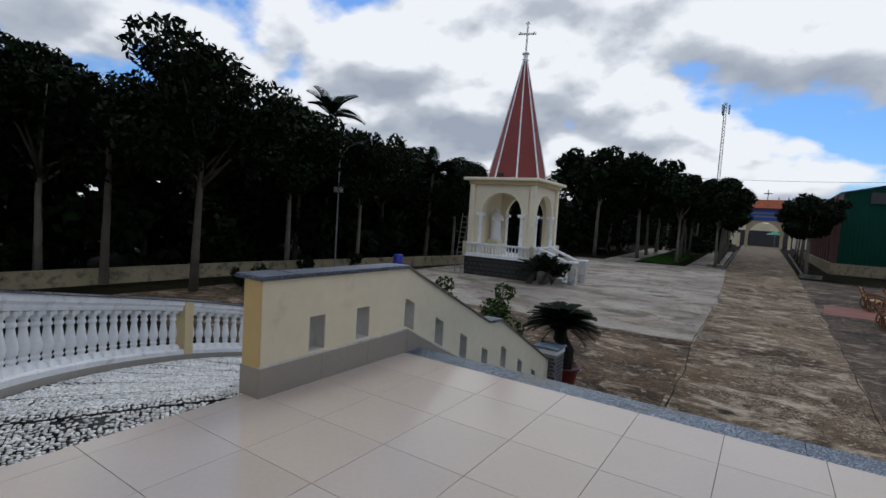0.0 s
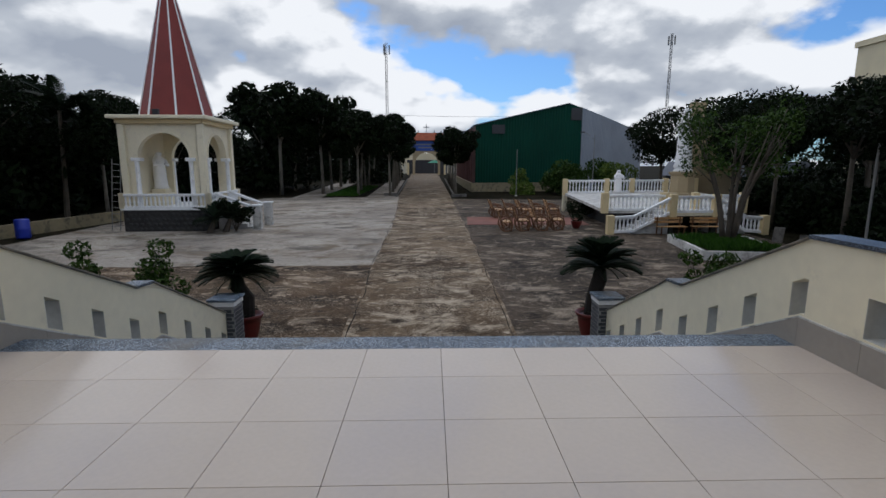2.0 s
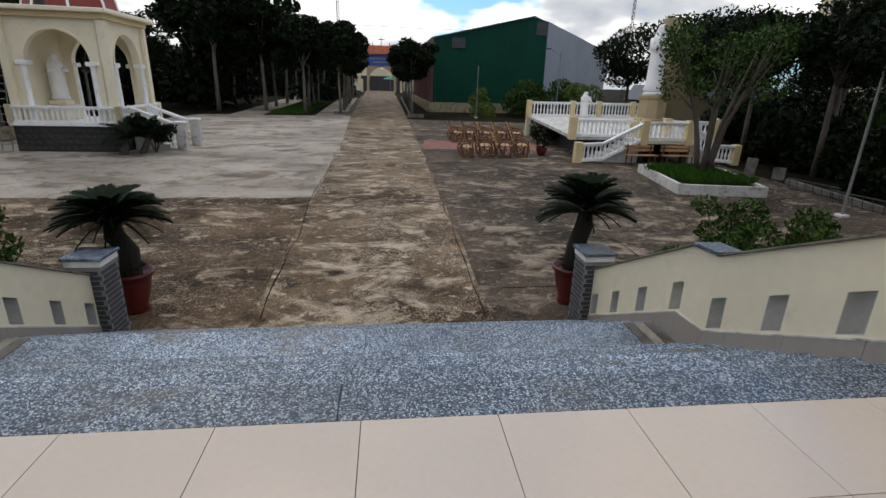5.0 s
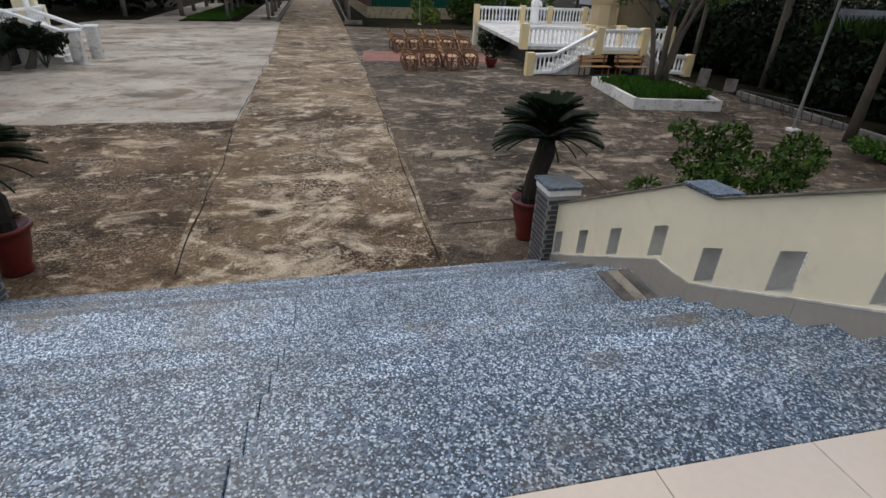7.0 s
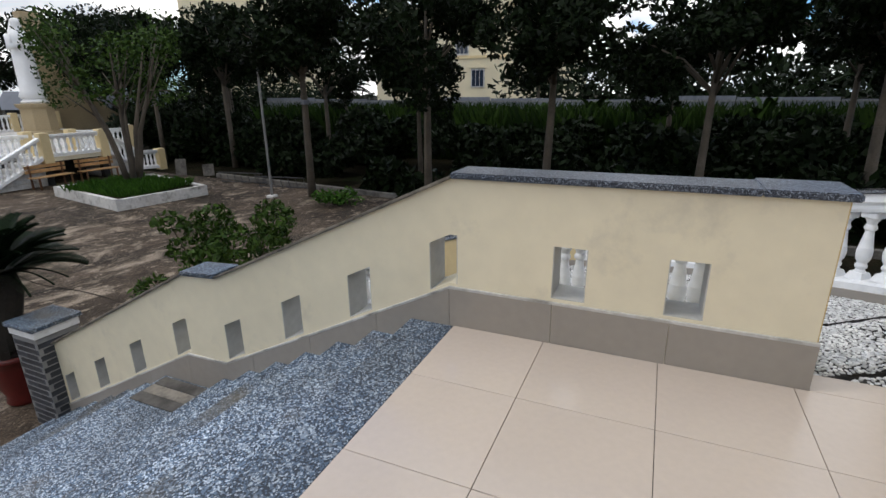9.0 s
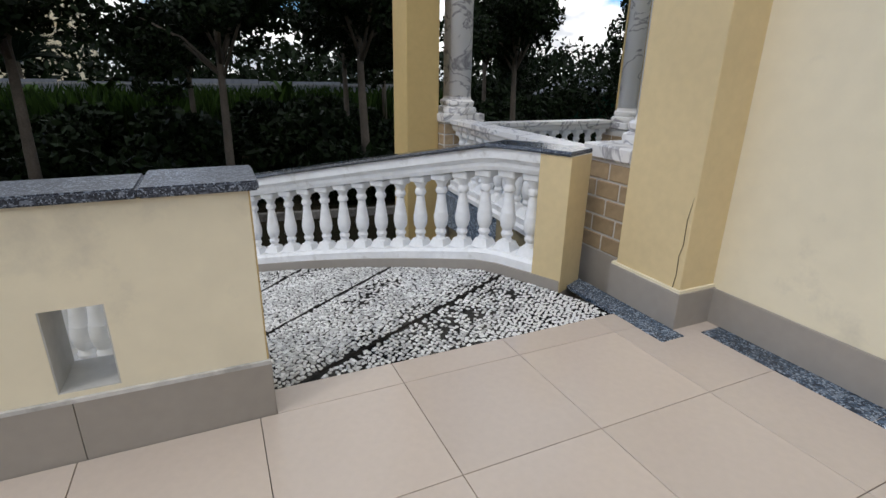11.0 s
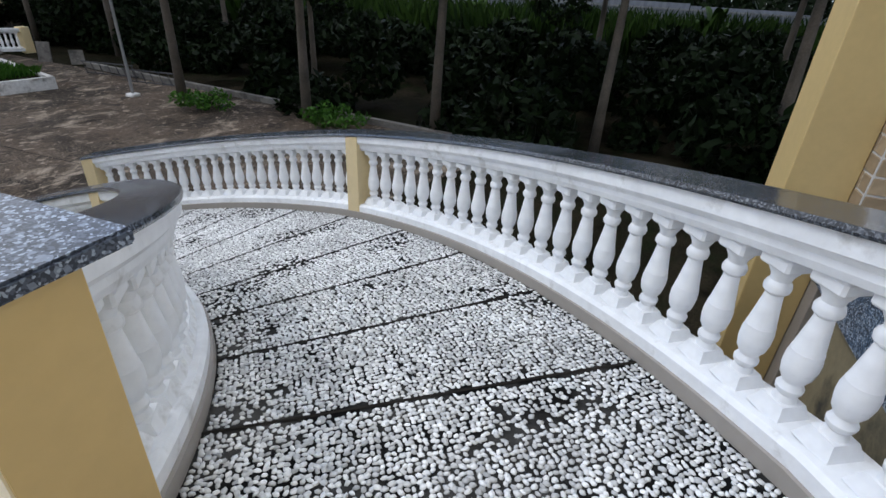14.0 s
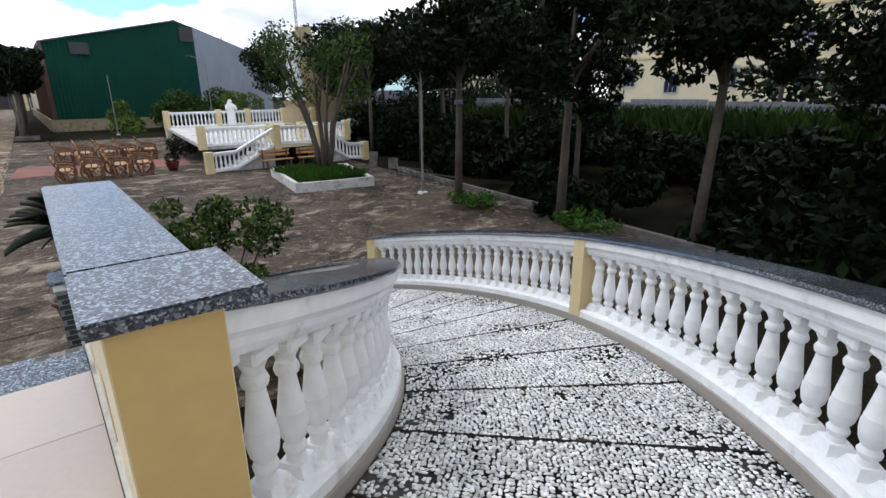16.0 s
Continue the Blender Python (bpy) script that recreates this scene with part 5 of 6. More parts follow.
bench = build_bench()
places = [(4.0, 22.2), (4.9, 22.35), (5.8, 22.4), (6.75, 22.6), (4.3, 28.4), (5.2, 28.6), (6.1, 28.5), (7.05, 28.8), (8.0, 28.7)]
STURDY = Matrix.Diagonal((1.15, 1.0, 1.12, 1))
bench.matrix_basis = pose(*places[0], GROUND + 0.0, 0, 0, -4) @ STURDY
for i, (x, y) in enumerate(places[1:]):
    copy_thing(bench, pose(x, y, GROUND + (0.012 if 24.8 < y < 28.2 else 0), 0, 0, (-8, 3, -6, 2, -5, 4, 0, -3)[i]) @ STURDY)


def build_long_bench():
    b = thing("park_bench", (0, 0, 0), "weathered yellow wooden bench standing under the platform stairs", "bench", "park benches")
    for k in range(3):
        part("seat_slat", box(-0.75, 0.75, -0.22 + k * 0.15, -0.09 + k * 0.15, 0.42, 0.45, 0.006), WOOD, b)
    for k in range(2):
        part("back_slat", box(-0.75, 0.75, 0.24, 0.27, 0.58 + k * 0.17, 0.70 + k * 0.17, 0.006), WOOD, b)
    for x in (-0.6, 0.6):
        part("back_leg", box(x - 0.03, x + 0.03, 0.21, 0.26, 0, 0.9, 0.006), DARK_WOOD, b)
        part("front_leg", box(x - 0.03, x + 0.03, -0.22, -0.17, 0, 0.42, 0.006), DARK_WOOD, b)
    return b


pb = build_long_bench()
pb.matrix_basis = pose(12.1, 20.15, GROUND, 0, 0, 6)
copy_thing(pb, pose(13.9, 20.15, GROUND, 0, 0, -3))

# ---- trees and plants ----
def tree(label, trunk_h, top, spread, seed, leaf, bark, leaves=2600, size=0.20, girth=0.13, limbs=7, lean=0.15):
    """A tapered trunk with limbs that carry leaf clumps of uneven size; local, standing at the origin."""
    r = np.random.default_rng(seed)
    t = thing("tree", (0, 0, 0), label, "tree", "plaza trees")
    bm = bmesh.new()
    lx, ly = r.uniform(-lean, lean, 2)
    trunk = [(0, 0, -0.1), (lx * 0.3, ly * 0.3, trunk_h * 0.35), (lx * 0.8, ly * 0.5, trunk_h * 0.7), (lx, ly, trunk_h), (lx * 1.2, ly, trunk_h + (top - trunk_h) * 0.55)]
    tube(trunk, [girth * 1.25, girth, girth * 0.85, girth * 0.7, girth * 0.25], 9, bm)
    centres, radii = [], []
    for k in range(limbs):
        a = 2 * math.pi * k / limbs + r.uniform(-0.4, 0.4)
        h0 = trunk_h * r.uniform(0.82, 1.0)
        reach = spread * r.uniform(0.55, 1.0)
        h1 = trunk_h + (top - trunk_h) * r.uniform(0.15, 0.85)
        base = Vector((lx, ly, h0))
        tip = Vector((lx + reach * math.cos(a), ly + reach * math.sin(a), h1))
        mid = base.lerp(tip, 0.5) + Vector((0, 0, 0.25))
        tube([base, mid, tip], [girth * 0.45, girth * 0.3, girth * 0.12], 6, bm)
        for f in (0.55, 0.8, 1.0):
            c = base.lerp(tip, f) + Vector(r.normal(size=3) * 0.25)
            centres.append(tuple(c))
            radii.append(spread * r.uniform(0.22, 0.42))
    for _ in range(limbs):
        centres.append((lx + r.normal() * spread * 0.35, ly + r.normal() * spread * 0.35, trunk_h + (top - trunk_h) * r.uniform(0.45, 0.9)))
        radii.append(spread * r.uniform(0.25, 0.45))
    part("trunk", bm, bark, t, smooth=True)
    v, f = leaf_cloud(centres, radii, leaves, size, r)
    crown = adopt(new("crown", from_arrays("crown", v, f, leaf)), t)
    return t


def plant_all(proto, spots, seed):
    r = random.Random(seed)
    first = True
    for x, y, s in spots:
        m = pose(x, y, GROUND, 0, 0, r.uniform(0, 360)) @ Matrix.Diagonal((s * r.uniform(0.92, 1.08), s * r.uniform(0.92, 1.08), s, 1))
        if first:
            proto.matrix_basis = m
            first = False
        else:
            copy_thing(proto, m)


row_a = tree("slender pale-trunked shade tree with a dark crown behind the kerb", 4.6, 7.2, 2.0, 11, LEAF_SHADED, BARK, 8600, 0.21, 0.12)
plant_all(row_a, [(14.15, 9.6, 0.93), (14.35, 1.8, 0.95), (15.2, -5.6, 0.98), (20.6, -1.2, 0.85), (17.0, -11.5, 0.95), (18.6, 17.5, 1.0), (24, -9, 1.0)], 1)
row_b = tree("slender pale-trunked shade tree with a broad dark crown", 4.4, 7.3, 2.15, 23, LEAF_SHADED, BARK, 8600, 0.21, 0.12)
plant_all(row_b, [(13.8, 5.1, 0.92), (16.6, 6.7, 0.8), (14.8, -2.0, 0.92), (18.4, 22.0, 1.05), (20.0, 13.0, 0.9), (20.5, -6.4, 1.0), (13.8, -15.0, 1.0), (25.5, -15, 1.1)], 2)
left_a = tree("tall dark shade tree by the boundary wall", 5.2, 9.6, 3.3, 31, LEAF_SHADED, BARK, 13000, 0.30, 0.16, 10)
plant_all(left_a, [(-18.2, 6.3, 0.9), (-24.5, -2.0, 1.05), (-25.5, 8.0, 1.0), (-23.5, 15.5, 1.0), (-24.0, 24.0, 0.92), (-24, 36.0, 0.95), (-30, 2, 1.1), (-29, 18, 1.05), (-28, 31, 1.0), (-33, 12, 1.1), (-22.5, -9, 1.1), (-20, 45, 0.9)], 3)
left_b = tree("dark leafy tree with a pale trunk by the boundary wall", 4.4, 8.8, 3.0, 37, LEAF_SHADED, PALE_BARK, 12500, 0.29, 0.14, 10)
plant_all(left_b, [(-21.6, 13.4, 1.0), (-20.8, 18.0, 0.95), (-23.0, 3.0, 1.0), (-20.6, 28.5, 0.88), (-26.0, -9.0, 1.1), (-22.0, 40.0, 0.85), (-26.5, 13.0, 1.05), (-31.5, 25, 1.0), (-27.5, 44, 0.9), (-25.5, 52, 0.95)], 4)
avenue = tree("whitewashed avenue tree with a round dark crown", 3.9, 7.4, 2.0, 41, LEAF_SHADED, PALE_BARK, 5200, 0.34, 0.11, 8)
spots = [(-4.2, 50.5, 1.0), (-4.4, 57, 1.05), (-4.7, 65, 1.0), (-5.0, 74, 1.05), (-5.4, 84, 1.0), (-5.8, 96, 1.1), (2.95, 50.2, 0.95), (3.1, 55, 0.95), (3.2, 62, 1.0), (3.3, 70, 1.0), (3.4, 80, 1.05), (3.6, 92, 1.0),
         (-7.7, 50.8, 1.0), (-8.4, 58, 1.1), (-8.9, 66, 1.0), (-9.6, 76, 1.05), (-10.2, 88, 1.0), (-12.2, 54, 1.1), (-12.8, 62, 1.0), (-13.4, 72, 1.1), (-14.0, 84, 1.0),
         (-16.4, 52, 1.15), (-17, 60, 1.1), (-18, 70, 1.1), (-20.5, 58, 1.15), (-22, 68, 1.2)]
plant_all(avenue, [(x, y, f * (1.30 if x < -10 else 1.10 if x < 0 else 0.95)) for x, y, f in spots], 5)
mid_tree = tree("rounded dark tree behind the platform", 3.4, 7.4, 2.9, 43, LEAF_SHADED, BARK, 6500, 0.26, 0.15, 9)
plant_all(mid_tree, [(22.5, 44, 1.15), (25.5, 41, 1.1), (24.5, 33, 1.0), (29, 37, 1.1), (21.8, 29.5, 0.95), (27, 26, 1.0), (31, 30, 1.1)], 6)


def planter_tree():
    """The many-stemmed tree that grows from the whitewashed bed."""
    t = thing("tree", (12.55, 16.2, GROUND), "many-stemmed shade tree with a light open crown in a whitewashed bed", "tree")
    r = np.random.default_rng(77)
    bm = bmesh.new()
    cs, rs = [], []
    for k in range(6):
        a = 2 * math.pi * k / 6 + r.uniform(-0.3, 0.3)
        b0 = Vector((12.55 + 0.16 * math.cos(a), 16.2 + 0.16 * math.sin(a), GROUND + 0.2))
        m1 = b0 + Vector((0.35 * math.cos(a), 0.35 * math.sin(a), 1.9))
        m2 = m1 + Vector((0.5 * math.cos(a), 0.5 * math.sin(a), 1.4))
        tip = m2 + Vector((0.6 * math.cos(a), 0.6 * math.sin(a), r.uniform(1.0, 2.2)))
        tube([b0, b0.lerp(m1, 0.5) + Vector((0.05, 0.03, 0)), m1, m2, tip], [0.11, 0.095, 0.08, 0.05, 0.02], 8, bm)
        for j in range(4):
            aa = a + r.uniform(-1.0, 1.0)
            e = m2 + Vector((r.uniform(0.3, 1.1) * math.cos(aa), r.uniform(0.3, 1.1) * math.sin(aa), r.uniform(-0.4, 1.9)))
            tube([m1.lerp(m2, r.uniform(0.3, 1)), e], [0.035, 0.012], 5, bm)
            cs.append(tuple(e)); rs.append(r.uniform(0.45, 0.8))
        cs.append(tuple(tip)); rs.append(0.75)
    part("trunk", bm, BARK, t, smooth=True)
    v, f = leaf_cloud(cs, rs, 4600, 0.15, r)
    adopt(new("crown", from_arrays("crown", v, f, LEAF_MID)), t)


planter_tree()


def blades(name, region, count, height, width, mat, label, seed, z=GROUND, bend=0.35):
    """Grass, reeds or strap leaves scattered over a region (list of x, y corner rows: x0, x1, y0, y1)."""
    r = np.random.default_rng(seed)
    area = np.array([(b - a) * (d - c) for a, b, c, d, *_ in region])
    pick = r.choice(len(region), count, p=area / area.sum())
    reg = np.array([q[:4] for q in region])[pick]
    x, y = r.uniform(reg[:, 0], reg[:, 1]), r.uniform(reg[:, 2], reg[:, 3])
    h = height * r.uniform(0.5, 1.15, count)
    a = r.uniform(0, 2 * math.pi, count)
    dx, dy = np.cos(a), np.sin(a)
    b = bend * h * r.uniform(0.2, 1.2, count)
    w = width * r.uniform(0.6, 1.3, count)
    base = np.stack([x, y, np.full(count, z)], 1)
    side = np.stack([-dy, dx, np.zeros(count)], 1) * w[:, None] / 2
    mid = base + np.stack([dx * b * 0.35, dy * b * 0.35, h * 0.6], 1)
    tip = base + np.stack([dx * b, dy * b, h * 0.92], 1)
    v = np.stack([base - side * 0.6, base + side * 0.6, mid + side, tip, mid - side], 1).reshape(-1, 3)
    f = np.arange(count * 5).reshape(-1, 5)
    ob = new(name, from_arrays(name, v, f, mat))
    return tagged(ob, label, "plants", "", "stuff")


def thicket(name, boxes, count, size, mat, label, seed):
    """A dense mass of leaves that fills rough boxes, with an uneven top."""
    r = np.random.default_rng(seed)
    cs, rs = [], []
    for x0, x1, y0, y1, z0, z1 in boxes:
        n = int(max(4, (x1 - x0) * (y1 - y0) * (z1 - z0) / 4.0))
        for _ in range(n):
            cs.append((r.uniform(x0, x1), r.uniform(y0, y1), r.uniform(z0, z1)))
            rs.append(r.uniform(0.6, 1.5))
    v, f = leaf_cloud(cs, rs, count, size, r)
    v[:, 2] = np.maximum(v[:, 2], GROUND - 0.02)
    ob = new(name, from_arrays(name, v, f, mat))
    return tagged(ob, label, "plants", "", "stuff")


# the near-black leaf colour carries the shade inside these thickets
thicket("undergrowth", [(14.4, 16.4, -14, 4.5, GROUND + 0.05, GROUND + 0.7), (15.9, 16.9, 4.5, 14, GROUND + 0.1, GROUND + 0.8), (14.9, 17.2, -3.0, 7.5, GROUND + 0.1, GROUND + 0.9), (16.8, 20.5, -16, 17, GROUND + 0.2, GROUND + 1.5), (20, 24.5, -18, 22, GROUND + 0.2, GROUND + 1.7), (18.5, 21, 18, 27, GROUND, GROUND + 2.0)], 90000, 0.32, LEAF_SHADED,
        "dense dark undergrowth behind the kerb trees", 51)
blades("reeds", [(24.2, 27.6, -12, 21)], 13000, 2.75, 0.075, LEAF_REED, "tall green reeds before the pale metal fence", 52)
thicket("left_thicket", [(-33, -23.5, -16, 48, GROUND + 0.3, GROUND + 6.5), (-23.2, -21.8, -14, 30, GROUND + 0.4, GROUND + 3.5)], 70000, 0.62, LEAF_SHADED, "dense dark wood behind the boundary wall", 54)
thicket("back_thicket", [(-34, -16, 52, 72, GROUND + 0.5, GROUND + 5.5), (-60, -30, 40, 90, GROUND, GROUND + 7), (-45, -7, 98, 125, GROUND, GROUND + 8), (-16, -7, 80, 98, GROUND, GROUND + 3)], 60000, 0.9, LEAF_SHADED, "dark far wood behind the avenue", 55)
thicket("porch_thicket", [(17, 27, -30, -17, GROUND + 0.3, GROUND + 4.0), (11, 18, -28, -18, GROUND + 0.3, GROUND + 2.2)], 20000, 0.30, LEAF_SHADED, "dark leafy thicket beyond the side porch", 56)
thicket("far_thicket", [(28.8, 46, 24, 48, GROUND, GROUND + 3.0), (29.5, 50, -34, 8, GROUND, GROUND + 5.2), (29.5, 50, 8, 26, GROUND, GROUND + 1.8), (40, 58, 36, 52, GROUND, GROUND + 5)], 46000, 0.5, LEAF_SHADED, "dark shrubs and trees beyond the metal fence", 57)
thicket("shed_shrubs", [(13.0, 21.5, 50.5, 56.0, GROUND + 0.3, GROUND + 3.2)], 12000, 0.30, LEAF_MID, "green shrubs growing before the shed", 58)
thicket("shed_shrubs_yellow", [(10.3, 12.2, 52.5, 54.5, GROUND + 0.4, GROUND + 3.0), (18.2, 21.0, 46.5, 49.0, GROUND + 0.4, GROUND + 3.0)], 3800, 0.30, LEAF_LIGHT, "yellow-green croton shrubs", 59)


def bush(x, y, z, r0, h, label, seed, leaf=LEAF_MID, count=1300, size=0.10):
    b = thing("bush", (x, y, z), label, "bush", "garden bushes")
    r = np.random.default_rng(seed)
    bm = bmesh.new()
    cs, rs = [], []
    for k in range(9):
        a = 2 * math.pi * k / 9 + r.uniform(-0.3, 0.3)
        tip = Vector((x + r0 * r.uniform(0.35, 0.95) * math.cos(a), y + r0 * r.uniform(0.35, 0.95) * math.sin(a), z + h * r.uniform(0.55, 1.0)))
        tube([(x, y, z), Vector((x, y, z)).lerp(tip, 0.5) + Vector((0, 0, h * 0.1)), tip], [0.022, 0.015, 0.005], 5, bm)
        for f in (0.6, 0.85, 1.0):
            cs.append(tuple(Vector((x, y, z)).lerp(tip, f)))
            rs.append(r0 * r.uniform(0.16, 0.30))
    part("stem", bm, BARK, b)
    v, f = leaf_cloud(cs, rs, count, size, r)
    adopt(new("foliage", from_arrays("foliage", v, f, leaf)), b)
    return b


bush(4.75, 3.45, GROUND, 0.95, 2.05, "leafy green garden bush beside the stair wall", 61, LEAF_MID, 6500, 0.075)
bush(-4.75, 3.7, GROUND, 1.15, 2.3, "leafy green garden bush beside the stair wall", 62, LEAF_MID, 8000, 0.08)
bush(-4.3, 2.6, GROUND, 0.7, 2.0, "leafy green garden bush beside the stair wall", 63, LEAF_MID, 4000, 0.08)
bush(9.9, 28.2, GROUND, 1.2, 1.0, "low olive-brown shrub beside the platform", 64, LEAF_SHADED, 2200, 0.12)
bush(13.5, 8.1, GROUND, 0.9, 0.35, "low clump of grass round a tree foot", 65, GRASS, 900, 0.12)
bush(13.6, 4.2, GROUND, 0.9, 0.4, "low clump of grass round a tree foot", 66, GRASS, 900, 0.12)
for k, (x, y) in enumerate(((-17.6, 9.0), (-19.9, 13.2), (-20.1, 17.0), (-17.0, 7.6))):
    bush(x, y, GROUND, 0.6, 0.9, "small dark shrub by the boundary wall", 67 + k, LEAF_SHADED, 700, 0.13)


def frond_mesh(length, seed):
    """A stiff arched feather leaf with paired narrow leaflets, along +x."""
    r = random.Random(seed)
    bm = bmesh.new()
    n = 36
    pts = []
    for k in range(n + 1):
        u = k / n
        pts.append(Vector((length * u * (1 - 0.10 * u), 0, length * (0.22 * u - 0.40 * u * u))))
    tube(pts[::4] + [pts[-1]], [0.011] * len(pts[::4]) + [0.003], 4, bm)
    for k in range(4, n):
        u = k / n
        ll = length * 0.26 * math.sin(math.pi * (0.12 + 0.80 * u)) * r.uniform(0.9, 1.1)
        for s in (-1, 1):
            p = pts[k]
            q = p + Vector((ll * 0.45, s * ll * 0.85, ll * 0.28))
            w = Vector((0.0085, 0, 0.0))
            bm.faces.new([bm.verts.new(p - w), bm.verts.new(p + w), bm.verts.new((p + q) / 2 + w * 1.1), bm.verts.new(q), bm.verts.new((p + q) / 2 - w * 1.1)])
    me = bpy.data.meshes.new("frond")
    bm.to_mesh(me)
    bm.free()
    me.materials.append(LEAF_SAGO)
    return me


FRONDS = [frond_mesh(0.84, 1), frond_mesh(0.78, 2), frond_mesh(0.68, 3)]


def sago(x, y, seed, top=1.56, tilts=(10, 32, 56)):
    s = thing("sago_palm", (x, y, GROUND), "dark sago palm in a red glazed pot at the stair foot", "potted palm", "sago palms")
    r = random.Random(seed)
    px, py = x - 0.13 * (1 if x > 0 else -1), y
    part("pot", lathe([(0.16, 0), (0.175, 0.03), (0.16, 0.10), (0.21, 0.25), (0.25, 0.46), (0.265, 0.56), (0.305, 0.58), (0.31, 0.63), (0.285, 0.64), (0.26, 0.58), (0.0, 0.57)], 24,
                      at=(px, py, GROUND)), TERRACOTTA, s, "red glazed pot", True)
    part("trunk", tube([(px, py, GROUND + 0.5), (px + 0.03, py, GROUND + 0.95), (x, y, GROUND + top - 0.26), (x, y, GROUND + top)], [0.15, 0.14, 0.14, 0.10], 10), SAGO_TRUNK, s, "scaly dark trunk")
    for k in range(60):
        ring = k // 20
        a = k * 137.5 + r.uniform(-8, 8)
        up = tilts[ring] + r.uniform(-9, 9)
        m = Matrix.Translation((x, y, GROUND + top - 0.06 + 0.05 * ring)) @ pose(0, 0, 0, 0, 0, a) @ pose(0, 0, 0, 0, -up, 0)
        piece("frond", FRONDS[ring], s, m)
    for k in range(12):
        m = Matrix.Translation((px, py, GROUND + 0.60)) @ pose(0, 0, 0, 0, 0, k * 137.5) @ pose(0, 0, 0, 0, -r.uniform(15, 55), 0) @ Matrix.Diagonal((0.42, 0.42, 0.42, 1))
        piece("pup_frond", FRONDS[2], s, m)


sago(3.50, 5.42, 1)
sago(-3.46, 5.40, 2, 1.44, (2, 18, 36))


def coconut(x, y, h, seed, scale=1.0):
    p = thing("palm_tree", (x, y, GROUND), "slim coconut palm with drooping fronds among the trees", "palm tree", "coconut palms")
    r = random.Random(seed)
    part("trunk", tube([(x, y, GROUND - 0.1), (x + 0.2, y, GROUND + h * 0.5), (x + 0.35, y, GROUND + h)], [0.18, 0.13, 0.10], 8), BARK, p)
    for k in range(18):
        m = Matrix.Translation((x + 0.35, y, GROUND + h)) @ pose(0, 0, 0, 0, 0, k * 137.5) @ pose(0, 0, 0, 0, -r.uniform(-5, 65), 0) @ Matrix.Diagonal((3.0 * scale, 3.0 * scale, 3.0 * scale, 1))
        piece("frond", FRONDS[0], p, m)


coconut(-22.5, 27.5, 6.6, 3)
coconut(-26, 20.0, 9.6, 4)
coconut(-21.5, 4.6, 5.4, 5)
coconut(31, 6.0, 3.6, 6, 0.9)
coconut(24.5, 15.2, 3.4, 7, 0.7)
for k, (x, y) in enumerate(((-11.0, 21.2), (-10.4, 21.7))):
    coconut(x, y, 0.7, 9 + k, 0.5)
bush(-9.9, 21.9, GROUND, 1.0, 1.7, "clump of garden plants beside the chapel steps", 91, LEAF_SHADED, 1500, 0.16)


def banana(x, y, h, seed):
    """A clump of broad arching leaves on a soft stem."""
    p = thing("banana_plant", (x, y, GROUND), "green banana plant with broad torn leaves before the fence", "plant", "banana plants")
    r = random.Random(seed)
    part("stem", tube([(x, y, GROUND - 0.05), (x + 0.05, y, GROUND + h * 0.6)], [0.12, 0.07], 8), LEAF_MID, p)
    for k in range(8):
        a = k * 2.4 + r.uniform(-0.3, 0.3)
        reach, rise = r.uniform(0.5, 1.1), h * r.uniform(0.25, 0.5)
        bm = bmesh.new()
        rows = []
        for i in range(9):
            u = i / 8
            c = Vector((x + math.cos(a) * reach * u, y + math.sin(a) * reach * u, GROUND + h * 0.58 + rise * (1.9 * u - 1.2 * u * u)))
            w = 0.24 * math.sin(math.pi * min(1.0, 0.08 + 0.92 * u)) + 0.01
            o = Vector((-math.sin(a), math.cos(a), 0)) * w
            rows.append([bm.verts.new(c - o + Vector((0, 0, 0.35 * w))), bm.verts.new(c), bm.verts.new(c + o + Vector((0, 0, 0.35 * w)))])
        for q, s in zip(rows, rows[1:]):
            for j in range(2):
                bm.faces.new((q[j], q[j + 1], s[j + 1], s[j]))
        part("leaf", bm, LEAF_MID, p)


for k, (x, y, h) in enumerate(((26.3, 4.6, 3.0), (26.8, 2.2, 3.2), (25.9, -0.6, 2.9), (26.6, 9.8, 3.0), (26.2, 14.5, 2.8), (25.2, -4.8, 3.1))):
    banana(x, y, h, 200 + k)


def planting_bed():
    b = thing("planter_bed", (12.1, 15.7, GROUND), "whitewashed low bed wall filled with bright green grass", "planter", kind="structure")
    c = [(10.2, 13.75), (13.1, 13.25), (14.25, 17.5), (11.0, 18.2)]
    for i in range(4):
        a, d = Vector((*c[i], GROUND)), Vector((*c[(i + 1) % 4], GROUND))
        t = (d - a).normalized()
        part("bed_wall", sweep([(a, (t.y, -t.x, 0)), (d, (t.y, -t.x, 0))], [(-0.14, -0.1), (0.0, -0.1), (0.0, 0.34), (-0.14, 0.34)]), WHITEWASH, b)
    part("soil", prism([(10.35, 13.9), (13.0, 13.4), (14.1, 17.4), (11.1, 18.0)], "z", GROUND - 0.05, GROUND + 0.26), SOIL, b)


planting_bed()
blades("bed_grass", [(10.75, 13.3, 14.1, 17.3)], 2600, 0.34, 0.035, GRASS, "bright green strap grass in the whitewashed bed", 71, GROUND + 0.25, 0.6)
blades("lawn_grass", [(-10.9, -7.6, 48.8, 70)], 7000, 0.28, 0.05, GRASS, "green grass between the avenue trees", 72, GROUND + 0.05, 0.6)

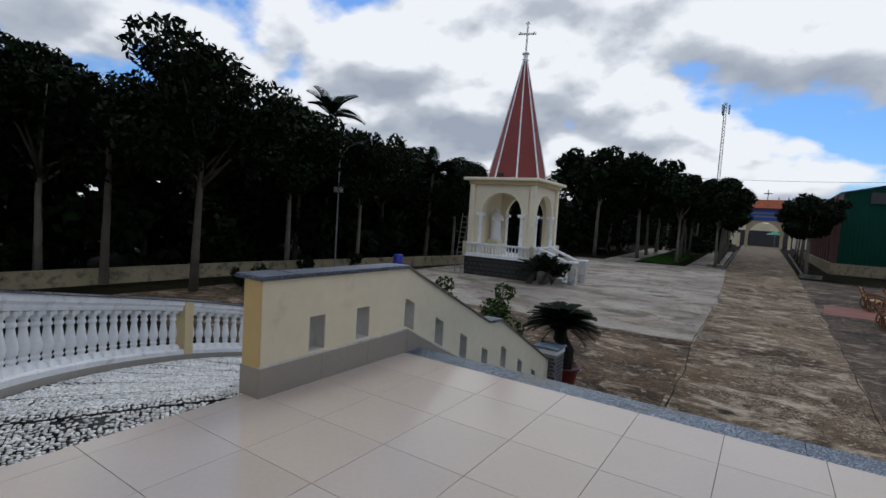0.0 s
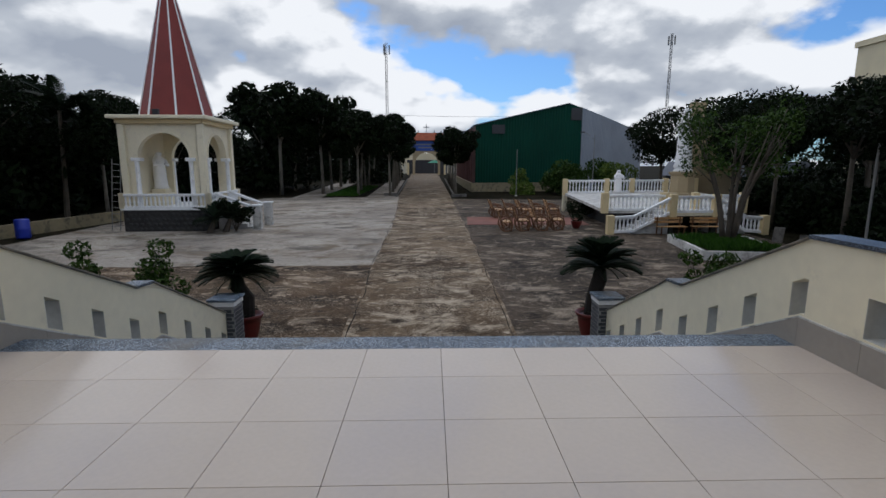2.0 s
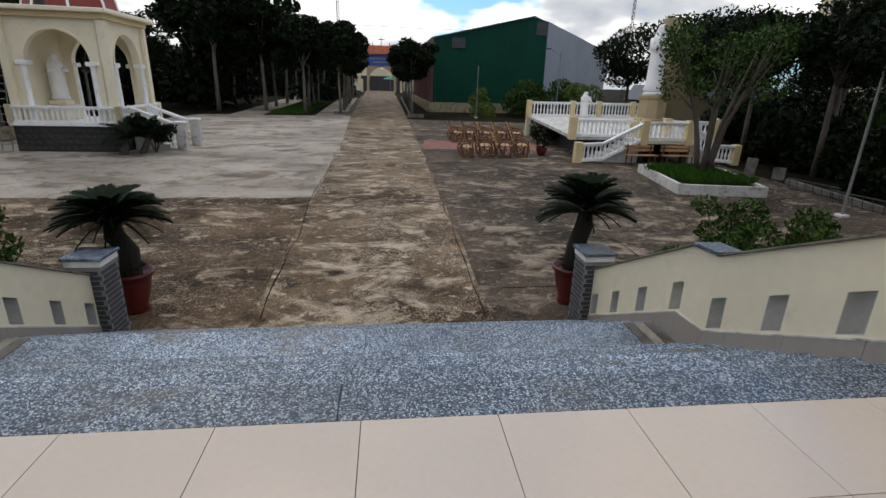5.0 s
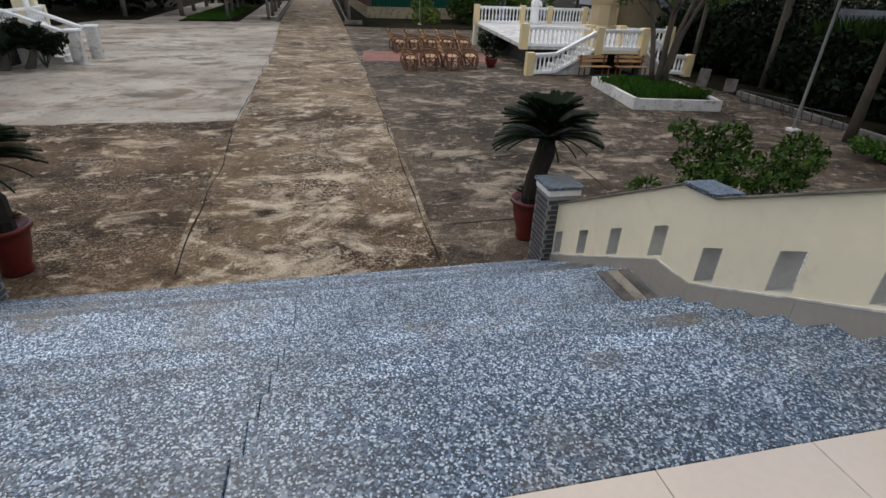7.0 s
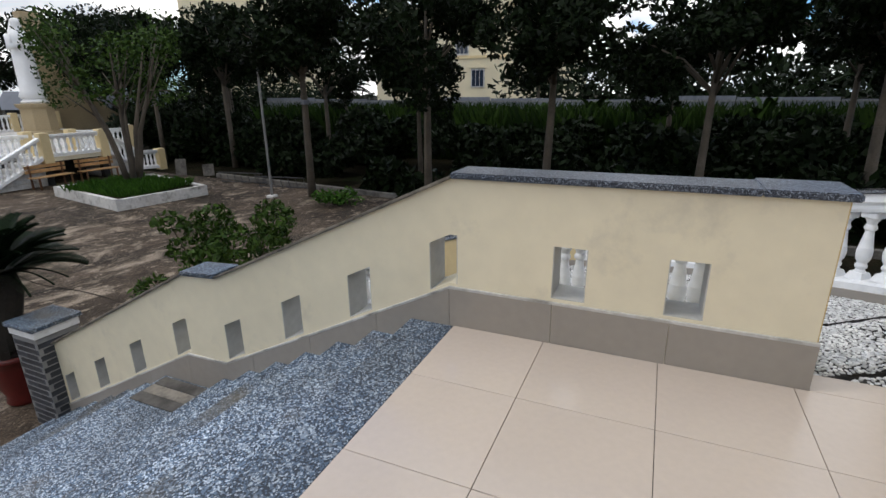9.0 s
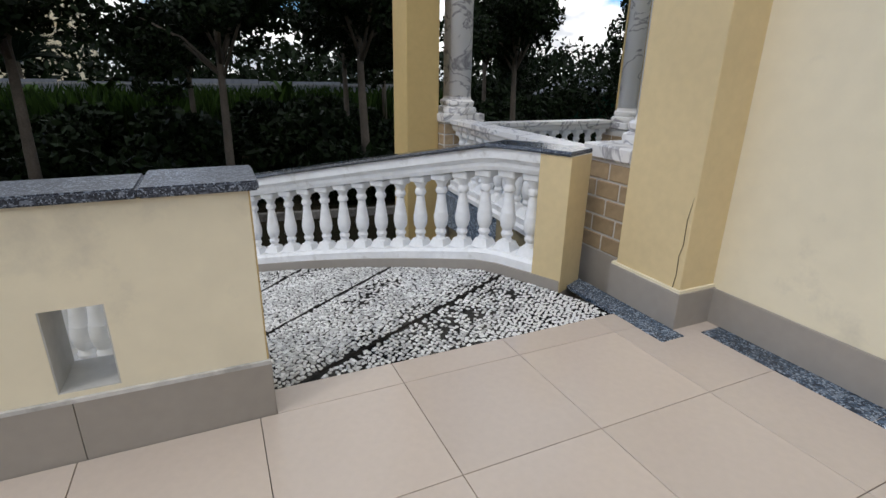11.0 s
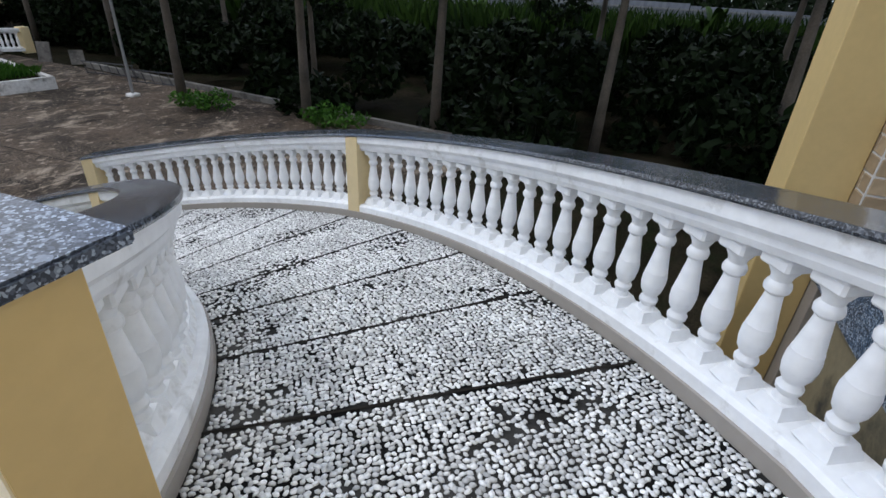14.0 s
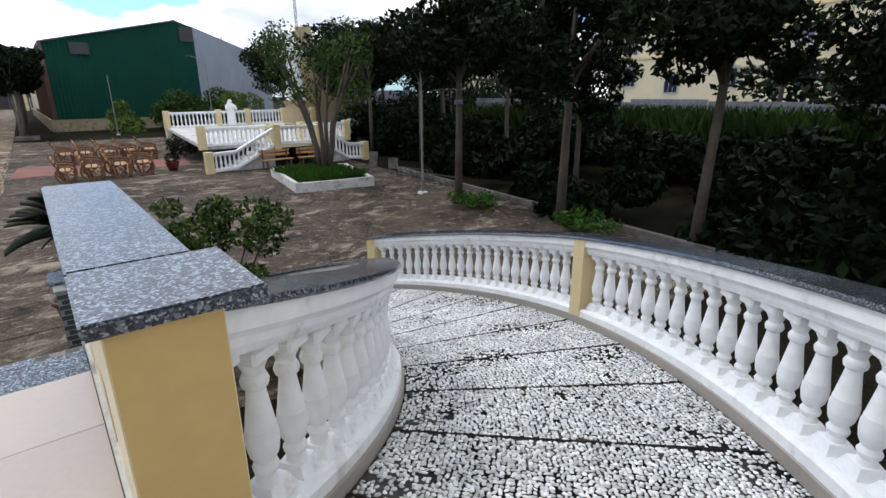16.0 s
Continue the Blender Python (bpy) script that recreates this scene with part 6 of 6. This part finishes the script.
# ---- shed, gate, houses, poles ----
def corrugated(x0, y0, x1, y1, tops, z0, pitch, depth, mat_name, parent, mat):
    """A wall of folded metal sheet from one place to another; tops: (fraction, height) pairs."""
    a, b = Vector((x0, y0, 0)), Vector((x1, y1, 0))
    d = (b - a).normalized()
    o = Vector((d.y, -d.x, 0))
    n = int((b - a).length / pitch) * 2
    bm = bmesh.new()
    rows = []
    for k in range(n + 1):
        u = k / n
        h = height_at([(f, t) for f, t in tops], u)
        p = a.lerp(b, u) + o * (depth if k % 2 else 0)
        rows.append((bm.verts.new((p.x, p.y, z0)), bm.verts.new((p.x, p.y, h))))
    for (p, q), (s, t) in zip(rows, rows[1:]):
        bm.faces.new((p, s, t, q))
    part(mat_name, bm, mat, parent)


def build_shed():
    s = thing("shed", (13, 75, GROUND), "large green metal shed with a grey sheet gable", "shed")
    corrugated(5.9, 60, 19.8, 61.5, [(0, 6.2), (0.86, 9.0), (1, 8.6)], GROUND, 0.35, 0.05, "green_wall", s, GREEN_SHEET)
    corrugated(19.8, 61.5, 33.0, 74.0, [(0, 8.6), (0.6, 7.2), (1, 6.0)], GROUND, 0.35, 0.05, "grey_wall", s, GREY_SHEET)
    corrugated(5.6, 100, 5.9, 60, [(0, 6.4), (1, 6.2)], GROUND, 0.5, 0.06, "red_wall", s, RED_SHEET)
    bm = bmesh.new()
    for q in ([(5.6, 59.6, 6.25), (17.9, 60.9, 9.1), (17.9, 105, 9.1), (5.4, 105, 6.25)], [(17.9, 60.9, 9.1), (33.3, 73.6, 6.1), (33.3, 105, 6.1), (17.9, 105, 9.1)]):
        bm.faces.new([bm.verts.new(v) for v in q])
    bmesh.ops.solidify(bm, geom=bm.faces[:], thickness=0.08)
    part("roof", bm, GREY_SHEET, s)
    part("louvre", box(8.0, 9.6, 60.05, 60.2, 5.2, 6.3), DARK_STEEL, s)
    part("louvre", box(18.3, 19.7, 61.2, 61.35, 7.0, 8.5), DARK_STEEL, s)
    for k in range(12):
        part("wall_rib", box(5.5, 5.62, 62 + k * 3.2, 62.12 + k * 3.2, GROUND, 6.1), RED_SHEET, s)
    part("far_roof", box(3.0, 14.0, 108, 112, 6.2, 8.6, 0.1), GREY_SHEET, s)


build_shed()


def build_gate():
    """Entrance gate at the far end of the drive, with a tiled roof, blue name board and an arch."""
    g = thing("entrance_gate", (-1.4, 150, GROUND), "cream entrance gate with orange tiled roof and blue name board", "gate")
    x0, x1, y, z = -5.3, 3.1, 150, GROUND
    w = x1 - x0
    # the dimmed ochre paints tree shade onto the arch
    part("arch_wall", moved(arch_panel(w, 7.2, 7.0, 3.2, 0.8), pose((x0 + x1) / 2, y, z)), SHRINE, g)
    part("name_board", box(x0 - 0.3, x1 + 0.3, y - 0.62, y - 0.42, z + 7.2, z + 10.2, 0.05), BLUE_SIGN, g, "blue name board")
    for k in range(2):
        part("board_lettering", box(x0 + 0.8 + k, x1 - 0.8 - k, y - 0.66, y - 0.62, z + 8.9 - k * 0.9, z + 9.3 - k * 0.9), FENCE_SHEET, g, "rows of pale lettering")
    part("roof", prism([(y - 1.8, z + 10.3), (y + 1.8, z + 10.3), (y + 0.4, z + 12.6), (y - 0.4, z + 12.6)], "x", x0 - 1.4, x1 + 1.4), ROOF_TILE, g, "orange tiled roof")
    c = bmesh.new()
    mx = (x0 + x1) / 2
    box(mx - 0.1, mx + 0.1, y - 0.1, y + 0.1, z + 12.6, z + 15.2, 0.02, c)
    box(mx - 0.95, mx + 0.95, y - 0.1, y + 0.1, z + 14.1, z + 14.35, 0.02, c)
    part("cross", c, STEEL, g)
    for s in (-4.5, -2.4, 2.4, 4.5):
        part("finial", lathe([(0.12, 0), (0.18, 0.3), (0.05, 0.9)], 8, at=(mx + s, y, z + 12.6)), STEEL, g)
    for s in (-1, 1):
        for k in range(3):
            part("gate_post", box(mx + s * (5.6 + k * 5) - 0.3, mx + s * (5.6 + k * 5) + 0.3, y - 0.3, y + 0.3, z, z + 3.6, 0.03), PALE_OCHRE, g)
        for k in range(26):
            x = mx + s * (5.9 + k * 0.42)
            part("fence_bar", box(x - 0.06, x + 0.06, y - 0.05, y + 0.05, z + 0.3, z + 3.0), WHITEWASH, g)
    u = thing("market_umbrella", (1.4, 156, GROUND), "green market umbrella beyond the gate", "umbrella")
    part("canopy", lathe([(2.2, 3.6), (1.2, 4.1), (0.05, 4.5)], 10, at=(1.4, 156, GROUND)), UMBRELLA, u)
    part("pole", tube([(1.4, 156, GROUND), (1.4, 156, GROUND + 4.4)], [0.05, 0.05], 6), STEEL, u)
    st = thing("street_house", (-2, 172, GROUND), "dark shop front across the street behind the gate", "house")
    part("front", box(-22, 20, 171, 178, GROUND, GROUND + 7), HOUSE_CREAM, st)
    part("shutter", box(-8, 6, 170.8, 171, GROUND, GROUND + 4.6), DARK_STEEL, st)


build_gate()


def build_house():
    """Two cream house blocks with string courses and windows, beyond the metal fence."""
    h = thing("house", (62, 24, GROUND), "cream rendered house with brown string courses and white windows", "house")
    part("wall", box(60, 72, 9.0, 34.0, GROUND, 10.6), HOUSE_CREAM, h)
    part("string_course", box(59.85, 60.0, 8.9, 34.1, 5.0, 5.3), PALE_OCHRE, h)
    part("string_course", box(59.85, 60.0, 8.9, 34.1, 8.8, 9.1), PALE_OCHRE, h)
    part("parapet", box(59.7, 72.2, 8.7, 34.3, 10.6, 11.3), HOUSE_CREAM, h)
    for k, (y, z) in enumerate(((13.2, 2.7), (31.2, 2.9), (26.0, 2.2), (20.0, 2.7), (31.2, 6.4), (22.0, 6.4), (14.0, 6.4))):
        w = part("window_frame", box(59.9, 60.0, y - 0.85, y + 0.85, z - 1.0, z + 1.15), WHITEWASH, h, "white window frame")
        for i in range(3):
            part("pane", box(59.88, 59.905, y - 0.72 + i * 0.5, y - 0.28 + i * 0.5, z - 0.85, z + 0.95), DARK_GLASS, w)
        part("hood", prism([(y - 1.1, z + 1.2), (y + 1.1, z + 1.2), (y, z + 1.75)], "x", 59.75, 60.0), HOUSE_CREAM, h)
    b = thing("apartment_house", (70, 62, GROUND), "tall cream house with a row of small vents", "house")
    part("wall", box(62, 80, 54, 70, GROUND, 18.0), HOUSE_CREAM, b)
    part("parapet", box(61.7, 80.3, 53.7, 70.3, 18.0, 18.8), HOUSE_CREAM, b)
    for k in range(7):
        part("vent", box(63.5 + k * 2.0, 64.3 + k * 2.0, 53.9, 54.0, 15.8, 16.3), DARK_GLASS, b)
    hut = thing("hut", (24, -26, GROUND), "small turquoise hut with a pale metal roof", "hut")
    part("wall", box(25.2, 30.0, -27.0, -22.0, GROUND, GROUND + 2.3), GREEN_SHEET, hut)
    part("roof", prism([(-27.6, GROUND + 2.2), (-24.5, GROUND + 3.4), (-21.4, GROUND + 2.2), (-21.4, GROUND + 2.32), (-24.5, GROUND + 3.52), (-27.6, GROUND + 2.32)], "x", 24.6, 30.5), FENCE_SHEET, hut)


build_house()
fence = thing("sheet_fence", (28, 5, GROUND), "long pale corrugated metal fence behind the reeds", "fence", kind="structure")
for k in range(9):
    y = -12 + k * 4.0
    corrugated(28.2 + 0.02 * k, y, 28.2 + 0.02 * k, y + 3.97, [(0, 0.85 + 0.08 * (k % 3)), (1, 0.85 + 0.08 * (k % 3))], GROUND, 0.30, 0.04, "fence_sheet", fence, FENCE_SHEET)
    for z in (-0.9, -0.45, 0.0, 0.4, 0.75):
        part("fence_rail", box(28.12, 28.18, y, y + 3.97, z, z + 0.05), STEEL, fence)
roofs = thing("far_roof", (30, 44, GROUND), "pale metal roofs of low sheds beyond the trees", "shed")
part("roof", prism([(26.0, 0.2), (40.0, 0.2), (38.5, 1.7), (27.0, 1.7)], "y", 46, 52), FENCE_SHEET, roofs)
part("wall", box(26.5, 39.5, 46.5, 51.5, GROUND, 0.2), DARK_STEEL, roofs)


def mast(x, y, z1, label):
    m = thing("radio_mast", (x, y, GROUND), label, "mast", "radio masts")
    z0 = GROUND
    n = 22
    for k in range(3):
        a = 2 * math.pi * k / 3
        part("leg", tube([(x + 0.55 * math.cos(a), y + 0.55 * math.sin(a), z0), (x + 0.32 * math.cos(a), y + 0.32 * math.sin(a), z1)], [0.07, 0.06], 5), DARK_STEEL, m)
    br = bmesh.new()
    for k in range(n * 2):
        za, zb = z0 + (z1 - z0) * k / (n * 2), z0 + (z1 - z0) * (k + 1) / (n * 2)
        for j in range(3):
            a, b = 2 * math.pi * j / 3, 2 * math.pi * (j + (1 if k % 2 else -1)) / 3
            tube([(x + 0.45 * math.cos(a), y + 0.45 * math.sin(a), za), (x + 0.45 * math.cos(b), y + 0.45 * math.sin(b), zb)], [0.04, 0.04], 4, br)
    part("bracing", br, DARK_STEEL, m)
    for k in range(3):
        a = 2 * math.pi * k / 3
        part("antenna", box(x + 1.0 * math.cos(a) - 0.2, x + 1.0 * math.cos(a) + 0.2, y + 1.0 * math.sin(a) - 0.15, y + 1.0 * math.sin(a) + 0.15, z1 - 3.2, z1 - 0.6, 0.05), STEEL, m)


mast(-12.9, 150, 36.3, "slim lattice radio mast with panel antennas")
mast(72.0, 150, 39.6, "slim lattice radio mast with panel antennas")


def lamp_pole(x, y, h, arm, label, sign=False):
    p = thing("lamp_pole", (x, y, GROUND), label, "lamp post", "lamp posts")
    part("foot", box(x - 0.14, x + 0.14, y - 0.14, y + 0.14, GROUND - 0.05, GROUND + 0.08, 0.02), WHITEWASH, p)
    part("pole", tube([(x, y, GROUND), (x, y, GROUND + h)], [0.045, 0.035], 8), STEEL, p)
    if arm:
        part("arm", tube([(x, y, GROUND + h - 0.5), (x + arm * 0.5, y, GROUND + h + 0.1), (x + arm, y, GROUND + h + 0.25)], [0.025, 0.025, 0.02], 6), STEEL, p)
        part("lamp_head", box(x + arm - 0.1, x + arm + 0.4, y - 0.1, y + 0.1, GROUND + h + 0.2, GROUND + h + 0.3, 0.02), DARK_STEEL, p)
    if sign:
        part("box_sign", box(x - 0.3, x + 0.3, y - 0.08, y + 0.08, GROUND + h - 2.35, GROUND + h - 2.05, 0.02), WHITEWASH, p)
    return p


lamp_pole(13.54, 10.8, 4.75, 0.0, "thin steel pole with a small lamp on the plaza edge")
part("lamp_head", box(13.3, 13.6, 10.65, 10.85, GROUND + 4.7, GROUND + 4.85, 0.02), FENCE_SHEET, bpy.data.objects["lamp_pole"])
lamp_pole(-20.0, 15.4, 6.7, 1.2, "thin steel lamp pole with a curved arm and a white box", True)
lamp_pole(16.5, 46.0, 6.3, -1.4, "steel lamp pole with an arm before the shed")
lamp_pole(9.5, 50.0, 5.0, 0.0, "thin steel pole before the shed")


def white_box_on_tree():
    b = thing("tree_lamp", (14.0, 9.4, GROUND + 3.1), "small white floodlight fixed to a tree trunk", "lamp")
    part("body", box(13.83, 14.12, 9.36, 9.48, GROUND + 3.0, GROUND + 3.14, 0.015), FENCE_SHEET, b)


white_box_on_tree()


def ladder(m, length, label):
    l = new("ladder")
    l.matrix_basis = m
    tagged(l, label, "ladder")
    for s in (-1, 1):
        part("rail", moved(tube([(s * 0.2, 0, 0), (s * 0.2, 0, length)], [0.025, 0.025], 6), m), STEEL, l)
    for k in range(int(length / 0.32)):
        part("rung", moved(tube([(-0.2, 0, 0.25 + k * 0.32), (0.2, 0, 0.25 + k * 0.32)], [0.016, 0.016], 5), m), STEEL, l)


ladder(pose(-16.15, 22.1, GROUND, -6, 3, 10), 3.7, "tall metal ladder leaning beside the chapel")


def rack(x, y, a, label):
    m = pose(x, y, GROUND, 0, 0, a)
    r = new("metal_rack")
    r.matrix_basis = m
    tagged(r, label, "rack", "metal racks")
    for z in (0.05, 0.42):
        part("rail", moved(tube([(-1.0, 0.12 if z > 0.1 else 0, z), (1.0, 0.12 if z > 0.1 else 0, z)], [0.02, 0.02], 6), m), DARK_STEEL, r)
    for k in range(7):
        part("bar", moved(tube([(-0.95 + k * 0.316, 0, 0.0), (-0.95 + k * 0.316, 0.13, 0.44)], [0.014, 0.014], 5), m), DARK_STEEL, r)


rack(15.3, 13.8, 98, "low metal rack lying by the kerb")
rack(15.0, 11.6, 98, "low metal rack lying by the kerb")


def stone_board(x, y, a, h):
    b = thing("white_board", (x, y, GROUND), "white painted board leaning near the trees", "board", "white boards")
    part("panel", moved(box(-0.22, 0.22, -0.03, 0.03, 0, h, 0.01), pose(x, y, GROUND - 0.01, -12, 0, a)), OLD_KERB, b)


stone_board(15.9, 17.9, -60, 0.7)
stone_board(16.2, 16.6, -40, 0.5)


def pot(x, y, r0, h, label, seed):
    p = thing("flower_pot", (x, y, GROUND), label, "flower pot", "flower pots")
    part("pot_body", lathe([(r0 * 0.6, 0), (r0 * 0.85, h * 0.5), (r0, h * 0.9), (r0 * 1.1, h), (r0 * 0.9, h), (0, h * 0.9)], 16, at=(x, y, GROUND)), TERRACOTTA, p, smooth=True)
    r = np.random.default_rng(seed)
    v, f = leaf_cloud([(x, y, GROUND + h + 0.15)], [0.35], 260, 0.13, r)
    adopt(new("foliage", from_arrays("foliage", v, f, LEAF_SHADED)), p)


pot(8.2, 22.9, 0.3, 0.4, "red clay pot with a dark plant before the platform", 5)
bin_ob = thing("blue_drum", (-18.9, 19.6, GROUND), "blue plastic drum by the boundary wall", "drum")
part("body", lathe([(0.28, 0), (0.3, 0.1), (0.29, 0.4), (0.31, 0.45), (0.29, 0.5), (0.3, 0.85), (0.27, 0.9)], 16, at=(-18.9, 19.6, GROUND)), BLUE_PLASTIC, bin_ob, smooth=True)


def cable(p, q, sag, label):
    pts = [Vector(p).lerp(Vector(q), k / 12) - Vector((0, 0, sag * 4 * (k / 12) * (1 - k / 12))) for k in range(13)]
    c = thing("cable", p, label, "cable", "overhead cables")
    part("wire", tube(pts, [0.03] * 13, 4), DARK_STEEL, c)


for px, py, pz in ((-30, 120, 14.0), (40, 118, 13.2)):
    up = thing("utility_pole", (px, py, GROUND), "tall concrete utility pole behind the trees", "utility pole", "utility poles")
    part("pole", tube([(px, py, GROUND - 0.2), (px, py, pz + 0.2)], [0.16, 0.10], 8), WHITEWASH, up)
    part("crossarm", box(px - 0.06, px + 0.06, py - 0.7, py + 0.7, pz - 0.12, pz - 0.02), STEEL, up)
cable((-30, 120, 14), (40, 118, 13.2), 1.0, "thin overhead cable across the drive")

# ---- floor tiles, laid last ----
def lay_tiles():
    """Square tiles of 0.6 m in staggered columns, each a piece of its own."""
    cache = {}

    def lay(x0, x1, y0, y1):
        w, d = round(x1 - x0 - 0.003, 3), round(y1 - y0 - 0.003, 3)
        if w < 0.02 or d < 0.02:
            return
        if (w, d) not in cache:
            cache[(w, d)] = shared("tile", box(-w / 2, w / 2, -d / 2, d / 2, -0.012, 0.0, 0.0015), TILE)
        piece("tile", cache[(w, d)], terrace, pose((x0 + x1) / 2, (y0 + y1) / 2, 0))

    row, y = 0, 0.0
    while y > -4.1:
        y0 = max(y - (0.55 if row == 0 else 0.6), -4.13)
        lim = WALL_X - 0.013
        xs = [-lim] + sorted(v for v in (0.304 + 0.6 * k for k in range(-7, 7)) if -lim + 0.01 < v < lim - 0.01) + [lim]
        for x0, x1 in zip(xs, xs[1:]):
            lay(x0, x1, y0, y)
        if y0 < WALL_END:
            for s in (-1, 1):
                lay(*sorted((s * lim, s * FLOOR_EDGE)), y0, min(y, WALL_END - 0.014))
        y = y0
        row += 1


lay_tiles()
